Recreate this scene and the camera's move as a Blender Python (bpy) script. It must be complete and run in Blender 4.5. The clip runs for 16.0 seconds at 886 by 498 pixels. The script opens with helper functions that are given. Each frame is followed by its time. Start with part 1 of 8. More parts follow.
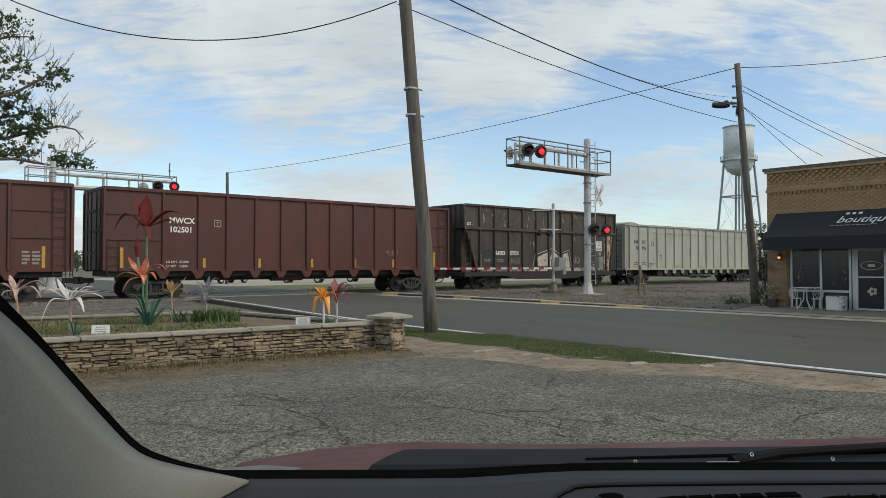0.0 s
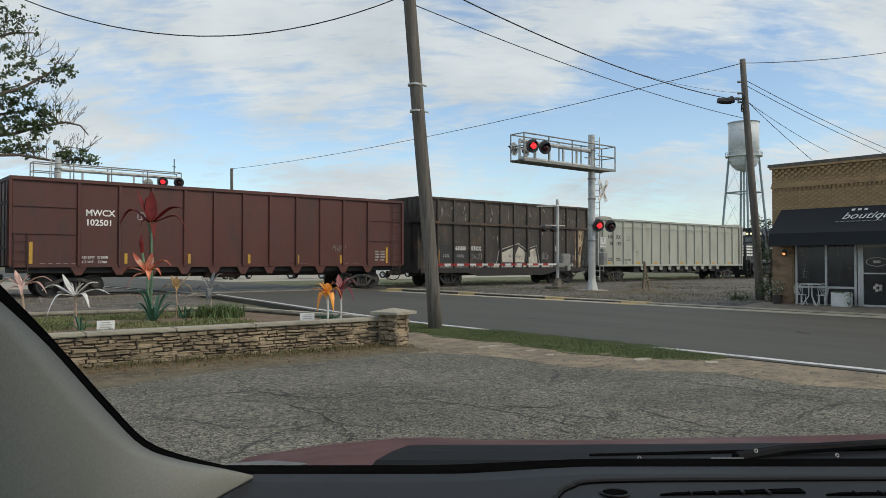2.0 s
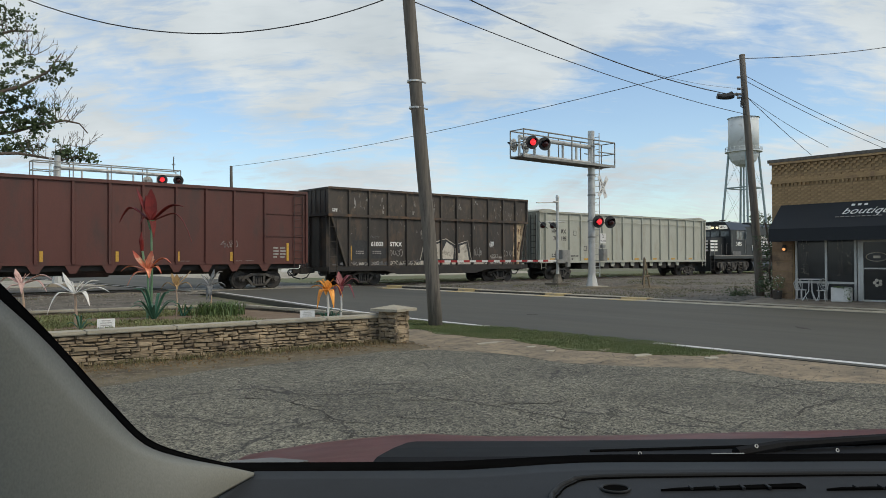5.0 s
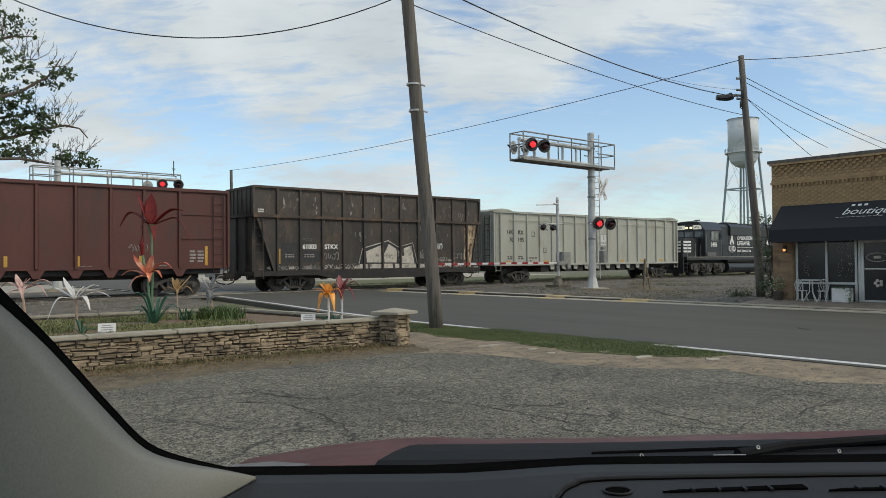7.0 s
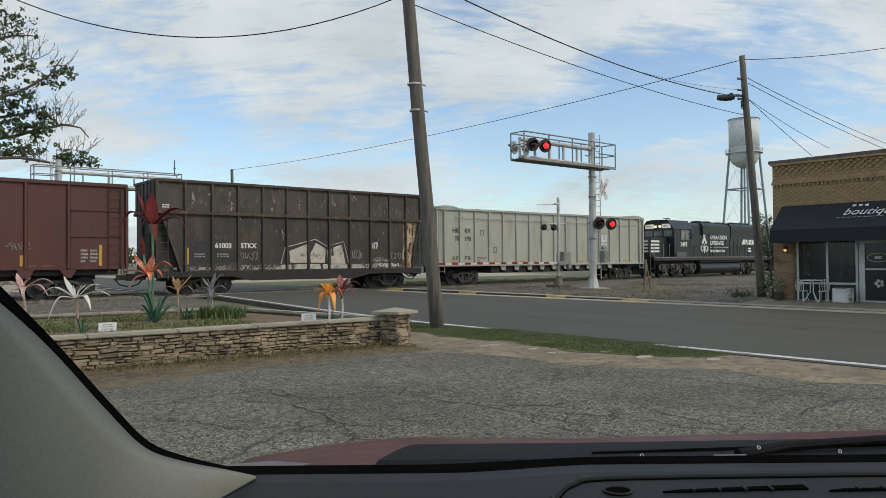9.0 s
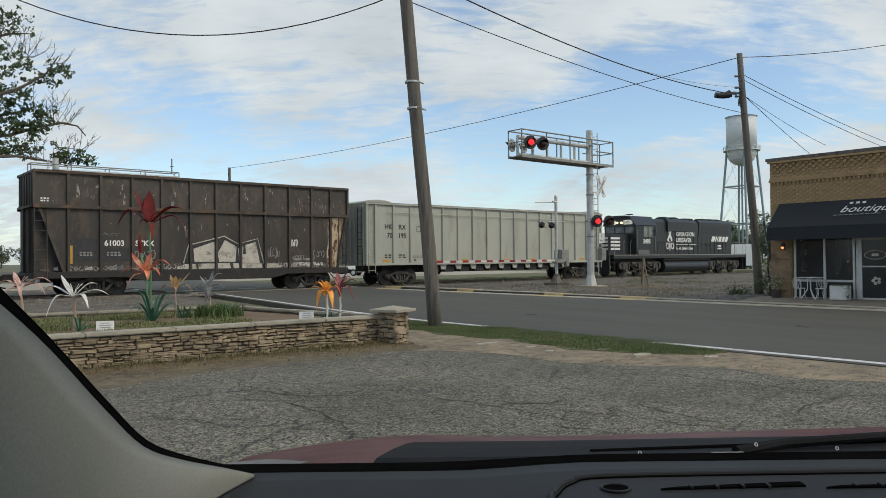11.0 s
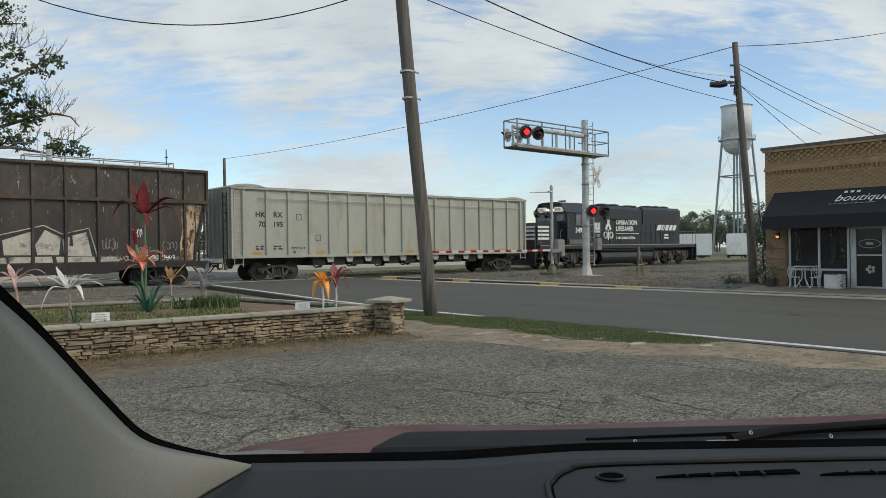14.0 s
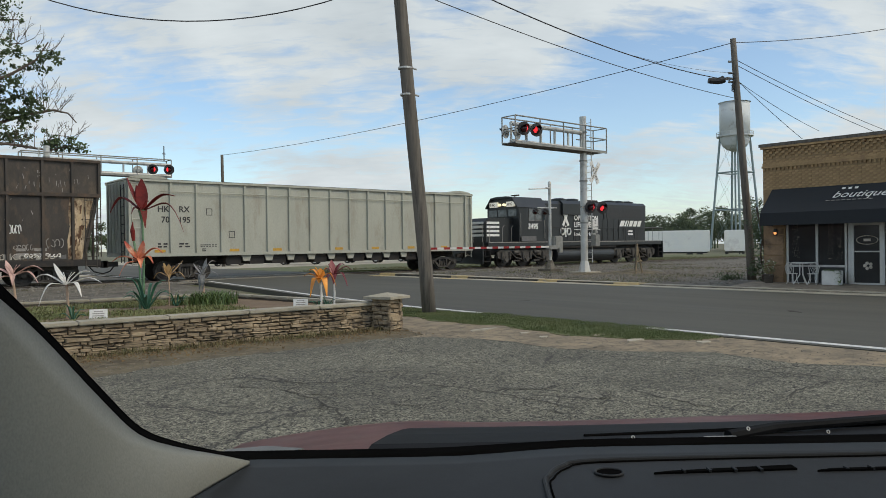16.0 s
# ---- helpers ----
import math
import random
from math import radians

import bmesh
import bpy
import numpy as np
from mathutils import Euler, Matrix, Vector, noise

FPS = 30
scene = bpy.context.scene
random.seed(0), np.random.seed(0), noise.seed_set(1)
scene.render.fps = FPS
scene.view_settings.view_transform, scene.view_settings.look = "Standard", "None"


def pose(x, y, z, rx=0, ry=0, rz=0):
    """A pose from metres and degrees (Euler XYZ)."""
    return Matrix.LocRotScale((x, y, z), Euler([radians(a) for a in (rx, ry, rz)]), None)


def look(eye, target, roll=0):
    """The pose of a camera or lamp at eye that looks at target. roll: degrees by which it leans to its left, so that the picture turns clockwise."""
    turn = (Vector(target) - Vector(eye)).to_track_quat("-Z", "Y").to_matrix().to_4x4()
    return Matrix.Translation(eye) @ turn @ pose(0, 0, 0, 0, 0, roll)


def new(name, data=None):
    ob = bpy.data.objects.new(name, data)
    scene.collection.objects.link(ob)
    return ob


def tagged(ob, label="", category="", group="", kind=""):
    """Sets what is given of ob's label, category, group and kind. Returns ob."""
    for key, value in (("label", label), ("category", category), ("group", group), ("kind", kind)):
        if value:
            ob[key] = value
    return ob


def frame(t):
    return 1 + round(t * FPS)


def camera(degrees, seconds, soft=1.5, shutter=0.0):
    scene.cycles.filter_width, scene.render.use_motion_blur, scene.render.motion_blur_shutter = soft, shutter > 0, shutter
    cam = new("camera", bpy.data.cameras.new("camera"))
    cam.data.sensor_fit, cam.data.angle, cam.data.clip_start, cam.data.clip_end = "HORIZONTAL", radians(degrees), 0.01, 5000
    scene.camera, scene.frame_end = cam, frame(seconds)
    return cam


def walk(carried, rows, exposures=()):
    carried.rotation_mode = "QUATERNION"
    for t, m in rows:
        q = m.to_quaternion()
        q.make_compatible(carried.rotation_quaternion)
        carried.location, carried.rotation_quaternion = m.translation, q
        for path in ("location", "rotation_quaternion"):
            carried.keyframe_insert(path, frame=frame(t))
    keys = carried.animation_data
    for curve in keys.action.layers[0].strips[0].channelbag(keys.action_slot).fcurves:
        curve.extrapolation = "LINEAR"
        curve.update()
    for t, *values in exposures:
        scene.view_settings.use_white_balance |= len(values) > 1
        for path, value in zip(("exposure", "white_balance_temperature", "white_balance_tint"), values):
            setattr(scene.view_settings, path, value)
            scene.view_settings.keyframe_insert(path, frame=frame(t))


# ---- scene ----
# ---- camera ----
EYE = Vector((0.0, 0.0, 1.5))


def aim(yaw, pitch, roll):
    """A camera pose at EYE: yaw to the left from +y, pitch up, roll, in degrees."""
    y, p = radians(yaw), radians(pitch)
    ahead = Vector((-math.sin(y) * math.cos(p), math.cos(y) * math.cos(p), math.sin(p)))
    return look(EYE, EYE + ahead, roll)


cam = camera(61.77, 16.0, soft=0.35)
EXPOSURE = 0.0
TURNS = [
    (0, -40.25, 1.28, -0.00),
    (0.5, -40.16, 1.17, -0.02),
    (1, -40.12, 1.13, 0.05),
    (1.5, -40.02, 0.98, 0.07),
    (2, -39.93, 0.97, 0.04),
    (2.5, -39.84, 0.96, 0.11),
    (3, -39.82, 0.91, 0.14),
    (3.5, -39.86, 0.88, 0.12),
    (4, -39.91, 0.75, 0.10),
    (6.5, -39.91, 0.83, -0.60),
    (7, -39.91, 0.93, -0.51),
    (7.5, -39.75, 0.94, -0.45),
    (8, -39.77, 0.87, -0.43),
    (8.5, -39.65, 0.96, -0.46),
    (9, -39.86, 0.91, -0.43),
    (11.5, -40.11, 0.64, -0.56),
    (12, -40.21, 0.41, -0.63),
    (12.5, -40.26, 0.26, -0.62),
    (13, -40.24, 0.09, -0.66),
    (13.5, -40.36, 0.11, -0.67),
    (14, -40.35, -0.01, -0.72),
    (14.5, -40.39, -0.03, -0.69),
    (15, -40.38, -0.12, -0.69),
    (15.5, -40.45, -0.15, -0.74),
    (16, -40.49, -0.28, -0.74)]
walk(cam, [(t, aim(a, b, c)) for t, a, b, c in TURNS], exposures=[(0.0, EXPOSURE, 7050, 8.0), (16.0, EXPOSURE, 7050, 8.0)])

# ---- sky and sun ----
SUN_ELEVATION, SUN_AZIMUTH = radians(42), radians(152)


def make_world():
    world = bpy.data.worlds.new("sky")
    scene.world = world
    world.use_nodes = True
    nt = world.node_tree
    nt.nodes.clear()
    n, l = nt.nodes.new, nt.links.new
    out, bg = n("ShaderNodeOutputWorld"), n("ShaderNodeBackground")
    sky = n("ShaderNodeTexSky")
    sky.sky_type, sky.sun_disc = "NISHITA", False
    sky.sun_elevation, sky.sun_rotation = SUN_ELEVATION, SUN_AZIMUTH
    sky.air_density, sky.dust_density, sky.ozone_density = 1.0, 0.6, 2.2
    co = n("ShaderNodeTexCoord")
    sep = n("ShaderNodeSeparateXYZ")
    l(co.outputs["Generated"], sep.inputs[0])
    # project the direction on a flat cloud layer
    up = n("ShaderNodeMath"); up.operation = "MAXIMUM"; up.inputs[1].default_value = 0.0
    l(sep.outputs[2], up.inputs[0])
    lift = n("ShaderNodeMath"); lift.operation = "ADD"; lift.inputs[1].default_value = 0.3
    l(up.outputs[0], lift.inputs[0])
    comb = n("ShaderNodeCombineXYZ")
    for i in (0, 1):
        d = n("ShaderNodeMath"); d.operation = "DIVIDE"
        l(sep.outputs[i], d.inputs[0]); l(lift.outputs[0], d.inputs[1]); l(d.outputs[0], comb.inputs[i])
    def noise_tex(scale, detail, rough, mapping, warp=0.0, across=False):
        m = n("ShaderNodeMapping")
        m.inputs["Location"].default_value, m.inputs["Rotation"].default_value, m.inputs["Scale"].default_value = mapping
        t = n("ShaderNodeTexNoise")
        t.inputs["Scale"].default_value, t.inputs["Detail"].default_value, t.inputs["Roughness"].default_value = scale, detail, rough
        t.inputs["Distortion"].default_value = warp
        m.vector_type = "TEXTURE" if across else "POINT"
        l(comb.outputs[0], m.inputs[0]); l(m.outputs[0], t.inputs[0])
        return t
    big = noise_tex(1.5, 7, 0.55, ((6.3, 1.1, 0), (0, 0, radians(35)), (0.9, 0.8, 1)), 0.5)
    small = noise_tex(16, 6, 0.6, ((0, 0, 0), (0, 0, radians(-40)), (1.7, 0.62, 1)), 0.5, True)
    add = n("ShaderNodeMath"); add.operation = "MULTIPLY_ADD"
    add.inputs[1].default_value = 0.3
    l(small.outputs[0], add.inputs[0]); l(big.outputs[0], add.inputs[2])
    ramp = n("ShaderNodeValToRGB")
    ramp.color_ramp.elements[0].position, ramp.color_ramp.elements[1].position = 0.58, 0.73
    ramp.color_ramp.elements[0].color = (0.08, 0.08, 0.08, 1)
    l(add.outputs[0], ramp.inputs[0])
    cloud = n("ShaderNodeMixRGB")
    cloud.inputs[1].default_value, cloud.inputs[2].default_value = (0.7, 0.785, 0.875, 1), (0.475, 0.555, 0.645, 1)
    shade = noise_tex(2.6, 4, 0.5, ((1, 5, 0), (0, 0, 0.4), (1, 1, 1)))
    body = n("ShaderNodeMath"); body.operation = "MULTIPLY_ADD"; body.use_clamp = True
    body.inputs[1].default_value, body.inputs[2].default_value = 2.0, -0.6
    ripple = n("ShaderNodeMath"); ripple.operation = "MULTIPLY_ADD"
    ripple.inputs[1].default_value = -0.5
    l(small.outputs[0], ripple.inputs[0]); l(shade.outputs[0], body.inputs[0]); l(body.outputs[0], ripple.inputs[2])
    soft = n("ShaderNodeMath"); soft.operation = "ADD"; soft.use_clamp = True; soft.inputs[1].default_value = 0.25
    l(ripple.outputs[0], soft.inputs[0]); l(soft.outputs[0], cloud.inputs[0])
    gain = n("ShaderNodeMixRGB"); gain.blend_type = "MULTIPLY"; gain.inputs[0].default_value = 1
    gain.inputs[2].default_value = (SKY_GAIN * 0.905, SKY_GAIN * 0.98, SKY_GAIN * 1.05, 1)
    l(sky.outputs[0], gain.inputs[1])
    mix = n("ShaderNodeMixRGB")
    l(ramp.outputs[0], mix.inputs[0]); l(gain.outputs[0], mix.inputs[1]); l(cloud.outputs[0], mix.inputs[2])
    l(mix.outputs[0], bg.inputs[0]); l(bg.outputs[0], out.inputs[0])
    bg.inputs[1].default_value = SKY_STRENGTH


SKY_GAIN, SKY_STRENGTH = 0.17, 1.0
make_world()
sun = new("sun", bpy.data.lights.new("sun", "SUN"))
sun.data.energy, sun.data.angle, sun.data.color = 1.6, radians(28), (1.0, 0.9, 0.75)
sun.rotation_euler = (math.pi / 2 - SUN_ELEVATION, 0, math.pi - SUN_AZIMUTH)


# ---- mesh helpers ----
def part(name, bm, material, parent=None, label="", smooth=False):
    me = bpy.data.meshes.new(name)
    bm.normal_update()
    bm.to_mesh(me)
    bm.free()
    if smooth:
        for p in me.polygons:
            p.use_smooth = True
    me.materials.append(material)
    ob = new(name, me)
    if parent:
        ob.parent = parent
    if label:
        ob["label"] = label
    return ob


def empty(name, x=0, y=0, z=0, rz=0):
    ob = new(name)
    ob.matrix_basis = pose(x, y, z, 0, 0, rz)
    return ob


def box(bm, x0, y0, z0, x1, y1, z1, m=None, bev=0.0):
    r = bmesh.ops.create_cube(bm, size=1.0)
    vs = r["verts"]
    s = Matrix.Translation(((x0 + x1) / 2, (y0 + y1) / 2, (z0 + z1) / 2)) @ Matrix.Diagonal((abs(x1 - x0), abs(y1 - y0), abs(z1 - z0), 1))
    bmesh.ops.transform(bm, matrix=(m @ s) if m else s, verts=vs)
    if bev:
        es = list({e for v in vs for e in v.link_edges})
        bmesh.ops.bevel(bm, geom=es, offset=bev, segments=2, affect="EDGES")
    return bm


def rod(bm, a, b, r0, r1=None, seg=8, caps=True):
    a, b = Vector(a), Vector(b)
    d = b - a
    r = bmesh.ops.create_cone(bm, cap_ends=caps, segments=seg, radius1=r0, radius2=r0 if r1 is None else r1, depth=d.length)
    m = Matrix.Translation((a + b) / 2) @ d.to_track_quat("Z", "Y").to_matrix().to_4x4()
    bmesh.ops.transform(bm, matrix=m, verts=r["verts"])
    return bm


def tube(bm, pts, r, seg=8, r1=None):
    """A round tube along points, tapering from r to r1, with mitred rings."""
    pts = [Vector(p) for p in pts]
    r1 = r if r1 is None else r1
    rings = []
    side = None
    for i, p in enumerate(pts):
        d = (pts[min(i + 1, len(pts) - 1)] - pts[max(i - 1, 0)]).normalized()
        if side is None:
            side = d.orthogonal().normalized()
        side = (side - d * side.dot(d)).normalized()
        up = d.cross(side)
        rr = r + (r1 - r) * i / (len(pts) - 1)
        rings.append([bm.verts.new(p + rr * (math.cos(2 * math.pi * k / seg) * side + math.sin(2 * math.pi * k / seg) * up)) for k in range(seg)])
    for a, b in zip(rings, rings[1:]):
        for k in range(seg):
            bm.faces.new((a[k], a[(k + 1) % seg], b[(k + 1) % seg], b[k]))
    bm.faces.new(list(reversed(rings[0])))
    bm.faces.new(rings[-1])
    return bm


def prism(bm, poly, a, b, axis="y"):
    """A polygon of two coordinates, pushed along the axis from a to b."""
    def at(p, h):
        u, v = p
        return {"x": (h, u, v), "y": (u, h, v), "z": (u, v, h)}[axis]
    lo, hi = [bm.verts.new(at(p, a)) for p in poly], [bm.verts.new(at(p, b)) for p in poly]
    fs = [bm.faces.new(lo), bm.faces.new(hi)]
    for i in range(len(poly)):
        j = (i + 1) % len(poly)
        fs.append(bm.faces.new((lo[i], lo[j], hi[j], hi[i])))
    bmesh.ops.recalc_face_normals(bm, faces=fs)
    return bm


def BM():
    return bmesh.new()


# ---- materials ----
def material(name, c1, c2=None, scale=4.0, rough=0.7, metal=0.0, bump=0.0, fine=60.0, spot=None, spot_amount=0.35, spot_scale=1.5, stretch=(1, 1, 1), coat=0.0, emit=None, strength=0.0, per_object=0.0, contrast=0.3, spec=0.5):
    """A surface of two mottled colours with fine grain, relief, and stains of a third colour."""
    m = bpy.data.materials.new(name)
    m.use_nodes = True
    nt = m.node_tree
    n, l = nt.nodes.new, nt.links.new
    b = nt.nodes["Principled BSDF"]
    c2 = c2 or tuple(v * 0.75 for v in c1)
    co, mp = n("ShaderNodeTexCoord"), n("ShaderNodeMapping")
    mp.inputs["Scale"].default_value = stretch
    l(co.outputs["Object"], mp.inputs[0])
    n1 = n("ShaderNodeTexNoise")
    n1.inputs["Scale"].default_value, n1.inputs["Detail"].default_value, n1.inputs["Roughness"].default_value = scale, 6, 0.65
    l(mp.outputs[0], n1.inputs[0])
    rr = n("ShaderNodeValToRGB")
    rr.color_ramp.elements[0].position, rr.color_ramp.elements[1].position = 0.5 - contrast / 2, 0.5 + contrast / 2
    l(n1.outputs[0], rr.inputs[0])
    mix = n("ShaderNodeMixRGB")
    mix.inputs[1].default_value, mix.inputs[2].default_value = (*c1, 1), (*c2, 1)
    l(rr.outputs[0], mix.inputs[0])
    col = mix.outputs[0]
    nf = n("ShaderNodeTexNoise")
    nf.inputs["Scale"].default_value, nf.inputs["Detail"].default_value = fine, 3
    l(mp.outputs[0], nf.inputs[0])
    if spot:
        n2 = n("ShaderNodeTexNoise")
        n2.inputs["Scale"].default_value, n2.inputs["Detail"].default_value, n2.inputs["Roughness"].default_value = spot_scale, 8, 0.7
        l(mp.outputs[0], n2.inputs[0])
        r2 = n("ShaderNodeValToRGB")
        r2.color_ramp.elements[0].position, r2.color_ramp.elements[1].position = 0.62 - spot_amount * 0.3, 0.72 - spot_amount * 0.2
        l(n2.outputs[0], r2.inputs[0])
        m2 = n("ShaderNodeMixRGB")
        m2.inputs[2].default_value = (*spot, 1)
        l(r2.outputs[0], m2.inputs[0]); l(col, m2.inputs[1])
        col = m2.outputs[0]
    grain = n("ShaderNodeMixRGB"); grain.blend_type = "OVERLAY"; grain.inputs[0].default_value = 0.25
    l(col, grain.inputs[1]); l(nf.outputs[0], grain.inputs[2])
    col = grain.outputs[0]
    if per_object:
        oi, hs, mr = n("ShaderNodeObjectInfo"), n("ShaderNodeHueSaturation"), n("ShaderNodeMapRange")
        mr.inputs[3].default_value, mr.inputs[4].default_value = 1 - per_object, 1 + per_object
        l(oi.outputs["Random"], mr.inputs[0]); l(mr.outputs[0], hs.inputs["Value"]); l(col, hs.inputs["Color"])
        col = hs.outputs[0]
    l(col, b.inputs["Base Color"])
    mr2 = n("ShaderNodeMapRange")
    mr2.inputs[3].default_value, mr2.inputs[4].default_value = max(rough - 0.12, 0.02), min(rough + 0.12, 1)
    l(n1.outputs[0], mr2.inputs[0]); l(mr2.outputs[0], b.inputs["Roughness"])
    b.inputs["Metallic"].default_value = metal
    b.inputs["Specular IOR Level"].default_value = spec
    b.inputs["Coat Weight"].default_value = coat
    if bump:
        bp = n("ShaderNodeBump")
        bp.inputs["Strength"].default_value, bp.inputs["Distance"].default_value = min(bump * 10, 1.0), bump
        l(nf.outputs[0], bp.inputs["Height"]); l(bp.outputs[0], b.inputs["Normal"])
    if emit:
        b.inputs["Emission Color"].default_value, b.inputs["Emission Strength"].default_value = (*emit, 1), strength
    return m


M = {}

# ---- the train ----
TRACK_Y = 35.76
SHIFT = [(0.0, 0.0), (0.5, 0.92), (1.0, 1.85), (1.5, 2.81), (2.0, 3.79), (2.5, 4.78), (3.0, 5.79), (3.5, 6.83), (4.0, 7.87),
         (4.5, 8.94), (5.0, 10.01), (5.5, 11.07), (6.0, 12.13), (6.5, 13.2), (7.0, 14.32), (7.5, 15.49), (8.0, 16.69), (8.5, 17.89), (9.0, 19.08),
         (9.5, 20.28), (10.0, 21.5), (10.5, 22.73), (11.0, 23.97), (11.5, 25.22), (12.0, 26.5), (12.5, 27.77), (13.0, 29.05), (13.5, 30.34),
         (14.0, 31.6), (14.5, 32.83), (15.0, 34.03), (15.5, 35.2), (16.0, 36.33)]
TRAIN, WHEELS = [], []  # (thing, its x at the start), (wheelset, x, radius)

M["mw"] = material("brown_red_paint", (0.108, 0.033, 0.0235), (0.086, 0.0265, 0.0195), 0.5, 0.55, 0, 0.002, 40, (0.066, 0.029, 0.023), 0.4, 0.7, (1, 1, 0.35))
M["mw_end"] = material("sooty_brown_paint", (0.06, 0.03, 0.026), (0.04, 0.024, 0.022), 1.2, 0.7, 0, 0.002, 40, (0.03, 0.022, 0.02), 0.5)
M["st"] = material("weathered_black_paint", (0.07, 0.056, 0.045), (0.043, 0.036, 0.03), 1.1, 0.65, 0, 0.003, 30, (0.1, 0.075, 0.052), 0.42, 3.2, (1, 1, 0.5))
M["st_low"] = material("weathered_brown_paint", (0.056, 0.046, 0.038), (0.036, 0.031, 0.027), 1.1, 0.65, 0, 0.003, 30, (0.09, 0.062, 0.042), 0.36, 1.6, (1, 1, 0.4))
M["st_edge"] = material("rust_stained_rail_paint", (0.075, 0.055, 0.042), (0.045, 0.036, 0.03), 1.6, 0.75, 0, 0.004, 30, (0.13, 0.075, 0.042), 0.5, 2.2, (1, 1, 1))
M["hk"] = material("pale_grey_green_paint", (0.435, 0.435, 0.365), (0.37, 0.37, 0.312), 0.8, 0.55, 0, 0.002, 40, (0.33, 0.31, 0.25), 0.28, 1.1, (1, 1, 0.3))
M["lo"] = material("black_engine_paint", (0.015, 0.0175, 0.019), (0.022, 0.0245, 0.026), 1.3, 0.4, 0, 0.002, 40, (0.022, 0.022, 0.022), 0.2, 1.6, (1, 1, 0.4))
M["under"] = material("grimy_black_steel", (0.018, 0.0165, 0.0155), (0.032, 0.028, 0.025), 3, 0.75, 0.0, 0.004, 50, (0.05, 0.036, 0.026), 0.3)
M["tread"] = material("worn_wheel_steel", (0.05, 0.044, 0.039), (0.03, 0.026, 0.023), 6, 0.55, 0.2, 0.001)
M["white"] = material("white_lettering", (0.85, 0.84, 0.8), (0.75, 0.74, 0.7), 6, 0.6)
M["dim"] = material("faded_white_lettering", (0.36, 0.34, 0.31), (0.22, 0.2, 0.18), 9, 0.7)
M["ink"] = material("black_lettering", (0.02, 0.02, 0.022), (0.04, 0.04, 0.04), 6, 0.6)
M["yellow"] = material("yellow_reflective_tape", (0.62, 0.36, 0.05), (0.45, 0.25, 0.04), 9, 0.4)
M["redtape"] = material("red_reflective_tape", (0.4, 0.02, 0.025), (0.28, 0.02, 0.02), 8, 0.4)
M["rustpatch"] = material("bare_rusty_steel", (0.62, 0.49, 0.33), (0.5, 0.36, 0.21), 3.5, 0.8, 0, 0.003, 30, (0.09, 0.045, 0.022), 0.5, 3.2, (1, 1, 0.4))
M["rust"] = material("dark_brown_rust", (0.08, 0.04, 0.022), (0.14, 0.07, 0.035), 6, 0.85, 0, 0.003, 30)
M["tag"] = material("spray_paint_cream", (0.6, 0.55, 0.46), (0.42, 0.38, 0.32), 3, 0.6, 0, 0, 30, (0.1, 0.08, 0.07), 0.3, 2.0)
M["tag2"] = material("spray_paint_grey", (0.16, 0.155, 0.15), (0.1, 0.1, 0.1), 5, 0.6)
M["cabglass"] = material("dark_cab_glass", (0.015, 0.018, 0.02), (0.03, 0.034, 0.036), 2, 0.12)
# pale mottled base colour paints bright reflections into the cab glass
M["cabpane"] = material("cab_glass_painted_reflection", (0.2, 0.225, 0.23), (0.06, 0.07, 0.075), 1.4, 0.08)
M["board"] = material("lit_number_board", (0.85, 0.83, 0.75), None, 5, 0.5, emit=(1.0, 0.95, 0.82), strength=0.25)
M["dusty"] = material("dusty_truck_steel", (0.1, 0.092, 0.08), (0.052, 0.046, 0.04), 3, 0.8, 0, 0.004, 50, (0.03, 0.026, 0.022), 0.3, 4)
M["lamp_on"] = material("lit_headlight", (0.9, 0.9, 0.8), None, 5, 0.3, emit=(1, 0.85, 0.5), strength=1.1)


def text(name, s, size, mat, parent, m, depth=0.004, align="LEFT", shear=0.0, bold=0.0):
    cu = bpy.data.curves.new(name, "FONT")
    cu.body, cu.size, cu.extrude, cu.align_x, cu.shear = s, size, depth, align, shear
    cu.resolution_u, cu.offset = 3, bold
    tmp = bpy.data.objects.new(name, cu)
    scene.collection.objects.link(tmp)
    me = bpy.data.meshes.new_from_object(tmp.evaluated_get(bpy.context.evaluated_depsgraph_get()))
    bpy.data.objects.remove(tmp)
    me.materials.clear()
    me.materials.append(mat)
    ob = new(name, me)
    ob.parent = parent
    ob.matrix_basis = m
    return ob


def on_side(x, z, y):
    """A pose for lettering on a side that faces -y."""
    return pose(x, y, z, 90, 0, 0)


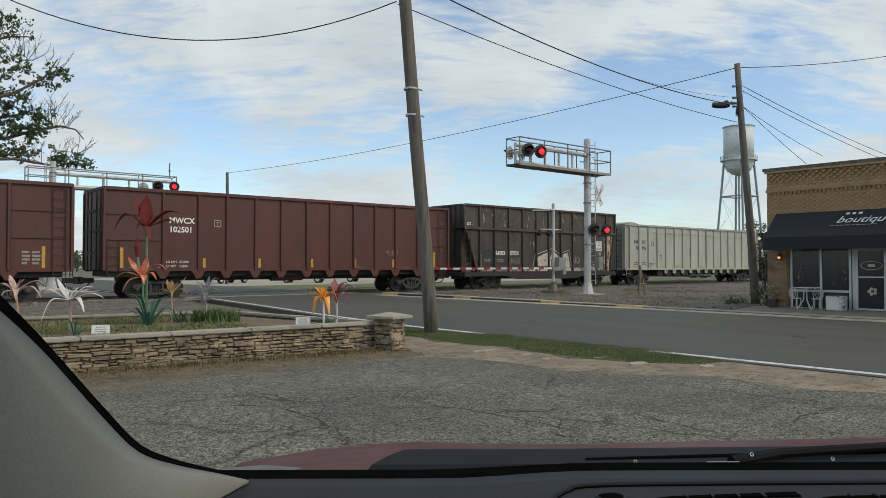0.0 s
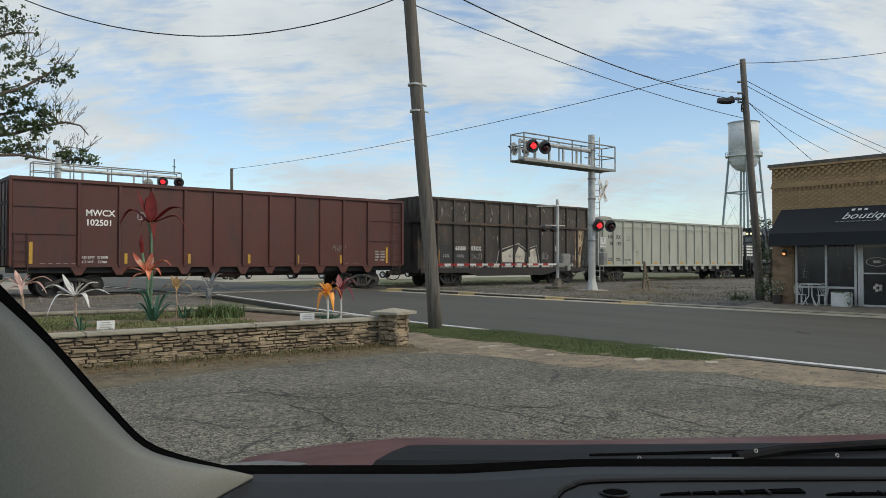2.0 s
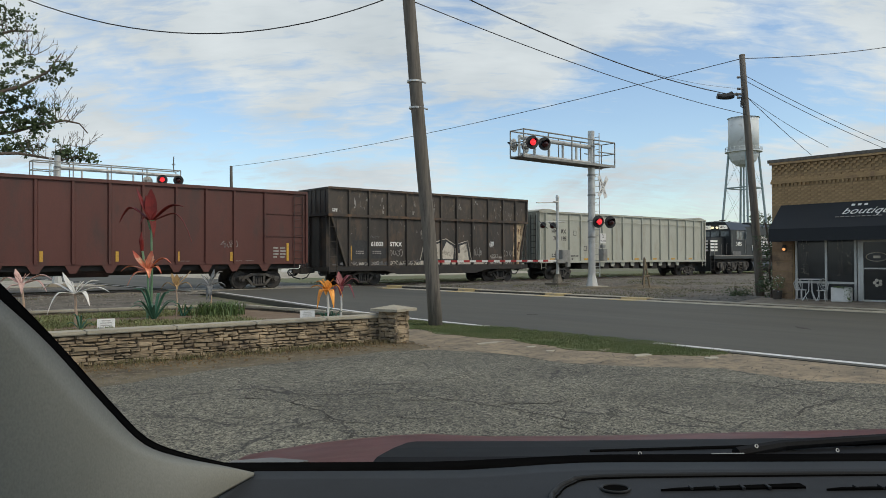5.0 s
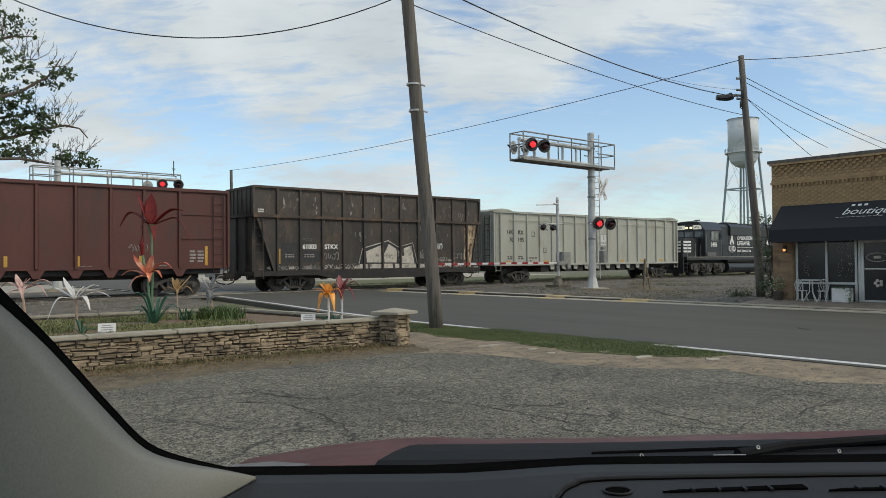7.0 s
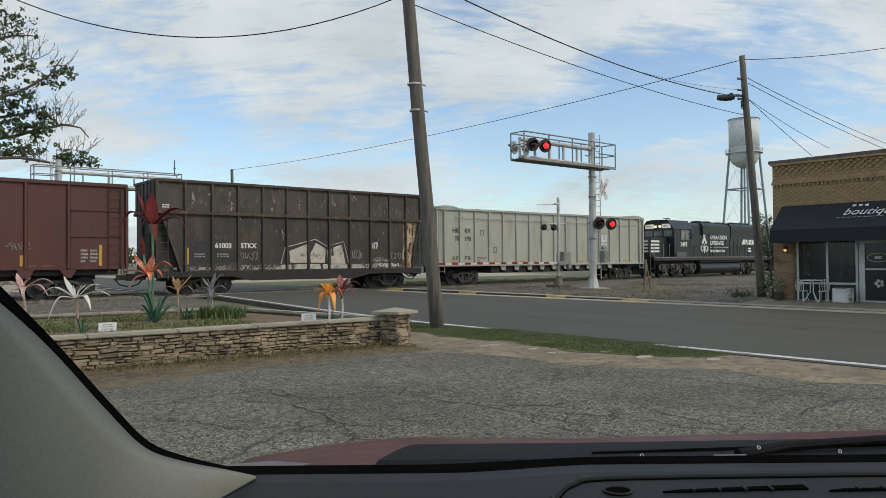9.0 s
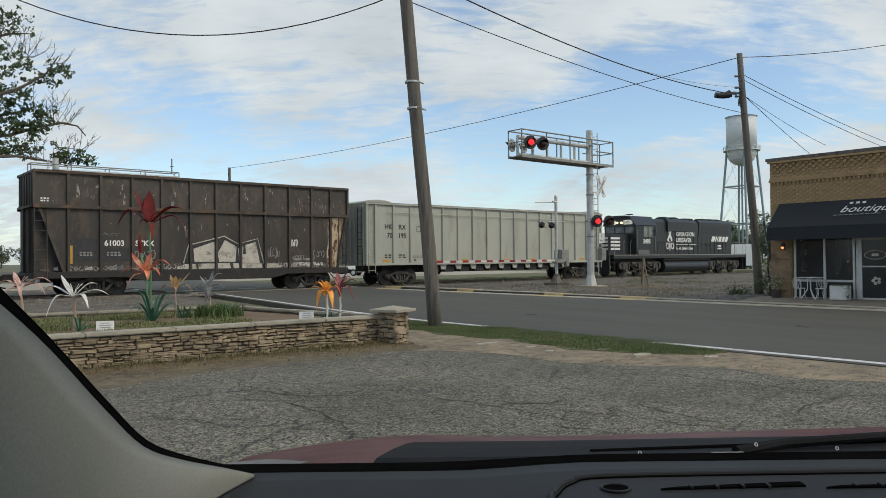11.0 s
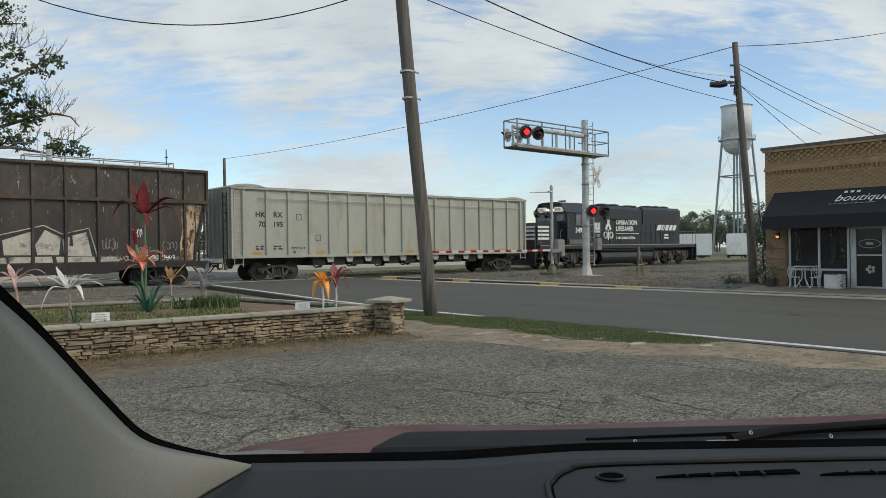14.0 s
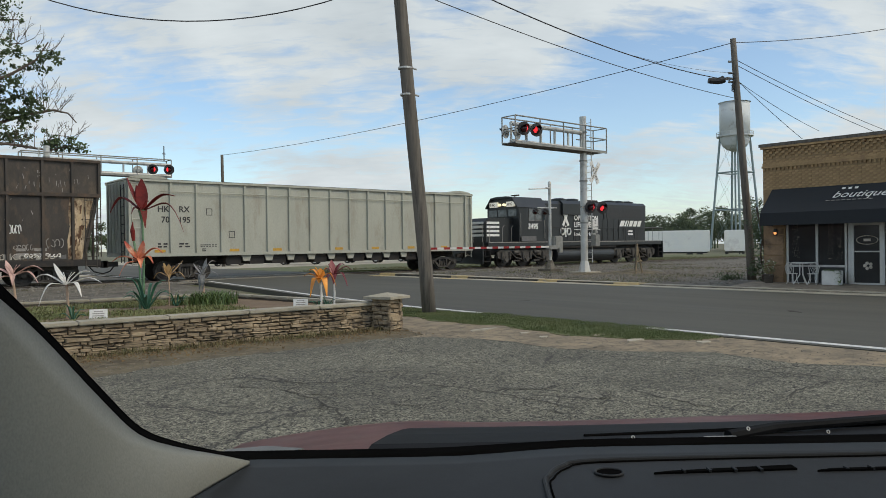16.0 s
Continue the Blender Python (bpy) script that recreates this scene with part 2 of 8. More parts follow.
# ---- surroundings: materials ----
def asphalt(name):
    """Old parking-lot asphalt: exposed aggregate, stains, patches of dust and a net of cracks."""
    m = bpy.data.materials.new(name)
    m.use_nodes = True
    nt = m.node_tree
    n, l = nt.nodes.new, nt.links.new
    b = nt.nodes["Principled BSDF"]
    co = n("ShaderNodeTexCoord")
    def tex(kind, scale, detail=4, rough=0.6, vec=None):
        t = n(kind)
        t.inputs["Scale"].default_value = scale
        if kind == "ShaderNodeTexNoise":
            t.inputs["Detail"].default_value, t.inputs["Roughness"].default_value = detail, rough
        l(vec or co.outputs["Object"], t.inputs["Vector"])
        return t
    def ramp(src, a, b_, ca, cb):
        r = n("ShaderNodeValToRGB")
        r.color_ramp.elements[0].position, r.color_ramp.elements[1].position = a, b_
        r.color_ramp.elements[0].color, r.color_ramp.elements[1].color = (*ca, 1), (*cb, 1)
        l(src, r.inputs[0])
        return r.outputs[0]
    def mix(kind, f, a, c):
        x = n("ShaderNodeMixRGB")
        x.blend_type = kind
        if isinstance(f, float):
            x.inputs[0].default_value = f
        else:
            l(f, x.inputs[0])
        for i, v in ((1, a), (2, c)):
            if isinstance(v, tuple):
                x.inputs[i].default_value = (*v, 1)
            else:
                l(v, x.inputs[i])
        return x.outputs[0]
    cells = tex("ShaderNodeTexVoronoi", 68.0)
    sepc = n("ShaderNodeSeparateColor")
    l(cells.outputs["Color"], sepc.inputs[0])
    stones = ramp(sepc.outputs[0], 0.05, 0.97, (0.013, 0.0123, 0.01), (0.285, 0.27, 0.208))
    big = tex("ShaderNodeTexNoise", 0.55, 6, 0.6)
    tone = ramp(big.outputs[0], 0.32, 0.7, (0.62, 0.61, 0.6), (1.1, 1.09, 1.06))
    col = mix("MULTIPLY", 1.0, stones, tone)
    # single larger pale stones and pits
    coarse = tex("ShaderNodeTexVoronoi", 24.0)
    sepb = n("ShaderNodeSeparateColor")
    l(coarse.outputs["Color"], sepb.inputs[0])
    col = mix("MULTIPLY", 1.0, col, ramp(sepb.outputs[0], 0.1, 0.9, (0.72, 0.72, 0.72), (1.28, 1.28, 1.28)))
    dust = tex("ShaderNodeTexNoise", 1.6, 8, 0.7)
    col = mix("MIX", ramp(dust.outputs[0], 0.56, 0.74, (0, 0, 0), (0.6, 0.6, 0.6)), col, (0.17, 0.155, 0.125))
    # cracks: edges of distorted cells, broken up
    wob = tex("ShaderNodeTexNoise", 1.3, 5, 0.7)
    vadd = n("ShaderNodeVectorMath"); vadd.operation = "MULTIPLY_ADD"
    vadd.inputs[1].default_value = (0.9, 0.9, 0.0)
    l(wob.outputs["Color"], vadd.inputs[0]); l(co.outputs["Object"], vadd.inputs[2])
    crack = None
    for scale, width in ((0.42, 0.006), (1.25, 0.008)):
        v = n("ShaderNodeTexVoronoi")
        v.feature = "DISTANCE_TO_EDGE"
        v.inputs["Scale"].default_value = scale
        l(vadd.outputs[0], v.inputs["Vector"])
        line = ramp(v.outputs["Distance"], width * 0.35, width, (1, 1, 1), (0, 0, 0))
        gap = tex("ShaderNodeTexNoise", 0.8 if scale < 1 else 0.5, 3, 0.5)
        line = mix("MULTIPLY", 1.0, line, ramp(gap.outputs[0], 0.42 if scale < 1 else 0.56, 0.52 if scale < 1 else 0.64, (0, 0, 0), (1, 1, 1)))
        crack = line if crack is None else mix("LIGHTEN", 1.0, crack, line)
    col = mix("MIX", crack, col, (0.025, 0.023, 0.02))
    l(col, b.inputs["Base Color"])
    b.inputs["Roughness"].default_value = 0.9
    bp = n("ShaderNodeBump")
    bp.inputs["Strength"].default_value, bp.inputs["Distance"].default_value = 0.5, 0.01
    h = mix("MIX", crack, sepc.outputs[0], (0, 0, 0))
    l(h, bp.inputs["Height"]); l(bp.outputs[0], b.inputs["Normal"])
    return m


M["ground"] = material("dry_grass_and_dirt", (0.09, 0.105, 0.045), (0.15, 0.13, 0.085), 0.35, 0.95, 0, 0.02, 12, (0.2, 0.17, 0.12), 0.35, 0.6)
M["lot"] = asphalt("worn_asphalt")
M["road"] = material("smooth_asphalt", (0.08, 0.076, 0.06), (0.068, 0.065, 0.053), 0.25, 0.85, 0, 0.003, 90, (0.058, 0.058, 0.051), 0.25, 0.15, (3, 0.4, 1))
M["paint_w"] = material("worn_white_road_paint", (0.7, 0.69, 0.66), (0.55, 0.54, 0.52), 3, 0.7, 0, 0, 40, (0.2, 0.19, 0.18), 0.2, 3)
M["paint_y"] = material("worn_yellow_road_paint", (0.52, 0.38, 0.17), (0.42, 0.32, 0.17), 3, 0.7, 0, 0, 40, (0.25, 0.22, 0.17), 0.3, 3)
M["concrete"] = material("weathered_concrete", (0.42, 0.375, 0.295), (0.33, 0.295, 0.232), 1.5, 0.9, 0, 0.004, 60, (0.22, 0.2, 0.16), 0.3, 1.2)
M["dirt"] = material("brown_dirt_and_leaf_litter", (0.155, 0.122, 0.068), (0.07, 0.054, 0.031), 1.8, 0.95, 0, 0.02, 35, (0.2, 0.16, 0.11), 0.35, 6)
M["lawn"] = material("mown_lawn", (0.075, 0.1, 0.035), (0.13, 0.13, 0.06), 0.8, 0.95, 0, 0.02, 20, (0.19, 0.16, 0.1), 0.35, 0.5)
M["verge"] = material("mossy_grass_soil", (0.085, 0.11, 0.035), (0.12, 0.13, 0.05), 2.0, 0.95, 0, 0.02, 40, (0.13, 0.1, 0.06), 0.3, 3)
M["tan"] = material("sandy_dirt_apron", (0.31, 0.24, 0.155), (0.18, 0.145, 0.1), 1.6, 0.95, 0, 0.012, 40, (0.12, 0.1, 0.075), 0.42, 4.5)
# concrete darkened to carry the shade on the kerb's upright face
M["kerbface"] = material("shaded_kerb_concrete", (0.075, 0.07, 0.06), (0.05, 0.046, 0.04), 2, 0.9, 0, 0.004, 40)
M["gravel"] = material("grey_gravel", (0.135, 0.118, 0.09), (0.06, 0.052, 0.04), 0.7, 0.95, 0, 0.02, 25, (0.22, 0.195, 0.16), 0.36, 2.2)
M["ballast"] = material("rail_ballast", (0.14, 0.13, 0.12), (0.08, 0.075, 0.07), 2.5, 0.95, 0, 0.03, 18, (0.2, 0.18, 0.165), 0.3, 5)
M["rail"] = material("rail_steel", (0.2, 0.16, 0.13), (0.13, 0.1, 0.08), 3, 0.45, 0.6, 0.001)
M["tie"] = material("creosoted_tie", (0.05, 0.042, 0.035), (0.08, 0.065, 0.052), 3, 0.9, 0, 0.01, 20, None, 0, 1, (0.3, 3, 3))
M["stone"] = material("tan_ledge_stone", (0.36, 0.28, 0.185), (0.23, 0.178, 0.115), 3.4, 0.9, 0, 0.012, 22, (0.13, 0.1, 0.07), 0.42, 5.0, per_object=0.3)
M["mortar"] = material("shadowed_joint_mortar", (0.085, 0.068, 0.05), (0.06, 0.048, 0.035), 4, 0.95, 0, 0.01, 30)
M["cap"] = material("cast_stone_cap", (0.4, 0.36, 0.28), (0.31, 0.28, 0.215), 2.2, 0.85, 0, 0.004, 50, (0.26, 0.24, 0.19), 0.3, 1.5)
M["soil"] = material("mulch_and_soil", (0.13, 0.082, 0.048), (0.2, 0.14, 0.085), 3, 0.95, 0, 0.02, 30)
M["grass"] = material("grass_blades", (0.11, 0.14, 0.04), (0.19, 0.19, 0.08), 1.6, 0.7, per_object=0.1)
M["leafy"] = material("green_leaves", (0.07, 0.115, 0.03), (0.11, 0.16, 0.05), 1.5, 0.6)
M["pole"] = material("grey_weathered_wood", (0.17, 0.15, 0.125), (0.11, 0.097, 0.082), 3, 0.9, 0, 0.006, 30, (0.07, 0.06, 0.052), 0.3, 2, (4, 4, 0.25))
M["galv"] = material("galvanised_aluminium", (0.58, 0.58, 0.55), (0.46, 0.46, 0.44), 2, 0.5, 0.35, 0.001, 40, (0.33, 0.32, 0.3), 0.25, 2)
M["galv_dark"] = material("shaded_galvanised_grating", (0.2, 0.2, 0.19), (0.15, 0.15, 0.145), 3, 0.6, 0.3)
# dull castings, and rails whose backlit tone is put into the colour
M["galv_mid"] = material("dull_and_backlit_aluminium", (0.3, 0.3, 0.28), (0.22, 0.22, 0.205), 4, 0.6, 0.2)
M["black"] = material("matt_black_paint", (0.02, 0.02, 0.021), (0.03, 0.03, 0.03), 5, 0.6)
M["redlamp"] = material("lit_red_lens", (0.5, 0.01, 0.02), None, 5, 0.3, emit=(1.0, 0.045, 0.06), strength=0.9)
M["reddim"] = material("dark_red_lens", (0.06, 0.012, 0.012), None, 5, 0.25)
M["wire"] = material("black_cable", (0.03, 0.03, 0.033), (0.04, 0.04, 0.04), 5, 0.6)
M["brick"] = material("tan_brick", (0.44, 0.29, 0.145), (0.33, 0.215, 0.11), 5, 0.9, 0, 0.004, 60, (0.3, 0.19, 0.11), 0.3, 3, per_object=0.12)
M["pier"] = material("brown_pier_stone", (0.29, 0.19, 0.115), (0.2, 0.13, 0.08), 3, 0.9, 0, 0.006, 50, (0.13, 0.09, 0.06), 0.35, 2.5, per_object=0.15)
M["brick_joint"] = material("brick_mortar", (0.34, 0.23, 0.125), (0.27, 0.185, 0.1), 4, 0.95, 0, 0.004, 60)
M["awning"] = material("black_canvas", (0.011, 0.0135, 0.017), (0.015, 0.018, 0.022), 1.5, 0.75, 0, 0.002, 200)
M["alu"] = material("pale_aluminium_frame", (0.6, 0.6, 0.57), (0.5, 0.5, 0.48), 3, 0.45, 0.4)
M["shopglass"] = material("dark_shop_glass", (0.02, 0.022, 0.024), (0.03, 0.032, 0.034), 1.0, 0.08)
M["cast"] = material("white_enamelled_iron", (0.72, 0.71, 0.68), (0.6, 0.59, 0.56), 5, 0.5)
M["tank"] = material("pale_tank_paint", (0.66, 0.69, 0.69), (0.58, 0.61, 0.61), 0.3, 0.6, 0, 0, 20, (0.36, 0.35, 0.33), 0.2, 0.5)
M["tower_leg"] = material("grey_blue_tower_steel", (0.28, 0.35, 0.36), (0.22, 0.28, 0.29), 0.4, 0.6)
M["trailer"] = material("white_trailer_panel", (0.9, 0.89, 0.82), (0.84, 0.84, 0.8), 0.6, 0.5, 0, 0, 20, (0.72, 0.7, 0.66), 0.25, 0.7)


def grid(bm, x0, y0, x1, y1, nx, ny, h):
    vs = [[bm.verts.new((x0 + (x1 - x0) * i / nx, y0 + (y1 - y0) * j / ny, 0)) for i in range(nx + 1)] for j in range(ny + 1)]
    for row in vs:
        for v in row:
            v.co.z = h(v.co.x, v.co.y)
    for j in range(ny):
        for i in range(nx):
            bm.faces.new((vs[j][i], vs[j][i + 1], vs[j + 1][i + 1], vs[j + 1][i]))
    return bm


def slab(name, poly, z0, z1, mat, label, category=""):
    bm = BM()
    prism(bm, poly, z0, z1, "z")
    return tagged(part(name, bm, mat), label, category, kind="structure")


# ---- ground, lot, road ----
bm = BM()
grid(bm, -900, -900, 900, 900, 90, 90, lambda x, y: -0.16 + 0.03 * noise.noise(Vector((x * 0.1, y * 0.1, 0))) - (0.85 * max(0.0, min(1.0, (x - 55) / 30)) if y > 42 else 0.0))
tagged(part("ground", bm, M["ground"]), "dry grass and bare dirt spreading to the horizon", "ground", kind="structure")
rnd = random.Random(3)
def ragged(poly, step, amp, seed):
    """Breaks the edges of a polygon into short uneven steps."""
    r = random.Random(seed)
    out = []
    for i, p in enumerate(poly):
        a, b = Vector(p), Vector(poly[(i + 1) % len(poly)])
        k = max(1, min(60, int((b - a).length / step)))
        for j in range(k):
            q = a.lerp(b, j / k)
            out.append((q.x + (r.uniform(-amp, amp) if j or k < 8 else 0), q.y + (r.uniform(-amp, amp) if j or k < 8 else 0)))
    return out


lot = [(-30, -30), (10.0, -30), (9.9, 1.5), (9.65, 3.2), (9.15, 4.1), (9.3, 5.4), (8.6, 6.1), (8.15, 7.0), (8.2, 7.9), (8.05, 8.7), (7.6, 9.5), (7.0, 9.75), (5.6, 9.65), (4.3, 9.75), (2.6, 9.3), (-2, 9.6), (-30, 9.6)]
slab("pavement_lot", ragged(lot, 0.25, 0.06, 4), -0.3, 0.0, M["lot"], "cracked worn grey asphalt parking lot", "parking lot")
slab("pavement_apron", [(-30, 9.0), (6.0, 8.5), (7.5, 5.0), (8.0, -30), (10.95, -30), (10.95, 36), (6.8, 33), (-30, 33)], -0.3, -0.012, M["tan"], "sandy dirt and crumbling concrete apron beside the lot", "dirt")
slab("pavement_dirt", ragged([(-30, 9.3), (2.6, 9.15), (4.3, 9.6), (5.6, 9.5), (7.0, 9.6), (7.9, 9.9), (8.25, 10.6), (8.1, 11.6), (-30, 12.0)], 0.3, 0.1, 6), -0.3, -0.006, M["dirt"], "brown dirt and leaf litter at the foot of the planter", "dirt")
slab("pavement_gravel", [(-30, 17.0), (9.6, 16.0), (10.4, 20), (12.2, 33.6), (-30, 33.6)], -0.3, -0.006, M["gravel"], "grey gravel and old asphalt beside the tracks", "gravel")
road_near = [(10.92, -80), (10.95, 10), (10.98, 14), (11.4, 19), (12.4, 25), (13.3, 32), (13.4, 33.9), (22.6, 33.9), (22.45, 28), (22.3, -80)]
slab("road", road_near, -0.3, 0.0 + 0.002, M["road"], "dark smooth two-lane asphalt road running over the tracks", "road")
slab("road_far", [(13.4, 37.7), (22.6, 37.7), (22.8, 300), (13.2, 300)], -0.3, 0.0, M["road"], "dark smooth asphalt road beyond the tracks", "road")
slab("pavement_crossing", [(13.3, 33.9), (22.7, 33.9), (22.7, 37.7), (13.3, 37.7)], -0.3, -0.006, M["concrete"], "concrete crossing panels between the rails", "crossing")
slab("pavement_yard", [(22.35, 12.1), (60, 12.1), (120, 33.4), (22.6, 33.4)], -0.3, -0.02, M["gravel"], "grey gravel yard beside the road", "gravel")
slab("pavement_siding", [(-120, 39.5), (12.9, 39.5), (12.9, 46), (-120, 46)], -0.3, -0.05, M["gravel"], "grey gravel strip beyond the tracks", "gravel")


def stripe(name, pts, w, mat, label, z=0.006):
    bm = BM()
    pts = [Vector((*p, 0)) for p in pts]
    for a, b in zip(pts, pts[1:]):
        d = (b - a).normalized()
        s = Vector((-d.y, d.x, 0)) * w / 2
        prism(bm, [tuple((a - s)[:2]), tuple((b - s)[:2]), tuple((b + s)[:2]), tuple((a + s)[:2])], z - 0.004, z, "z")
    return tagged(part(name, bm, mat), label, "road marking", kind="structure")


stripe("road_line", [(11.2, -60), (11.2, 7.6)], 0.17, M["paint_w"], "worn white edge line on the asphalt road")
stripe("road_line", [(11.22, 11.9), (11.25, 14.5), (11.8, 19.4), (12.75, 25.4), (13.75, 32.4)], 0.17, M["paint_w"], "worn white edge line on the asphalt road")
stripe("road_line", [(12.9, 39), (12.9, 160)], 0.12, M["paint_w"], "worn white edge line on the asphalt road")
# kerb of the far side with its gutter, painted yellow in places
KERB_X = 22.35
y = -60.0
yellow_at = [(15.4, 16.5), (19.2, 20.2), (24.4, 25.5), (29.8, 31.1)]
def kerb(y0, y1, mat, label):
    bm = BM()
    h = 0.05 + 0.075 * max(0.0, min(1.0, ((y0 + y1) / 2 - 12) / 14))
    box(bm, KERB_X - 0.85, y0, -0.2, KERB_X - 0.12, y1, 0.014)
    k = tagged(part("kerb", bm, mat), label, "kerb", "kerb stones along the road", "structure")
    # same concrete as the top; the face's shade is in its colour
    part("kerb_face", box(BM(), KERB_X - 0.1, y0, -0.2, KERB_X + 0.34, y1, h - 0.03), M["kerbface"], k, "concrete kerb face with its shade put into a dark colour")
    part("kerb_top", box(BM(), KERB_X - 0.11, y0, h - 0.03, KERB_X + 0.36, y1, h, bev=0.01), mat, k)
marks = sorted([v for p in yellow_at for v in p])
edges = [-60.0] + [-60 + 3.05 * i for i in range(1, 24)] + marks
edges = sorted(e for e in edges if e <= 33.2)
for a, b in zip(edges, edges[1:]):
    if b - a < 0.05:
        continue
    mid = (a + b) / 2
    isy = any(p <= mid <= q for p, q in yellow_at)
    if isy:
        bm = BM()
        h = 0.05 + 0.075 * max(0.0, min(1.0, (mid - 12) / 14))
        prism(bm, [(KERB_X - 0.85, -0.2), (KERB_X + 0.36, -0.2), (KERB_X + 0.36, h), (KERB_X - 0.1, h), (KERB_X - 0.14, 0.014), (KERB_X - 0.85, 0.014)], a + 0.01, b - 0.01)
        tagged(part("kerb", bm, M["paint_y"]), "concrete kerb section painted faded yellow", "kerb", "kerb stones along the road", "structure")
    else:
        kerb(a + 0.01, b - 0.01, M["concrete"], "pale concrete kerb and gutter section")

# ---- tracks ----
def ground_strip(x0, x1):
    bm = BM()
    nx = int((x1 - x0) / 1.5)
    grid(bm, x0, 32.6, x1, 40.2, nx, 24, lambda x, y: -0.17 + 0.1 * max(0, min(1, (3.0 - abs(y - TRACK_Y)) / 1.2)) + 0.018 * noise.noise(Vector((x * 3, y * 3, 1))))
    tagged(part("track_ballast", bm, M["ballast"]), "grey crushed-stone bed under the railway track", "ballast", kind="stuff")
ground_strip(-140, 13.3)
ground_strip(22.7, 250)
for s in (-1, 1):
    bm = BM()
    c = TRACK_Y + s * 0.755
    prism(bm, [(c - 0.07, -0.17), (c + 0.07, -0.17), (c + 0.07, -0.155), (c + 0.012, -0.135), (c + 0.012, -0.04), (c + 0.036, -0.028), (c + 0.036, -0.002), (c - 0.036, -0.002), (c - 0.036, -0.028), (c - 0.012, -0.04), (c - 0.012, -0.135), (c - 0.07, -0.155)], -140, 250, "x")
    tagged(part("rail", bm, M["rail"]), "rusty steel rail with a worn bright head", "rail", "rails of the track", "structure")
bm = BM()
x = -60.0
rnd = random.Random(2)
while x < 150:
    if not 13.0 < x < 23.0:
        w = rnd.uniform(-0.05, 0.05)
        box(bm, x, TRACK_Y - 1.3 + w, -0.3, x + 0.22, TRACK_Y + 1.3 + w, -0.06)
    x += 0.52
tagged(part("railway_ties", bm, M["tie"]), "dark creosoted wooden ties in the ballast", "railway tie", kind="stuff")

# ---- rubble and gravel of the yard ----
M["rubble"] = material("pale_rubble_stone", (0.24, 0.215, 0.18), (0.13, 0.118, 0.1), 3, 0.95, 0, 0.01, 30)
def pebble(bm, p, s, r):
    a = [Vector((r.gauss(0, 1), r.gauss(0, 1), r.gauss(0, 0.7))).normalized() for _ in range(6)]
    vs = [bm.verts.new(p + Vector(((1 if i % 2 else -1) * (i // 2 == 0), (1 if i % 2 else -1) * (i // 2 == 1), (1 if i % 2 else -0.4) * (i // 2 == 2))) * s * r.uniform(0.7, 1.2) + a[i] * s * 0.3) for i in range(6)]
    for f in ((0, 2, 4), (2, 1, 4), (1, 3, 4), (3, 0, 4), (2, 0, 5), (1, 2, 5), (3, 1, 5), (0, 3, 5)):
        bm.faces.new([vs[i] for i in f])
rnd = random.Random(31)
bm = BM()
for k in range(12000):
    u = rnd.random()
    if u < 0.55:
        x, y = rnd.uniform(22.9, 60), rnd.uniform(31.2, 34.3)
    elif u < 0.8:
        x, y = rnd.uniform(23.0, 50), rnd.uniform(13, 33)
    else:
        x, y = rnd.gauss(29.5, 2.2), rnd.gauss(22.6, 1.6)
    s = abs(rnd.gauss(0.015, 0.03)) + 0.012
    if x > 22.85:
        pebble(bm, Vector((x, y, -0.02 if y < 33 else -0.1)), s, rnd)
for k in range(7500):
    x, y = (rnd.uniform(-6, 13.2), rnd.uniform(31.5, 34.5)) if k < 4500 else (rnd.uniform(0, 10.2), rnd.uniform(17.2, 31.5))
    pebble(bm, Vector((x, y, -0.02 if y < 33.3 else -0.1)), abs(rnd.gauss(0.02, 0.02)) + 0.012, rnd)
for k in range(130):
    pebble(bm, Vector((max(23.0, rnd.gauss(27.4, 2.2)), rnd.gauss(21.0, 3.0), -0.01)), rnd.uniform(0.03, 0.09), rnd)
for k in range(70):
    pebble(bm, Vector((rnd.uniform(24, 48), rnd.uniform(31.5, 33.2), 0.0)), rnd.uniform(0.04, 0.11), rnd)
tagged(part("loose_rubble", bm, M["rubble"]), "loose pale rubble and gravel beside the tracks", "rubble", kind="stuff")
bm = BM()
grid(bm, 26.5, 19.5, 34.5, 25.5, 40, 30, lambda x, y: -0.06 + max(0, 0.24 * math.exp(-((x - 31.2) / 1.6) ** 2 - ((y - 21.9) / 1.0) ** 2) + 0.14 * math.exp(-((x - 28.6) / 1.3) ** 2 - ((y - 23.0) / 0.8) ** 2)) + 0.03 * noise.noise(Vector((x * 2.2, y * 2.2, 4))))
tagged(part("ground_mound", bm, M["dirt"]), "low mounds of brown dirt round the signal mast", "dirt", kind="structure")

M["yardgrass"] = material("thin_yard_grass", (0.1, 0.115, 0.05), (0.17, 0.15, 0.085), 1.0, 0.8)
rnd = random.Random(53)
bm = BM()
def tuft(bm, x, y, z, n, h, rnd):
    """A tuft of short blades."""
    for _ in range(n):
        a = rnd.uniform(0, 6.283)
        p = Vector((x + rnd.gauss(0, 0.12), y + rnd.gauss(0, 0.12), z))
        q = p + Vector((math.cos(a), math.sin(a), 0)) * h * rnd.uniform(0.2, 0.9) + Vector((0, 0, h * rnd.uniform(0.5, 1.1)))
        w = Vector((-math.sin(a), math.cos(a), 0)) * 0.014
        bm.faces.new([bm.verts.new(c) for c in (p - w, p + w, q)])
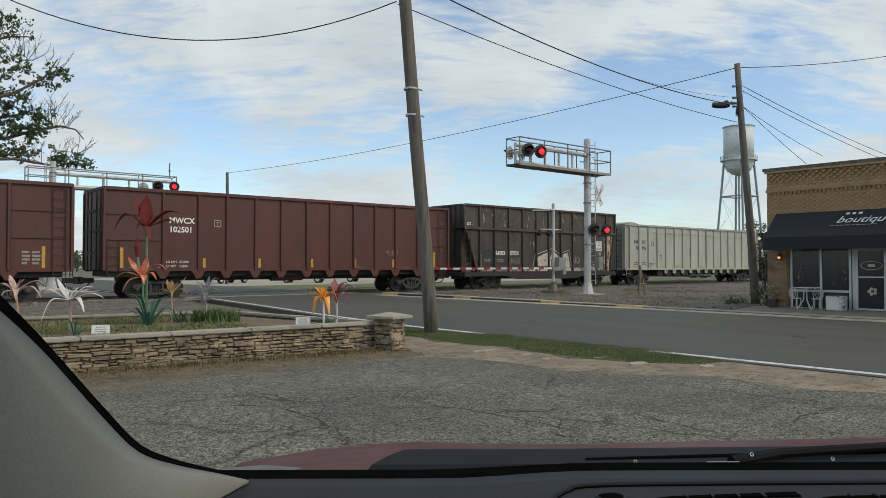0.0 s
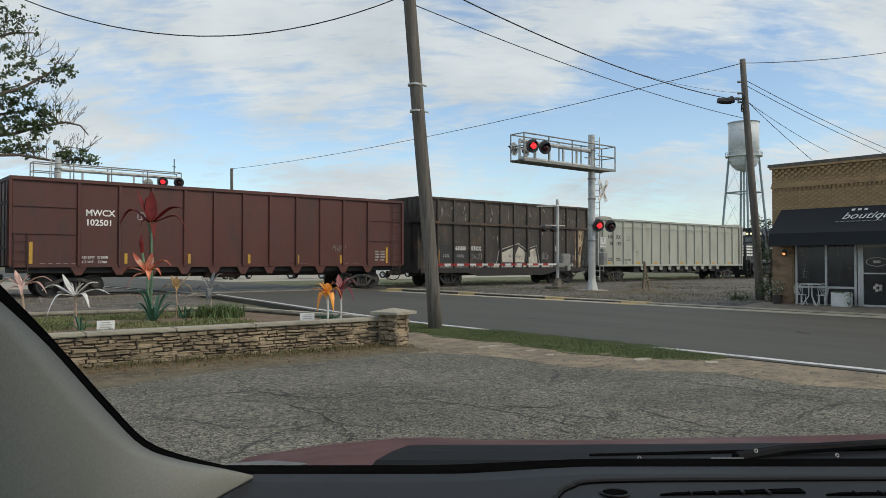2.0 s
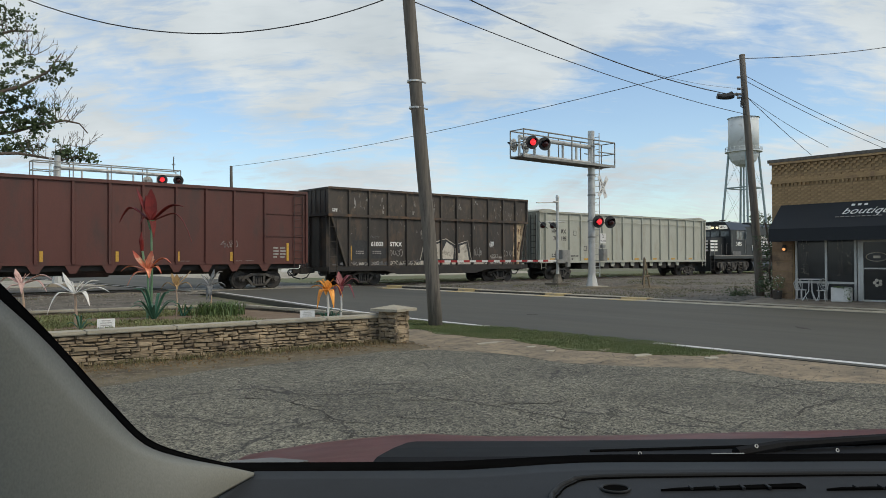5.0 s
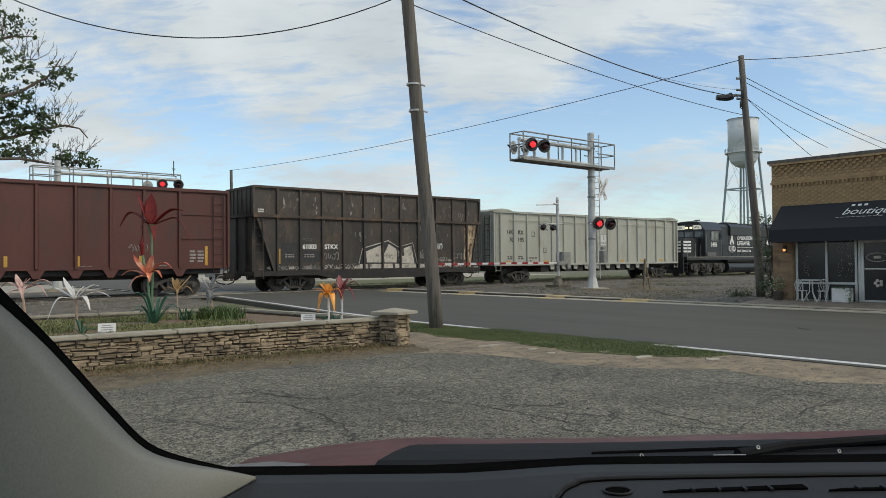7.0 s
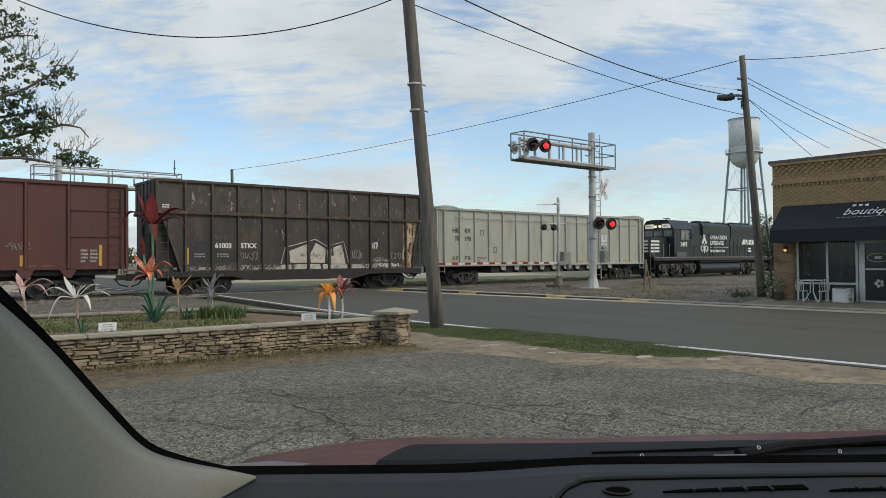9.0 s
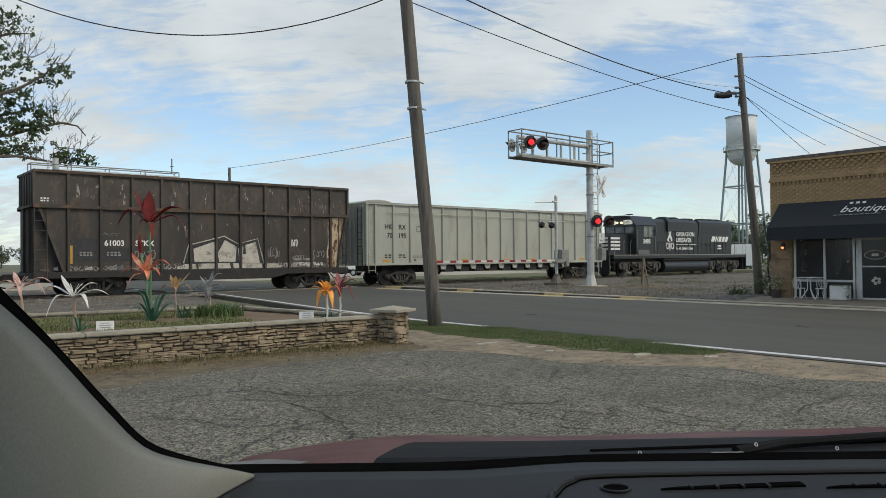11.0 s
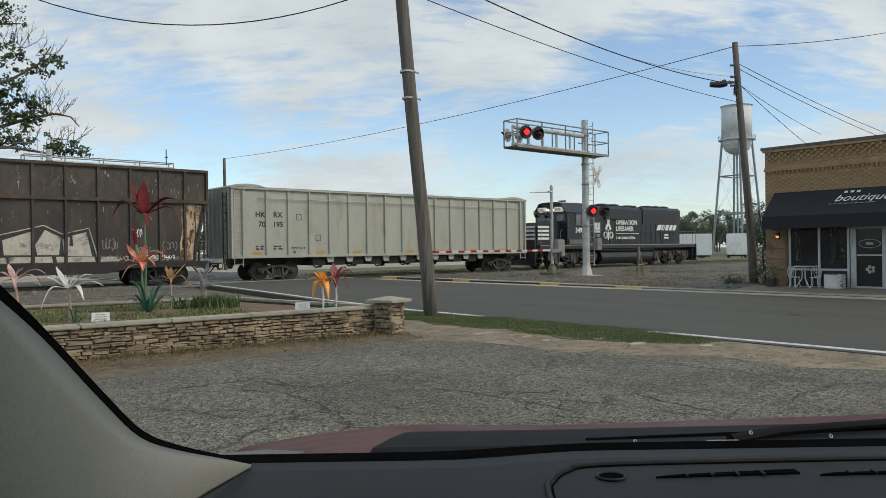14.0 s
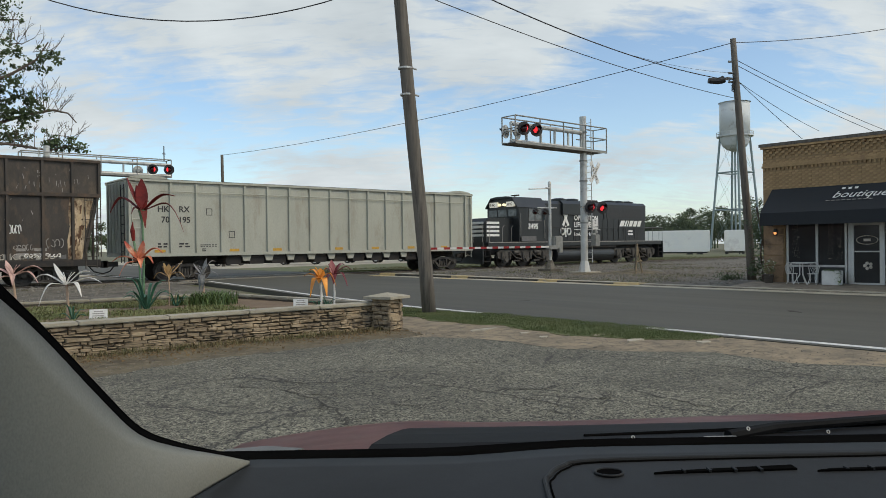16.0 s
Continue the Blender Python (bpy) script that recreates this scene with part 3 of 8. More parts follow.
for k in range(2600):
    x, y = rnd.uniform(23.0, 46), rnd.uniform(13, 33.0)
    if noise.noise(Vector((x * 0.22, y * 0.3, 7))) > 0.08:
        tuft(bm, x, y, -0.03, 9, 0.09, rnd)
for k in range(2200):
    x, y = rnd.uniform(23.5, 75), rnd.uniform(38.8, 43.5)
    if noise.noise(Vector((x * 0.2, y * 0.5, 9))) > -0.1:
        tuft(bm, x, y, -0.12, 9, 0.2, rnd)
for k in range(700):
    x, y = rnd.uniform(-8, 11.5), rnd.uniform(31.0, 33.6)
    if noise.noise(Vector((x * 0.4, y * 0.6, 2))) > 0.1:
        tuft(bm, x, y, -0.05, 8, 0.1, rnd)
tagged(part("yard_weeds", bm, M["yardgrass"]), "patchy thin grass and weeds in the gravel yard", "weeds", kind="stuff")

# ---- cracks, crumbs and broken edges of the lot ----
# dark colour standing for shade inside open cracks; also the road scars
M["crack"] = material("crack_shade_and_scar", (0.034, 0.031, 0.025), (0.055, 0.049, 0.038), 6, 0.95)
rnd = random.Random(17)
def cracks(name, lines, w0, label):
    """Wandering open joints in the asphalt, as thin dark strips of uneven width."""
    bm = BM()
    for line in lines:
        pts = []
        for a, b in zip(line, line[1:]):
            a, b = Vector((*a, 0)), Vector((*b, 0))
            k = max(2, int((b - a).length / 0.09))
            s = Vector((-(b - a).y, (b - a).x, 0)).normalized()
            pts += [a.lerp(b, j / k) + s * rnd.gauss(0, 0.022) for j in range(k)]
        pts.append(Vector((*line[-1], 0)))
        prev = None
        for i, p in enumerate(pts):
            d = (pts[min(i + 1, len(pts) - 1)] - pts[max(i - 1, 0)]).normalized()
            s = Vector((-d.y, d.x, 0)) * w0 * rnd.uniform(0.3, 1.5) * (1 if 0 < i < len(pts) - 1 else 0.1)
            cur = (bm.verts.new(p - s + Vector((0, 0, 0.003))), bm.verts.new(p + s + Vector((0, 0, 0.003))))
            if prev:
                bm.faces.new((prev[0], cur[0], cur[1], prev[1]))
            prev = cur
    for f in bm.faces:
        if f.normal.z < 0:
            f.normal_flip()
    tagged(part(name, bm, M["crack"]), label, "crack", kind="stuff")
long_joint = [(8.02, 9.49), (8.12, 8.57), (8.12, 7.58), (8.18, 6.76), (8.3, 5.47), (8.34, 4.09), (8.42, 3.53), (8.6, 2.9), (8.7, 0.5), (8.6, -6)]
cracks("pavement_cracks", [long_joint, [(8.18, 6.76), (8.64, 6.71), (9.04, 6.6)], [(8.42, 4.13), (8.83, 4.0), (9.25, 3.87)], [(6.92, 3.18), (7.41, 3.33), (8.28, 3.35)],
    [(2.6, 8.2), (3.88, 7.98), (3.96, 7.58), (4.11, 7.19), (4.54, 6.89), (4.9, 6.66), (5.41, 7.12), (6.01, 7.04), (6.71, 6.94)],
    [(4.11, 7.19), (3.76, 6.95), (3.77, 6.35), (3.66, 5.88), (3.4, 5.2)], [(5.06, 6.67), (5.09, 6.09), (5.26, 5.44), (5.26, 5.01), (5.28, 4.3)],
    [(6.39, 4.58), (6.25, 4.12), (6.19, 3.5)], [(4.89, 7.59), (5.09, 7.23), (5.41, 7.12)], [(9.98, 5.62), (10.03, 5.36), (10.16, 5.08)], [(5.26, 5.44), (5.46, 5.42), (5.75, 5.16)]], 0.012, "long dark cracks wandering through the worn asphalt")
minor = []
for k in range(60):
    p = Vector((rnd.uniform(2.2, 9.0), rnd.uniform(2.5, 9.3), 0))
    a = rnd.choice((0.3, 1.5, 2.2, -0.6)) + rnd.gauss(0, 0.5)
    line = [tuple(p[:2])]
    for j in range(rnd.randint(2, 6)):
        a += rnd.gauss(0, 0.5)
        p = p + Vector((math.cos(a), math.sin(a), 0)) * rnd.uniform(0.12, 0.3)
        line.append(tuple(p[:2]))
    if all(x < 9.0 - 0.25 * max(0, y - 4) and y < 9.2 for x, y in line):
        minor.append(line)
cracks("pavement_cracks", minor, 0.0065, "fine dark cracks crazing the worn asphalt")
bm = BM()
for k in range(5200):
    y = rnd.uniform(-2, 10.2)
    x = rnd.gauss(8.8 + 0.06 * (9 - y), 0.8) if k % 3 else rnd.uniform(2, 8.6)
    if k % 3 == 0:
        y = rnd.gauss(9.7, 0.28)
    if x < 10.85 and not (x > 9.6 and y > 6.5):
        pebble(bm, Vector((x, y, -0.004)), abs(rnd.gauss(0, 0.005)) + 0.0025, rnd)
tagged(part("loose_crumbs", bm, M["rubble"]), "pale crumbs of asphalt and grit along the broken edge", "grit", kind="stuff")
for (x, y), w, h in (((9.05, 9.55), 0.34, 0.09), ((9.2, 8.67), 0.14, 0.05), ((10.2, 5.93), 0.16, 0.1), ((9.0, 8.07), 0.1, 0.06), ((9.68, 6.78), 0.22, 0.1), ((9.8, 7.6), 0.2, 0.08)):
    bm = BM()
    prism(bm, [(x + w * math.cos(a) * rnd.uniform(0.8, 1.1), y + h * math.sin(a) * rnd.uniform(0.7, 1.2)) for a in [i * 0.8976 for i in range(7)]], -0.05, 0.004 + rnd.uniform(0, 0.004), "z")
    tagged(part("concrete_fragment", bm, M["concrete"]), "broken flat piece of pale concrete in the sandy apron", "rubble", "concrete fragments of the apron")
for pts in ([(14.3, 13.62), (14.38, 13.5), (14.5, 13.42), (14.46, 13.54)], [(16.15, 7.42), (15.95, 7.1), (15.7, 6.9), (15.8, 7.2)]):
    slab("road_patch", pts, -0.01, 0.006, M["crack"], "dark scar in the road surface", "road damage")

# ---- stone planter ----
PL = [(1.6, 11.35), (7.85, 10.95), (7.05, 16.0), (3.0, 16.5)]


def stone_wall(parent, a, b, h, thick, seed, joint=0.009, rows=7):
    """Ledge stones laid in uneven courses before a dark core; each stone is a part."""
    rnd = random.Random(seed)
    a, b = Vector((*a, 0)), Vector((*b, 0))
    d = b - a
    L = d.length
    m = Matrix.Translation(a) @ Matrix.Rotation(math.atan2(d.y, d.x), 4, "Z")
    # core coloured dark, so the shade between stones is painted in
    bm = BM()
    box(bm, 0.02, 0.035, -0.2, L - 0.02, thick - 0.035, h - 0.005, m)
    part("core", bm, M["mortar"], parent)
    hs = [rnd.uniform(0.7, 1.3) for _ in range(rows)]
    k = (h + 0.06) / sum(hs)
    z = -0.06
    for r in range(rows):
        hh = hs[r] * k
        x = rnd.uniform(-0.2, 0)
        while x < L:
            w = rnd.choice((rnd.uniform(0.09, 0.17), rnd.uniform(0.14, 0.28), rnd.uniform(0.2, 0.36)))
            x0, x1 = max(x, 0.0), min(x + w, L)
            x += w
            if x1 - x0 < 0.06:
                continue
            bm = BM()
            p = rnd.uniform(-0.01, 0.03)
            j = lambda s=0.015: rnd.uniform(-s, s)
            z0, z1 = z + joint / 2 + j(0.011), z + hh - joint / 2 + j(0.011)
            front = [(x0 + joint / 2 + 0.004, z0 + j()), ((x0 + x1) / 2, z0 + j(0.006)), (x1 - joint / 2 - 0.004, z0 + j()), (x1 - joint / 2, (z0 + z1) / 2), (x1 - joint / 2 + j(), z1 + j()), ((x0 + x1) / 2, z1 + j(0.006)), (x0 + joint / 2 + j(), z1 + j()), (x0 + joint / 2, (z0 + z1) / 2)]
            cx, cz = (x0 + x1) / 2, (z0 + z1) / 2
            for s in (0,):
                yb, yf, ym = (0.05, -p, -p + 0.02) if s == 0 else (thick - 0.05, thick + p, thick + p - 0.02)
                back = [bm.verts.new((u, yb, v)) for u, v in front]
                mid = [bm.verts.new((u, ym, v)) for u, v in front]
                face = [bm.verts.new((cx + (u - cx) * 0.88, yf + rnd.uniform(-0.008, 0.008), cz + (v - cz) * 0.7)) for u, v in front]
                for q, w2 in ((back, mid), (mid, face)):
                    for i in range(8):
                        bm.faces.new((q[i], q[(i + 1) % 8], w2[(i + 1) % 8], w2[i]))
                bm.faces.new(face)
            bmesh.ops.recalc_face_normals(bm, faces=bm.faces[:])
            bmesh.ops.transform(bm, matrix=m, verts=bm.verts[:])
            part("stone", bm, M["stone"], parent)
        z += hh


def planter():
    pl = tagged(empty("stone_planter"), "low dry-laid tan ledge-stone planter with pale coping and corner pillar", "planter")
    h = 0.43
    n = len(PL)
    for i in range(n):
        a, b = Vector(PL[i]), Vector(PL[(i + 1) % n])
        d = (b - a).normalized()
        stone_wall(pl, tuple(a), tuple(b - d * 0.1) if i == 0 else tuple(b), h, 0.3 if i == 0 else 0.16, 40 + i, rows=9 if i == 0 else 4)
        # coping slabs
        L = (b - a).length
        s = Vector((-d.y, d.x))
        k = max(2, round(L / 1.25))
        for j in range(k):
            p, q = a + d * (L * j / k + 0.004), a + d * (L * (j + 1) / k - 0.004)
            bm = BM()
            prism(bm, [tuple(p - s * 0.05), tuple(q - s * 0.05), tuple(q + s * (0.3 if i == 0 else 0.12)), tuple(p + s * (0.3 if i == 0 else 0.12))], h + 0.005, h + 0.06, "z")
            bmesh.ops.bevel(bm, geom=bm.edges[:], offset=0.014, segments=2, affect="EDGES")
            part("coping_slab", bm, M["cap"], pl)
    bm = BM()
    prism(bm, [(PL[0][0] + 0.3, PL[0][1] + 0.25), (PL[1][0] - 0.2, PL[1][1] + 0.25), (PL[2][0] - 0.1, PL[2][1] - 0.1), (PL[3][0] + 0.1, PL[3][1] - 0.1)], 0.05, 0.4, "z")
    part("soil_bed", bm, M["soil"], pl)
    # corner pillar
    px, py, w = 7.88, 10.8, 0.39
    ang = 17
    for k in range(4):
        m = Matrix.Translation((px, py, 0)) @ Matrix.Rotation(radians(ang + 90 * k), 4, "Z")
        a, b = m @ Vector((-w / 2, -w / 2, 0)), m @ Vector((w / 2, -w / 2, 0))
        stone_wall(pl, tuple(a[:2]), tuple(b[:2]), 0.56, 0.15, 60 + k, rows=8)
    bm = BM()
    c = w / 2 + 0.105
    vs = [bm.verts.new((x, y, z)) for x, y, z in ((-c, -c, 0.56), (c, -c, 0.56), (c, c, 0.56), (-c, c, 0.56), (-c, -c, 0.605), (c, -c, 0.605), (c, c, 0.605), (-c, c, 0.605), (0, 0, 0.67))]
    for f in ((3, 2, 1, 0), (0, 1, 5, 4), (1, 2, 6, 5), (2, 3, 7, 6), (3, 0, 4, 7), (4, 5, 8), (5, 6, 8), (6, 7, 8), (7, 4, 8)):
        bm.faces.new([vs[i] for i in f])
    bmesh.ops.transform(bm, matrix=pose(px, py, 0, 0, 0, ang), verts=bm.verts[:])
    part("pillar_cap", bm, M["cap"], pl, "low pyramid of pale cast stone")
planter()


# ---- poles and wires ----
def utility_pole(a, b, r0, r1, label):
    p = tagged(empty("utility_pole"), label, "utility pole")
    bm = BM()
    a, b = Vector(a), Vector(b)
    tube(bm, [a.lerp(b, i / 8) + Vector((0.02 * math.sin(i * 1.3), 0.02 * math.cos(i), 0)) for i in range(9)], r0, 14, r1)
    part("shaft", bm, M["pole"], p, smooth=True)
    return p


NP0, NP1 = Vector((10.5, 12.85, -0.3)), Vector((9.81, 13.23, 10.0))
near_pole = utility_pole(NP0 + Vector((0.06, -0.02, 0)), NP1, 0.16, 0.132, "tall weathered grey wooden pole leaning beside the road")
for z in (5.45, 4.86):
    f = (z + 0.3) / 10.3
    c = NP0.lerp(NP1, f)
    bm = BM()
    rod(bm, c - Vector((0, 0, 0.02)), c + Vector((0, 0, 0.02)), 0.165, seg=16)
    rod(bm, c + Vector((0.1, -0.12, 0)), c + Vector((0.2, -0.16, -0.03)), 0.02, seg=6)
    part("steel_band", bm, M["galv"], near_pole)
RP0, RP1 = Vector((28.45, 14.4, -0.3)), Vector((27.78, 14.75, 9.5))
right_pole = utility_pole(RP0, RP1, 0.17, 0.11, "weathered wooden pole with a street light arm and cables")
f = (7.9 + 0.3) / 9.8
c = RP0.lerp(RP1, f)
bm = BM()
AX = Vector((-0.77, 0.64, 0))
tube(bm, [c, c + AX * 0.35 + Vector((0, 0, 0.06)), c + AX * 0.6], 0.05, 8)
part("lamp_arm", bm, M["galv_dark"], right_pole)
bm = BM()
tube(bm, [c + AX * 0.5 + Vector((0, 0, 0.02)), c + AX * 0.62 + Vector((0, 0, -0.03)), c + AX * 0.75 + Vector((0, 0, -0.05)), c + AX * 0.95 + Vector((0, 0, -0.05)), c + AX * 1.1 + Vector((0, 0, -0.03))], 0.15, 10, 0.11)
part("lamp_head", bm, M["black"], right_pole)
bm = BM()
for k in range(3):
    tube(bm, [c + Vector((-0.1 * k, 0, 0.1)), c + Vector((-0.16, 0.1, -0.25 - 0.1 * k)), c + Vector((0.02, -0.02, -0.55))], 0.025, 6)
part("cable_loops", bm, M["wire"], right_pole)
for z in (0.3, 0.75, 1.1):
    q = RP1 - Vector((0, 0, z + 0.6))
    part("insulator", rod(BM(), q, q + AX * 0.2, 0.035, 0.05, seg=8), M["galv_dark"], right_pole)


def wire(a, b, sag, r, label="thin black overhead cable"):
    a, b = Vector(a), Vector(b)
    bm = BM()
    n = 22
    tube(bm, [a.lerp(b, i / n) - Vector((0, 0, 4 * sag * (i / n) * (1 - i / n))) for i in range(n + 1)], r * 0.75, 5)
    tagged(part("overhead_cable", bm, M["wire"]), label, "cable", "overhead cables")
wire((9.85, 13.24, 7.42), (1.53, 20.7, 8.8), 1.45, 0.018)
wire((9.88, 13.22, 7.35), (28.0, 14.63, 7.13), 0.24, 0.016)
wire((9.84, 13.25, 8.07), (27.6, 14.8, 7.85), 0.43, 0.024, "thick black overhead cable")
wire((26.56, 59.71, 9.37), (27.78, 14.75, 9.35), 0.5, 0.02)
wire((27.78, 14.75, 9.35), (39.97, 10.78, 11.75), 0.25, 0.02)
wire((19.61, 14.1, 7.523), (27.75, 14.75, 8.15), 0.12, 0.008)
wire((27.85, 14.72, 8.7), (60.29, 14.79, 7.0), 0.5, 0.018)
wire((27.85, 14.72, 8.5), (60.29, 14.78, 6.55), 0.5, 0.018)
wire((27.9, 14.7, 7.9), (33.79, 14.73, 6.05), 0.05, 0.016)
wire((27.9, 14.7, 7.88), (34.37, 14.25, 6.4), 0.1, 0.014)
far_pole = utility_pole((26.56, 59.71, -0.3), (26.56, 59.71, 9.4), 0.15, 0.12, "dark wooden pole standing beyond the tracks")


# ---- crossing signals ----
FLASHERS = []  # (lens, its place, its turn when lit, whether it is lit at the start)


def lamp_unit(parent, c, face, lit, back="black"):
    """One flasher: a round black backboard, hooded red lens. face: unit direction it looks to."""
    c, d = Vector(c), Vector(face).normalized()
    bm = BM()
    rod(bm, c - d * 0.03, c, 0.31, seg=24)
    rod(bm, c - d * 0.16, c - d * 0.03, 0.1, 0.16, seg=14)
    board = part("backboard", bm, M[back], parent)
    # a round lamp, one half glowing and the other dark, that turns about its upright axis in the hood
    bm = BM()
    bmesh.ops.create_uvsphere(bm, u_segments=20, v_segments=12, radius=0.165)
    for fc in bm.faces:
        fc.material_index = 0 if fc.calc_center_median().y < -0.06 else 1
    lens = part("lens", bm, M["reddim"] if lit is None else M["redlamp"], board, smooth=True)
    lens.data.materials.append(M["reddim"])
    at, rz = c + d * 0.03, math.degrees(math.atan2(d.x, -d.y))
    lens.matrix_basis = pose(at.x, at.y, at.z, 0, 0, rz + (0 if lit is True else 180))
    if lit is not None:
        FLASHERS.append((lens, at, rz, lit))
    bm = BM()
    side = d.cross(Vector((0, 0, 1))).normalized()
    rows = []
    for i in range(9):
        a = math.pi * i / 8
        o = side * math.cos(a) * 0.175 + Vector((0, 0, 1)) * math.sin(a) * 0.175
        rows.append((bm.verts.new(c + o), bm.verts.new(c + o + d * (0.1 + 0.22 * math.sin(a)))))
    for p, q in zip(rows, rows[1:]):
        bm.faces.new((p[0], q[0], q[1], p[1]))
    bmesh.ops.solidify(bm, geom=bm.faces[:], thickness=0.008)
    part("hood", bm, M["black"], board)


def crossbuck(parent, c, ry, size=1.2):
    for k, a in enumerate((ry + 58, ry - 58)):
        bm = BM()
        box(bm, -size / 2, -0.012, -0.115, size / 2, 0.012, 0.115, pose(c[0], c[1] - 0.03 * k, c[2], 0, a, 0), bev=0.004)
        b = part("blade", bm, M["cast"], parent, "white crossbuck blade")
        m = pose(c[0], c[1] - 0.03 * k - 0.016, c[2], 0, a, 0)
        s = "CROSSING" if k else "RAIL ROAD"
        text("lettering", s, 0.16, M["black"], b, m @ pose(0, 0, -0.055, 90, 0, 0), 0.002, "CENTER")


def cantilever(mx, my, x_end, x_back, z_lo, z_hi, mast_top, flip, lamps):
    """A cantilever flasher: mast, walkway truss with rails over the road, ladder, lights."""
    c = tagged(empty("crossing_signal"), "galvanised cantilever crossing signal with red flashers over the road", "railway signal", "crossing signals")
    bm = BM()
    rod(bm, (mx, my, 0.0), (mx, my, mast_top), 0.18, 0.165, seg=18)
    part("mast", bm, M["galv"], c, smooth=False)
    bm = BM()
    rod(bm, (mx, my, 0.0), (mx, my, 0.62), 0.33, 0.19, seg=8)
    part("base_flange", bm, M["galv"], c)
    bm = BM()
    box(bm, mx - 0.6, my - 0.6, -0.3, mx + 0.6, my + 0.6, 0.1, bev=0.03)
    part("footing", bm, M["concrete"], c)
    for z in (2.5, 3.3, 4.6, 5.6, z_lo - 0.2, z_hi - 0.3):
        part("mast_clamp", rod(BM(), (mx, my, z), (mx, my, z + 0.07), 0.2, seg=18), M["galv_mid"], c)
    w = 0.42
    # arm tubes
    bm = BM()
    for z in (z_lo + 0.02, z_hi - 0.3):
        rod(bm, (x_end + 0.15, my, z), (mx, my, z), 0.105, seg=12)
    part("arm", bm, M["galv"], c)
    n = 5
    for i in range(n + 1):
        x = x_end + 0.15 + (mx - x_end - 0.3) * i / n
        part("arm_brace", rod(BM(), (x, my, z_lo), (x, my, z_hi - 0.3), 0.06, seg=8), M["galv"], c)
    bm = BM()
    box(bm, min(x_end, x_back), my - w, z_lo - 0.1, max(x_end, x_back), my + w, z_lo - 0.06)
    # darker copy of galv, with the walkway's shade in its colour
    part("walkway", bm, M["galv_dark"], c)
    for s in (-1, 1):
        bm = BM()
        y = my + s * w
        box(bm, min(x_end, x_back), y - 0.03, z_lo - 0.14, max(x_end, x_back), y + 0.03, z_lo - 0.02)
        rod(bm, (x_end, y, z_hi), (x_back, y, z_hi), 0.034, seg=8)
        rod(bm, (mx, y, (z_lo + z_hi) / 2), (x_back, y, (z_lo + z_hi) / 2), 0.03, seg=8)
        k = 4
        for i in range(k + 1):
            x = x_end + (x_back - x_end) * i / k
            rod(bm, (x, y, z_lo - 0.1), (x, y, z_hi), 0.032, seg=8)
        # rails greyer than the arm: their backlit look is coloured in
        part("guard_rail", bm, M["galv_mid"], c)
    for x in (x_end, x_back):
        for z in (z_hi, (z_lo + z_hi) / 2):
            part("end_rail", rod(BM(), (x, my - w, z), (x, my + w, z), 0.025, seg=8), M["galv_mid"], c)
    lx = mx + flip * 0.38
    bm = BM()
    for d in (-0.2, 0.2):
        rod(bm, (lx, my + d, 0.55), (lx, my + d, mast_top - 0.1), 0.025, seg=6)
    z = 0.75
    while z < mast_top - 0.2:
        rod(bm, (lx, my - 0.2, z), (lx, my + 0.2, z), 0.015, seg=6)
        z += 0.31
    for z in (2.2, 4.3, 5.6):
        rod(bm, (mx, my, z), (lx, my, z), 0.02, seg=6)
    part("ladder", bm, M["galv"], c)
    for p, face, lit in lamps:
        lamp_unit(c, p, face, lit, "galv" if face[1] > 0.5 else "black")
    return c


toward = (-0.36, -0.93, -0.04)
near_sig = cantilever(29.5, 23.64, 24.2, 30.85, 6.2, 7.33, 7.85, 1,
    [((24.64, 23.1, 6.75), toward, False), ((25.47, 23.1, 6.76), toward, True), ((29.55, 23.25, 3.3), toward, False), ((30.5, 23.25, 3.3), toward, True),
     ((24.35, 24.0, 6.69), (-0.26, 0.97, 0), None), ((25.13, 24.0, 6.7), (-0.26, 0.97, 0), None)])
crossbuck(near_sig, (29.95, 23.3, 5.05), 4, 1.2)
bm = BM()
box(bm, 29.75, 23.3, 2.22, 30.2, 23.33, 2.72)
part("track_count_plate", bm, M["cast"], near_sig, "small white plate with black lettering")
text("lettering", "2", 0.26, M["black"], near_sig, on_side(29.9, 2.5, 23.297), 0.001)
text("lettering", "TRACKS", 0.11, M["black"], near_sig, on_side(29.77, 2.3, 23.297), 0.001)
bm = BM()
rod(bm, (29.1, 23.45, 3.3), (30.8, 23.45, 3.3), 0.035, seg=8)
part("lamp_crossarm", bm, M["galv"], near_sig)
bm = BM()
rod(bm, (24.3, 23.3, 6.76), (25.8, 23.3, 6.76), 0.035, seg=8)
rod(bm, (24.2, 23.8, 6.69), (25.3, 23.8, 6.69), 0.035, seg=8)
part("lamp_crossarm", bm, M["galv"], near_sig)
bm = BM()
box(bm, 29.85, 23.2, 1.35, 30.2, 23.5, 1.95, bev=0.02)
box(bm, 29.88, 23.25, 2.0, 30.12, 23.45, 2.15, bev=0.02)
part("junction_box", bm, M["galv_mid"], near_sig)
far_sig = cantilever(10.35, 47.0, 17.35, 9.0, 6.1, 7.1, 7.5, -1,
    [((16.1, 46.3, 6.42), toward, False), ((17.1, 46.3, 6.45), toward, True), ((15.6, 47.5, 6.4), (0, 1, 0), None), ((10.3, 46.6, 3.3), toward, True), ((9.4, 46.6, 3.3), toward, False)])
bm = BM()
rod(bm, (16.9, 46.58, 7.0), (16.9, 46.58, 7.95), 0.035, seg=6)
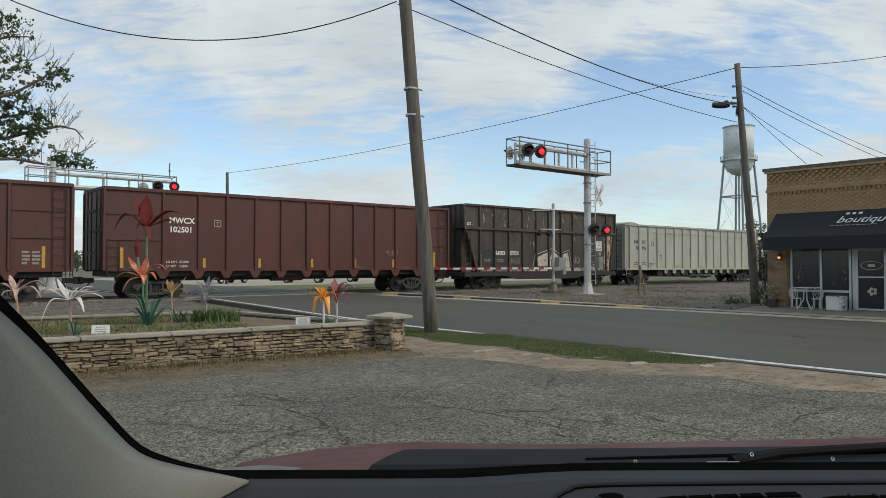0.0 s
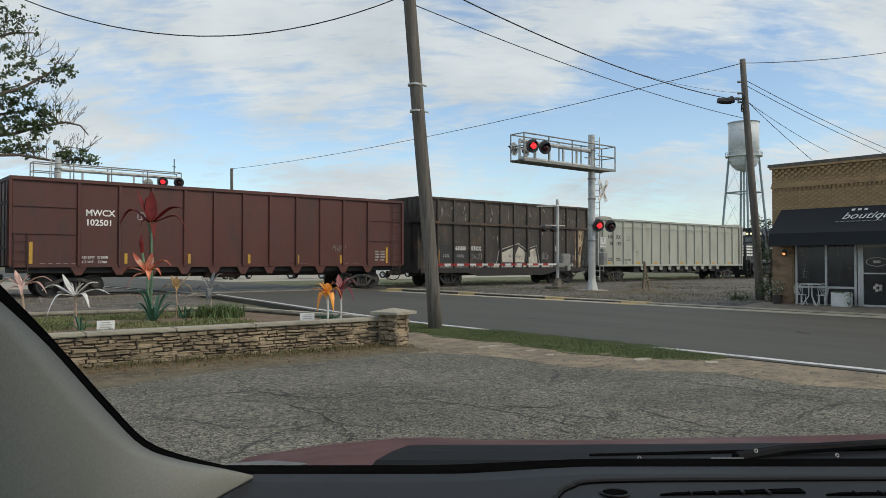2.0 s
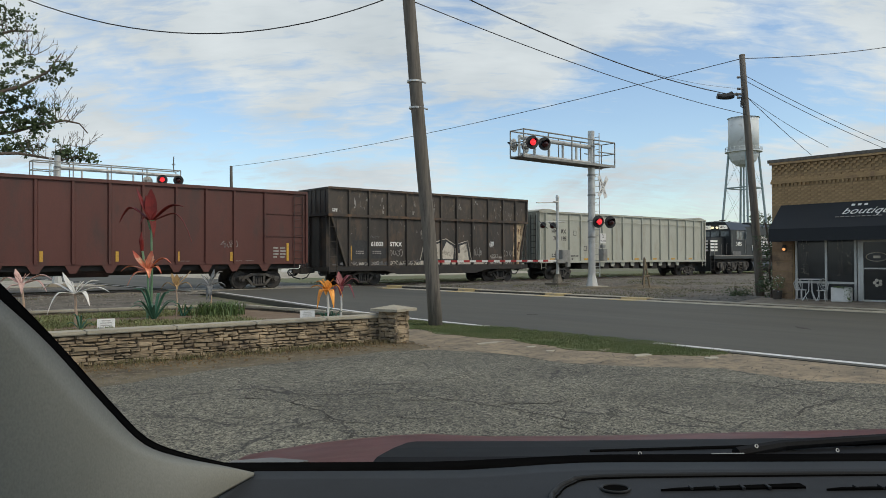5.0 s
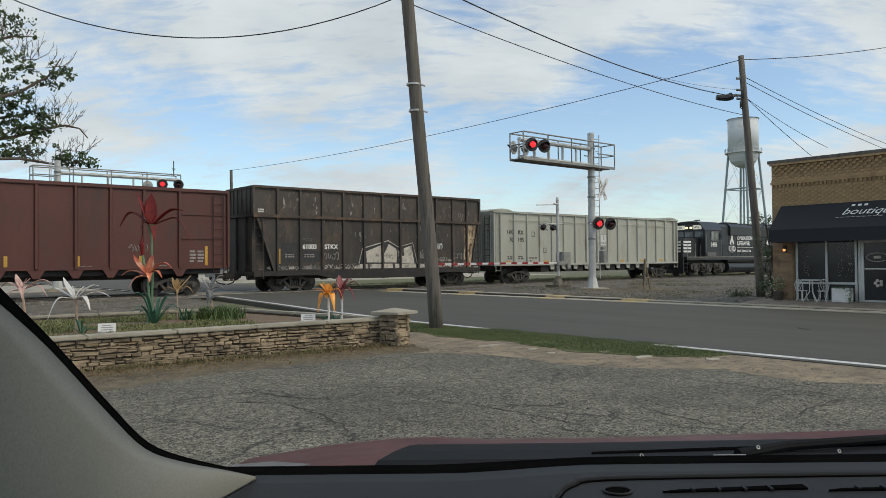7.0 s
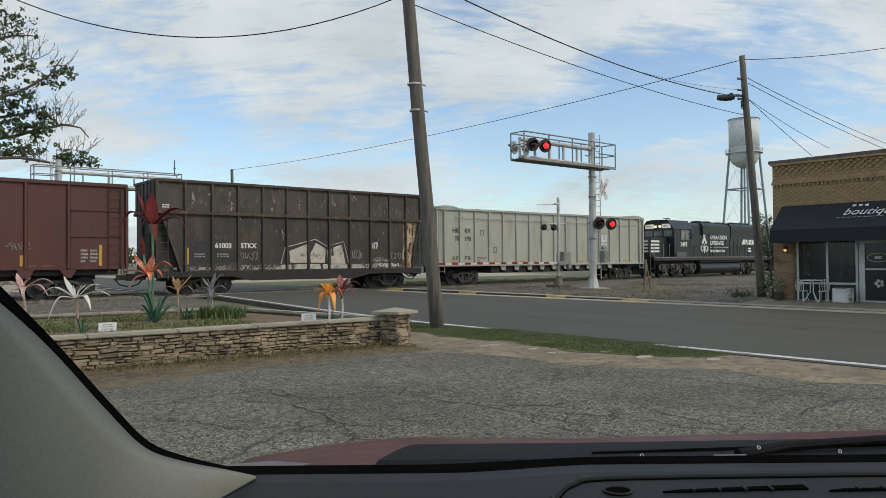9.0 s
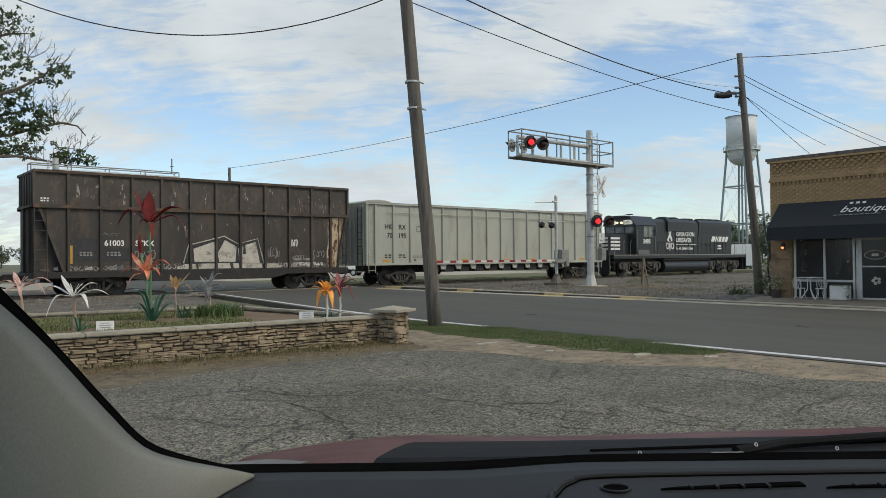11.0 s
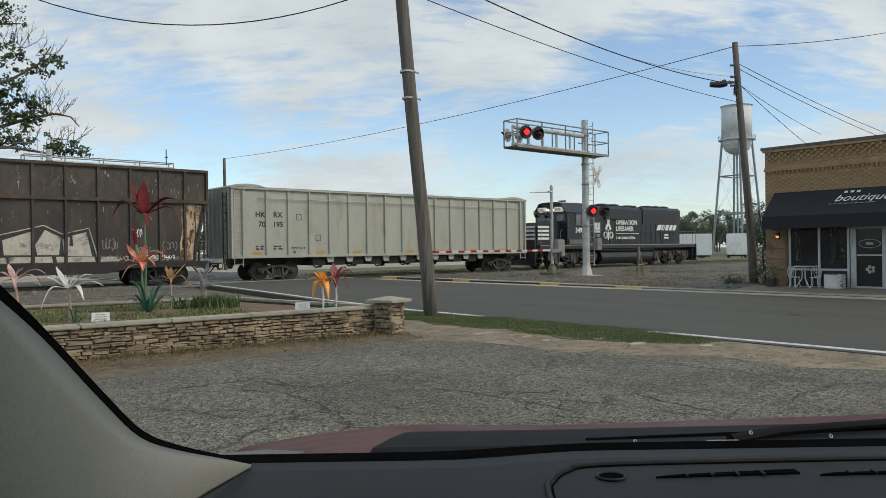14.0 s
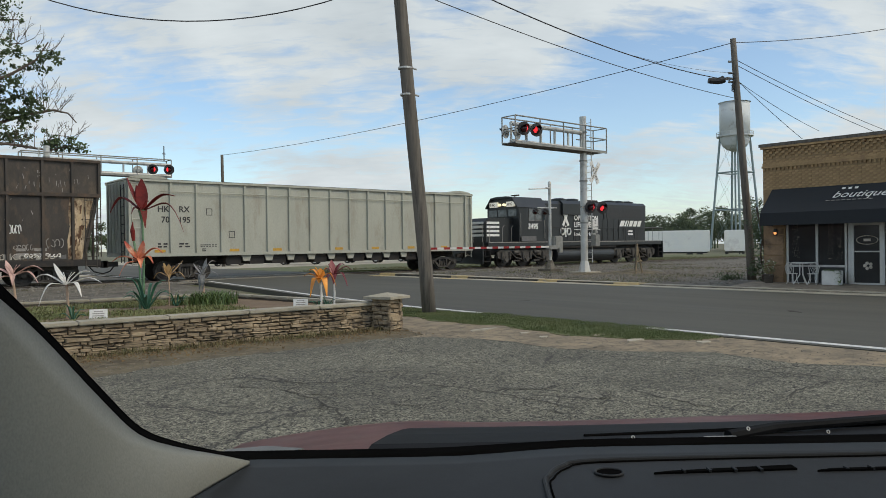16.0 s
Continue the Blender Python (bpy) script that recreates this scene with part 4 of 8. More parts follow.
rod(bm, (16.8, 46.58, 7.45), (17.0, 46.58, 7.45), 0.03, seg=6)
part("antenna_post", bm, M["galv_dark"], far_sig)


def gate():
    g = tagged(empty("crossing_gate"), "crossing gate with its striped arm lowered, bell mast and flashers", "crossing gate")
    x, y = 31.45, 27.6
    bm = BM()
    rod(bm, (x, y, 0), (x, y, 4.85), 0.085, seg=14)
    rod(bm, (x, y, 4.85), (x, y, 5.0), 0.11, 0.06, seg=14)
    part("mast", bm, M["galv"], g)
    bm = BM()
    box(bm, x - 0.55, y - 0.5, -0.3, x + 0.55, y + 0.5, 0.12, bev=0.03)
    rod(bm, (x, y, 0.1), (x, y, 0.6), 0.32, 0.13, seg=8)
    part("footing", bm, M["gravel"], g)
    bm = BM()
    box(bm, x + 0.05, y - 0.32, 1.2, x + 0.75, y + 0.25, 1.95, bev=0.05)
    box(bm, x - 0.5, y - 0.4, 1.2, x + 0.2, y - 0.1, 1.42, bev=0.03)
    box(bm, x + 0.35, y - 0.4, 1.0, x + 0.65, y - 0.2, 1.3, bev=0.03)
    part("mechanism", bm, M["galv_mid"], g)
    arm = part("arm", box(BM(), 22.5, y - 0.35, 1.3, x - 0.2, y - 0.31, 1.4), M["cast"], g, "white gate arm with red bands")
    xx = 22.5
    while xx < x - 0.8:
        bm = BM()
        box(bm, xx, y - 0.356, 1.296, xx + 0.4, y - 0.304, 1.404)
        part("red_band", bm, M["redtape"], arm)
        xx += 0.82
    bm = BM()
    rod(bm, (x - 1.75, y - 0.05, 4.5), (x, y - 0.05, 4.6), 0.03, seg=8)
    rod(bm, (x - 0.35, y - 0.05, 4.62), (x, y - 0.05, 4.6), 0.05, seg=8)
    part("bracket", bm, M["galv"], g)
    bm = BM()
    rod(bm, (x - 1.0, y, 3.5), (x + 0.6, y, 3.52), 0.03, seg=8)
    part("lamp_crossarm", bm, M["galv"], g)
    lamp_unit(g, (x - 0.95, y + 0.2, 3.32), (-0.35, 0.5, -0.7), None)
    lamp_unit(g, (x - 0.15, y + 0.2, 3.32), (-0.25, 0.5, -0.7), None)
gate()

# ---- wooden trestle by the tracks ----
tr = tagged(empty("wooden_trestle"), "weathered wooden A-shaped track marker standing on gravel", "trestle")
for x0, dx in ((30.2, 0.1), (30.75, 0.0)):
    bm = BM()
    tube(bm, [(x0, 21.1, -0.05), (30.45 + dx * 0.4, 21.2, 1.45)], 0.045, 6)
    part("leg", bm, M["tan"], tr)
bm = BM()
tube(bm, [(31.0, 21.7, -0.05), (30.5, 21.25, 1.5)], 0.045, 6)
part("leg", bm, M["pole"], tr)
bm = BM()
tube(bm, [(30.25, 21.1, 0.6), (30.7, 21.1, 0.62)], 0.035, 6)
part("rail", bm, M["tan"], tr)

# ---- shop ----
FX, FY0, FY1 = 24.2, -6.0, 11.85


def shop():
    b = tagged(empty("brick_shop_building"), "single-storey tan brick shop with corbelled parapet and black awning", "building")
    def wall(x0, y0, z0, x1, y1, z1, name="wall", mat="brick_joint"):
        return part(name, box(BM(), x0, y0, z0, x1, y1, z1), M[mat], b)
    wall(FX, FY0, 2.85, FX + 0.35, FY1, 4.55)
    wall(FX, 11.15, -0.1, FX + 0.35, FY1, 2.85)
    wall(FX + 0.36, FY1 - 0.3, -0.1, FX + 22, FY1, 4.4, "side_wall", "brick")
    wall(FX + 0.36, FY0, -0.1, FX + 22, FY0 + 0.3, 4.4, "side_wall", "brick")
    wall(FX + 22, FY0, -0.1, FX + 22.3, FY1, 4.2, "rear_wall", "brick")
    wall(FX + 0.36, FY0 + 0.3, 4.0, FX + 22, FY1 - 0.3, 4.15, "roof", "black")
    wall(FX - 0.1, FY0, 4.62, FX + 0.42, FY1 + 0.1, 4.72, "coping", "pole")
    # corbel bands
    for z, p in ((4.55, 0.09), (4.0, 0.02), (3.92, 0.05)):
        wall(FX - p, FY0, z, FX, FY1 + p * 0.5, z + 0.07, "string_course", "brick")
    n = 0
    y = FY1 - 0.02
    while y > 6.0:
        for r in range(4):
            o = 0.105 if r % 2 else 0.0
            part("corbel", box(BM(), FX - 0.022 - 0.012 * r, y - o - 0.1, 4.22 + 0.08 * r, FX, y - o, 4.288 + 0.08 * r), M["brick"], b)
        y -= 0.21
    y = FY1 - 0.02
    while y > 6.0:
        bm = BM()
        box(bm, FX - 0.05, y - 0.055, 3.83, FX, y, 3.91)
        part("dentil", bm, M["brick"], b)
        y -= 0.13
    # brickwork, piece by piece on the near stretch of the front
    shared = []
    for w in (0.2, 0.095):
        me_b = BM()
        box(me_b, -0.006, -w / 2, -0.0275, 0.02, w / 2, 0.0275)
        me = bpy.data.meshes.new("brick")
        me_b.to_mesh(me); me_b.free()
        me.materials.append(M["brick"])
        shared.append(me)
    rnd = random.Random(9)
    count, rest = 0, BM()
    def lay(y_hi, y_lo, z_lo, z_hi):
        nonlocal count
        z, row = z_lo, 0
        while z + 0.06 < z_hi:
            y = y_hi - (0.105 if row % 2 else 0.0)
            while y - 0.2 > y_lo:
                if count < 300:
                    ob = new("brick", shared[0])
                    ob.parent = b
                    ob.matrix_basis = pose(FX - rnd.uniform(0.002, 0.008), y - 0.1, z + 0.03)
                    count += 1
                else:
                    box(rest, FX - rnd.uniform(0.006, 0.012), y - 0.2, z + 0.003, FX + 0.02, y, z + 0.057)
                y -= 0.21
            z += 0.066
            row += 1
    for k in range(7):
        bm = BM()
        box(bm, FX - 0.04, 11.17, 0.02 + 0.34 * k, FX, FY1 - 0.01, 0.335 + 0.34 * k, bev=0.012)
        part("pier_block", bm, M["pier"], b)
    lay(FY1 - 0.01, 6.5, 3.2, 3.84)
    lay(FY1 - 0.01, 6.5, 3.99, 4.2)
    tagged(part("brickwork", rest, M["brick"], b), kind="stuff")
    # shop front below the awning
    SX = FX + 0.12
    fr = part("shopfront_frame", BM(), M["alu"], b)
    bm = BM()
    for y in (11.1, 10.17, 9.3, 9.2, 8.25, 7.0):
        box(bm, SX - 0.05, y - 0.035, 0.1, SX + 0.05, y + 0.035, 2.85)
    for y0, y1 in ((10.2, 11.07), (9.33, 10.14), (5.0, 8.2)):
        box(bm, SX - 0.05, y0, 0.66, SX + 0.05, y1, 0.73)
        box(bm, SX - 0.05, y0, 0.1, SX + 0.05, y1, 0.16)
    bm.to_mesh(fr.data); bm.free()
    for y0, y1, z0, z1 in ((10.2, 11.07, 0.73, 2.8), (9.33, 10.14, 0.73, 2.8), (5.0, 8.2, 0.73, 2.8)):
        part("window_pane", box(BM(), SX - 0.01, y0, z0, SX + 0.01, y1, z1), M["shopglass"], b)
    for y0, y1 in ((10.2, 11.07), (9.33, 10.14), (5.0, 8.2)):
        part("stall_riser", box(BM(), SX - 0.02, y0, 0.16, SX + 0.02, y1, 0.66), M["black"], b)
    door = part("door", box(BM(), SX - 0.02, 8.32, 0.14, SX + 0.02, 9.1, 1.98), M["shopglass"], b, "glass shop door in a pale frame")
    bm = BM()
    box(bm, SX - 0.06, 9.07, 0.1, SX + 0.05, 9.16, 2.06); box(bm, SX - 0.06, 8.26, 0.1, SX + 0.05, 8.35, 2.06)
    box(bm, SX - 0.06, 8.35, 1.95, SX + 0.05, 9.07, 2.06); box(bm, SX - 0.06, 8.35, 0.1, SX + 0.05, 9.07, 0.2); box(bm, SX - 0.06, 8.35, 1.13, SX + 0.05, 9.07, 1.17)
    part("door_frame", bm, M["alu"], door)
    # white emblems on the door glass: an oval plaque outline and a rosette
    bm = BM()
    pts = [(SX - 0.03, 8.7 + 0.3 * math.cos(a), 1.5 + 0.13 * math.sin(a)) for a in [i * math.pi / 12 for i in range(25)]]
    tube(bm, pts, 0.012, 5)
    box(bm, SX - 0.035, 8.6, 1.46, SX - 0.025, 8.8, 1.54)
    part("door_emblem", bm, M["tag"], door)
    bm = BM()
    for k in range(5):
        a = k * 2 * math.pi / 5
        rod(bm, (SX - 0.035, 8.68 + 0.09 * math.cos(a), 0.72 + 0.08 * math.sin(a)), (SX - 0.025, 8.68 + 0.09 * math.cos(a), 0.72 + 0.08 * math.sin(a)), 0.05, seg=10)
    part("door_emblem", bm, M["tag"], door)
    # dark room behind the glass: its gloom is put into wall and floor colours
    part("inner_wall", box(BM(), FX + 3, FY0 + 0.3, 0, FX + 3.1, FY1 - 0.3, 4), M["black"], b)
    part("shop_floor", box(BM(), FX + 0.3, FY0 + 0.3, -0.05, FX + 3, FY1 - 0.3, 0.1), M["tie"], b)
    part("threshold", box(BM(), FX - 0.05, 4.0, -0.1, FX + 0.3, 11.15, 0.1), M["concrete"], b)
    # awning: sloped sheet with closed ends and a valance
    bm = BM()
    sec = [(FX - 0.01, 3.2), (FX - 0.88, 2.4), (FX - 0.88, 2.0), (FX - 0.85, 2.0), (FX - 0.84, 2.35), (FX - 0.01, 3.12)]
    def at(p, y):
        return (p[0], y, p[1])
    ye0, ye1 = 2.0, 11.52
    lo = [bm.verts.new(at(p, ye0)) for p in sec]; hi = [bm.verts.new(at(p, ye1)) for p in sec]
    bm.faces.new(lo); bm.faces.new(hi)
    for i in range(len(sec)):
        j = (i + 1) % len(sec)
        bm.faces.new((lo[i], lo[j], hi[j], hi[i]))
    tri = [(FX - 0.01, 3.2), (FX - 0.88, 2.4), (FX - 0.88, 2.0), (FX - 0.01, 2.0)]
    prism(bm, tri, ye1, ye1 + 0.02)
    bmesh.ops.recalc_face_normals(bm, faces=bm.faces[:])
    aw = part("awning", bm, M["awning"], b, "sloped black canvas awning with white script")
    slope = math.degrees(math.atan2(0.8, 0.87))
    # lettering lies on the slope
    def on_slope(y, d):
        return Matrix.Translation((FX - 0.03 - d * math.cos(radians(slope)), y, 3.2 - d * math.sin(radians(slope)) + 0.008)) @ Matrix.Rotation(radians(-90), 4, "Z") @ Matrix.Rotation(radians(slope), 4, "X")
    text("lettering", "boutique", 0.43, M["white"], aw, on_slope(9.5, 0.6), 0.002, "LEFT", 0.35)
    bm = BM()
    for i in range(3):
        box(bm, 0.18 * i, 0, 0, 0.18 * i + 0.1, 0.09, 0.004, on_slope(9.3, 0.22))
    part("initials", bm, M["white"], aw)
    bm = BM()
    for i in range(9):
        box(bm, 0.15 * i, 0, 0, 0.15 * i + 0.11, 0.03, 0.004, on_slope(9.62, 0.74))
    part("small_writing", bm, M["dim"], aw)
    # lit wall lantern and three small lights
    bm = BM()
    box(bm, FX - 0.1, 11.36, 1.68, FX - 0.002, 11.48, 1.9, bev=0.02)
    part("lantern", bm, M["black"], b)
    bm = BM()
    rod(bm, (FX - 0.08, 11.42, 1.74), (FX - 0.115, 11.42, 1.78), 0.045, seg=10)
    part("lantern_bulb", bm, M["bulb"], b, "glowing warm bulb")
    for k in range(3):
        bm = BM()
        rod(bm, (SX - 0.03, 8.88 - 0.14 * k, 2.2), (SX - 0.06, 8.88 - 0.14 * k, 2.2), 0.022, seg=8)
        part("indicator_light", bm, M["bulb_red"], b, "small glowing red light")
    # fairy garlands in the window
    bm = BM()
    r2 = random.Random(4)
    for y in (10.85, 10.8, 9.75, 9.5):
        for k in range(60):
            q = Vector((SX - 0.03, y + r2.uniform(-0.09, 0.09), r2.uniform(0.9, 2.1)))
            rod(bm, q, q + Vector((-0.01, 0, 0)), r2.uniform(0.004, 0.009), seg=5)
    tagged(part("window_garland", bm, M["tag"], b), kind="stuff")
    return b


M["walk"] = material("brown_brick_pavement", (0.28, 0.23, 0.17), (0.19, 0.15, 0.11), 3, 0.9, 0, 0.004, 40, (0.26, 0.22, 0.17), 0.3, 2)
M["bulb"] = material("glowing_bulb", (1, 0.7, 0.35), None, 5, 0.4, emit=(1, 0.36, 0.12), strength=1.1)
M["bulb_red"] = material("glowing_red_light", (1, 0.3, 0.2), None, 5, 0.4, emit=(1, 0.2, 0.12), strength=2)
shop()
bm = BM()
prism(bm, [(22.75, -0.3), (24.2, -0.3), (24.2, 0.15), (22.75, 0.06)], -40, 12.25)
tagged(part("pavement_walk", bm, M["walk"]), "brown-grey pavement sloping up to the shop front", "pavement", kind="structure")
slab("pavement_brick_edge", [(22.72, -40), (22.748, -40), (22.748, 12.3), (22.72, 12.3)], -0.3, 0.035, M["tie"], "dark brown kerb edge of the pavement", "kerb")
# ---- far things ----
def water_tower():
    w = tagged(empty("water_tower"), "pale painted steel water tower on tall braced legs", "water tower")
    C = Vector((171.05, 90.65, 0))
    R, z0, z1 = 3.5, 27.0, 35.2
    bm = BM()
    rod(bm, C + Vector((0, 0, z0)), C + Vector((0, 0, z1)), R, seg=36)
    prof = [(R, 0), (R * 0.96, -1.1), (R * 0.82, -2.2), (R * 0.55, -3.1), (R * 0.2, -3.6), (0.3, -3.7)]
    for (ra, za), (rb, zb) in zip(prof, prof[1:]):
        rod(bm, C + Vector((0, 0, z0 + zb)), C + Vector((0, 0, z0 + za)), rb, ra, seg=36, caps=False)
    part("tank", bm, M["tank"], w, smooth=True)
    bm = BM()
    rod(bm, C + Vector((0, 0, z1)), C + Vector((0, 0, z1 + 0.7)), R + 0.25, 0.4, seg=36)
    part("roof", bm, M["tank"], w)
    bm = BM()
    rod(bm, C + Vector((0, 0, z0 - 0.1)), C + Vector((0, 0, z0 + 0.1)), R + 0.75, seg=36)
    for k in range(24):
        a = 2 * math.pi * k / 24
        p = C + Vector(((R + 0.7) * math.cos(a), (R + 0.7) * math.sin(a), z0))
        rod(bm, p, p + Vector((0, 0, 1.0)), 0.05, seg=5)
    tube(bm, [C + Vector(((R + 0.7) * math.cos(a), (R + 0.7) * math.sin(a), z0 + 1.0)) for a in [2 * math.pi * k / 24 for k in range(25)]], 0.05, 5)
    part("balcony", bm, M["tank"], w)
    legs = []
    for k in range(4):
        a = math.pi / 2 * k + 0.66
        top, foot = C + Vector((R * 0.97 * math.cos(a), R * 0.97 * math.sin(a), z0)), C + Vector((5.9 * math.cos(a), 5.9 * math.sin(a), -0.3))
        legs.append((foot, top))
        bm = BM()
        rod(bm, foot, top, 0.27, seg=10)
        part("leg", bm, M["tower_leg"], w)
    for k in range(4):
        (f0, t0), (f1, t1) = legs[k], legs[(k + 1) % 4]
        for h in (0.35, 0.68):
            part("girt", rod(BM(), f0.lerp(t0, h), f1.lerp(t1, h), 0.17, seg=8), M["tower_leg"], w)
        for a, b in ((0.0, 0.35), (0.35, 0.68), (0.68, 1.0)):
            part("brace_rod", rod(BM(), f0.lerp(t0, a), f1.lerp(t1, b), 0.024, seg=5), M["tower_leg"], w)
            part("brace_rod", rod(BM(), f1.lerp(t1, a), f0.lerp(t0, b), 0.024, seg=5), M["tower_leg"], w)
    bm = BM()
    rod(bm, C + Vector((0, 0, -0.3)), C + Vector((0, 0, z0 - 3.5)), 0.22, seg=12)
    part("riser_pipe", bm, M["tower_leg"], w)
water_tower()


def trailer(x, y, rz, L, label):
    t = tagged(empty("semi_trailer", x, y, -0.1, rz), label, "trailer", "trailers parked beyond the tracks")
    bm = BM()
    box(bm, 0, -1.28, 1.15, L, 1.28, 4.05, bev=0.05)
    part("box_body", bm, M["trailer"], t)
    bm = BM()
    for k in range(int(L / 0.61)):
        box(bm, 0.3 + k * 0.61, -1.292, 1.3, 0.33 + k * 0.61, -1.279, 3.9)
    part("side_rivet_rows", bm, M["trailer"], t)
    part("underframe", box(BM(), 0.5, -1.1, 0.95, L - 0.3, 1.1, 1.14), M["black"], t)
    for wx in (L - 1.3, L - 2.6):
        for s in (-1, 1):
            bm = BM()
            rod(bm, (wx, s * 0.95, 0.52), (wx, s * 1.25, 0.52), 0.52, seg=18)
            wl = part("wheel", bm, M["black"], t)
            bm = BM()
            rod(bm, (wx, s * 1.255, 0.52), (wx, s * 1.28, 0.52), 0.28, seg=14)
            part("hub", bm, M["trailer"], wl)
    for s in (-0.8, 0.8):
        bm = BM()
        rod(bm, (2.4, s, 0.05), (2.4, s, 1.1), 0.07, seg=8)
        part("landing_leg", bm, M["black"], t)
    return t
trailer(86.6, 63.2, -60, 12.0, "long white semi-trailer parked beyond the tracks").location.z = -0.95
trailer(106.0, 56.6, 209, 12.0, "white semi-trailer seen from its rear doors").location.z = -0.95

# ---- beyond the tracks: lawn, pavement and parked cars ----
slab("ground_lawn", ragged([(23.3, 40.5), (90, 40.5), (84, 53), (23.5, 53)], 2.0, 0.3, 9), -0.3, -0.06, M["lawn"], "mown green lawn beyond the tracks", "lawn")
slab("pavement_far", [(-60, 62), (12.8, 62), (12.8, 46.5), (-60, 46.5)], -0.3, -0.04, M["concrete"], "pale gravel parking area beyond the tracks", "pavement")
slab("pavement_far_lot", [(23.5, 53.3), (62, 53.3), (70, 95), (23.5, 95)], -0.3, -0.05, M["concrete"], "pale concrete parking area beyond the lawn", "pavement")


def parked_vehicle(x, y, rz, mat, label):
    v = tagged(empty("parked_sedan", x, y, -0.05, rz), label, "car", "vehicles parked beyond the tracks")
    bm = BM()
    prism(bm, [(-2.2, 0.35), (-2.25, 0.75), (-2.0, 0.92), (-1.2, 0.97), (1.0, 0.95), (2.0, 0.8), (2.25, 0.6), (2.2, 0.35)], -0.88, 0.88)
    bmesh.ops.bevel(bm, geom=bm.edges[:], offset=0.06, segments=2, affect="EDGES")
    part("body", bm, mat, v)
    bm = BM()
    prism(bm, [(-1.5, 0.95), (-1.0, 1.4), (0.2, 1.42), (1.0, 0.95)], -0.76, 0.76)
    part("cabin", bm, M["cabglass"], v)
    bm = BM()
    prism(bm, [(-1.05, 1.39), (0.22, 1.41), (0.2, 1.45), (-1.0, 1.44)], -0.74, 0.74)
    part("roof", bm, mat, v)
    for wx in (-1.35, 1.4):
        for s in (-1, 1):
            bm = BM()
            rod(bm, (wx, s * 0.7, 0.32), (wx, s * 0.9, 0.32), 0.32, seg=18)
            w = part("wheel", bm, M["black"], v)
            part("rim", rod(BM(), (wx, s * 0.905, 0.32), (wx, s * 0.92, 0.32), 0.19, seg=12), M["galv"], w)
parked_vehicle(40, 58.5, -50, M["trailer"], "white sedan parked beyond the lawn")
parked_vehicle(46, 58.0, -55, M["galv_mid"], "silver sedan parked beyond the lawn")
parked_vehicle(33.5, 59, -40, M["trailer"], "white sedan parked on pale concrete")
parked_vehicle(27.5, 62, 20, M["galv_mid"], "grey sedan parked on pale concrete")

# ---- trees ----
M["bark"] = material("grey_brown_bark", (0.13, 0.1, 0.08), (0.08, 0.063, 0.05), 3, 0.95, 0, 0.02, 20, None, 0, 1, (3, 3, 0.4))
M["leaf"] = material("tree_leaves", (0.035, 0.062, 0.018), (0.055, 0.085, 0.028), 0.6, 0.65)
M["leaf_far"] = material("distant_tree_leaves", (0.05, 0.075, 0.035), (0.075, 0.1, 0.05), 0.25, 0.8)


def leaf_cloud(bm, c, r, n, size, rnd, squash=0.8, broad=0.45):
    for _ in range(n):
        while True:
            v = Vector((rnd.uniform(-1, 1), rnd.uniform(-1, 1), rnd.uniform(-1, 1)))
            if v.length < 1:
                break
        v = c + Vector((v.x * r, v.y * r, v.z * r * squash))
        s = size * rnd.uniform(0.6, 1.3)
        a = Vector((rnd.gauss(0, 1), rnd.gauss(0, 1), rnd.gauss(0, 1))).normalized()
        b = a.orthogonal().normalized()
        bm.faces.new([bm.verts.new(p) for p in (v - a * s, v + b * s * broad, v + a * s, v - b * s * broad)])


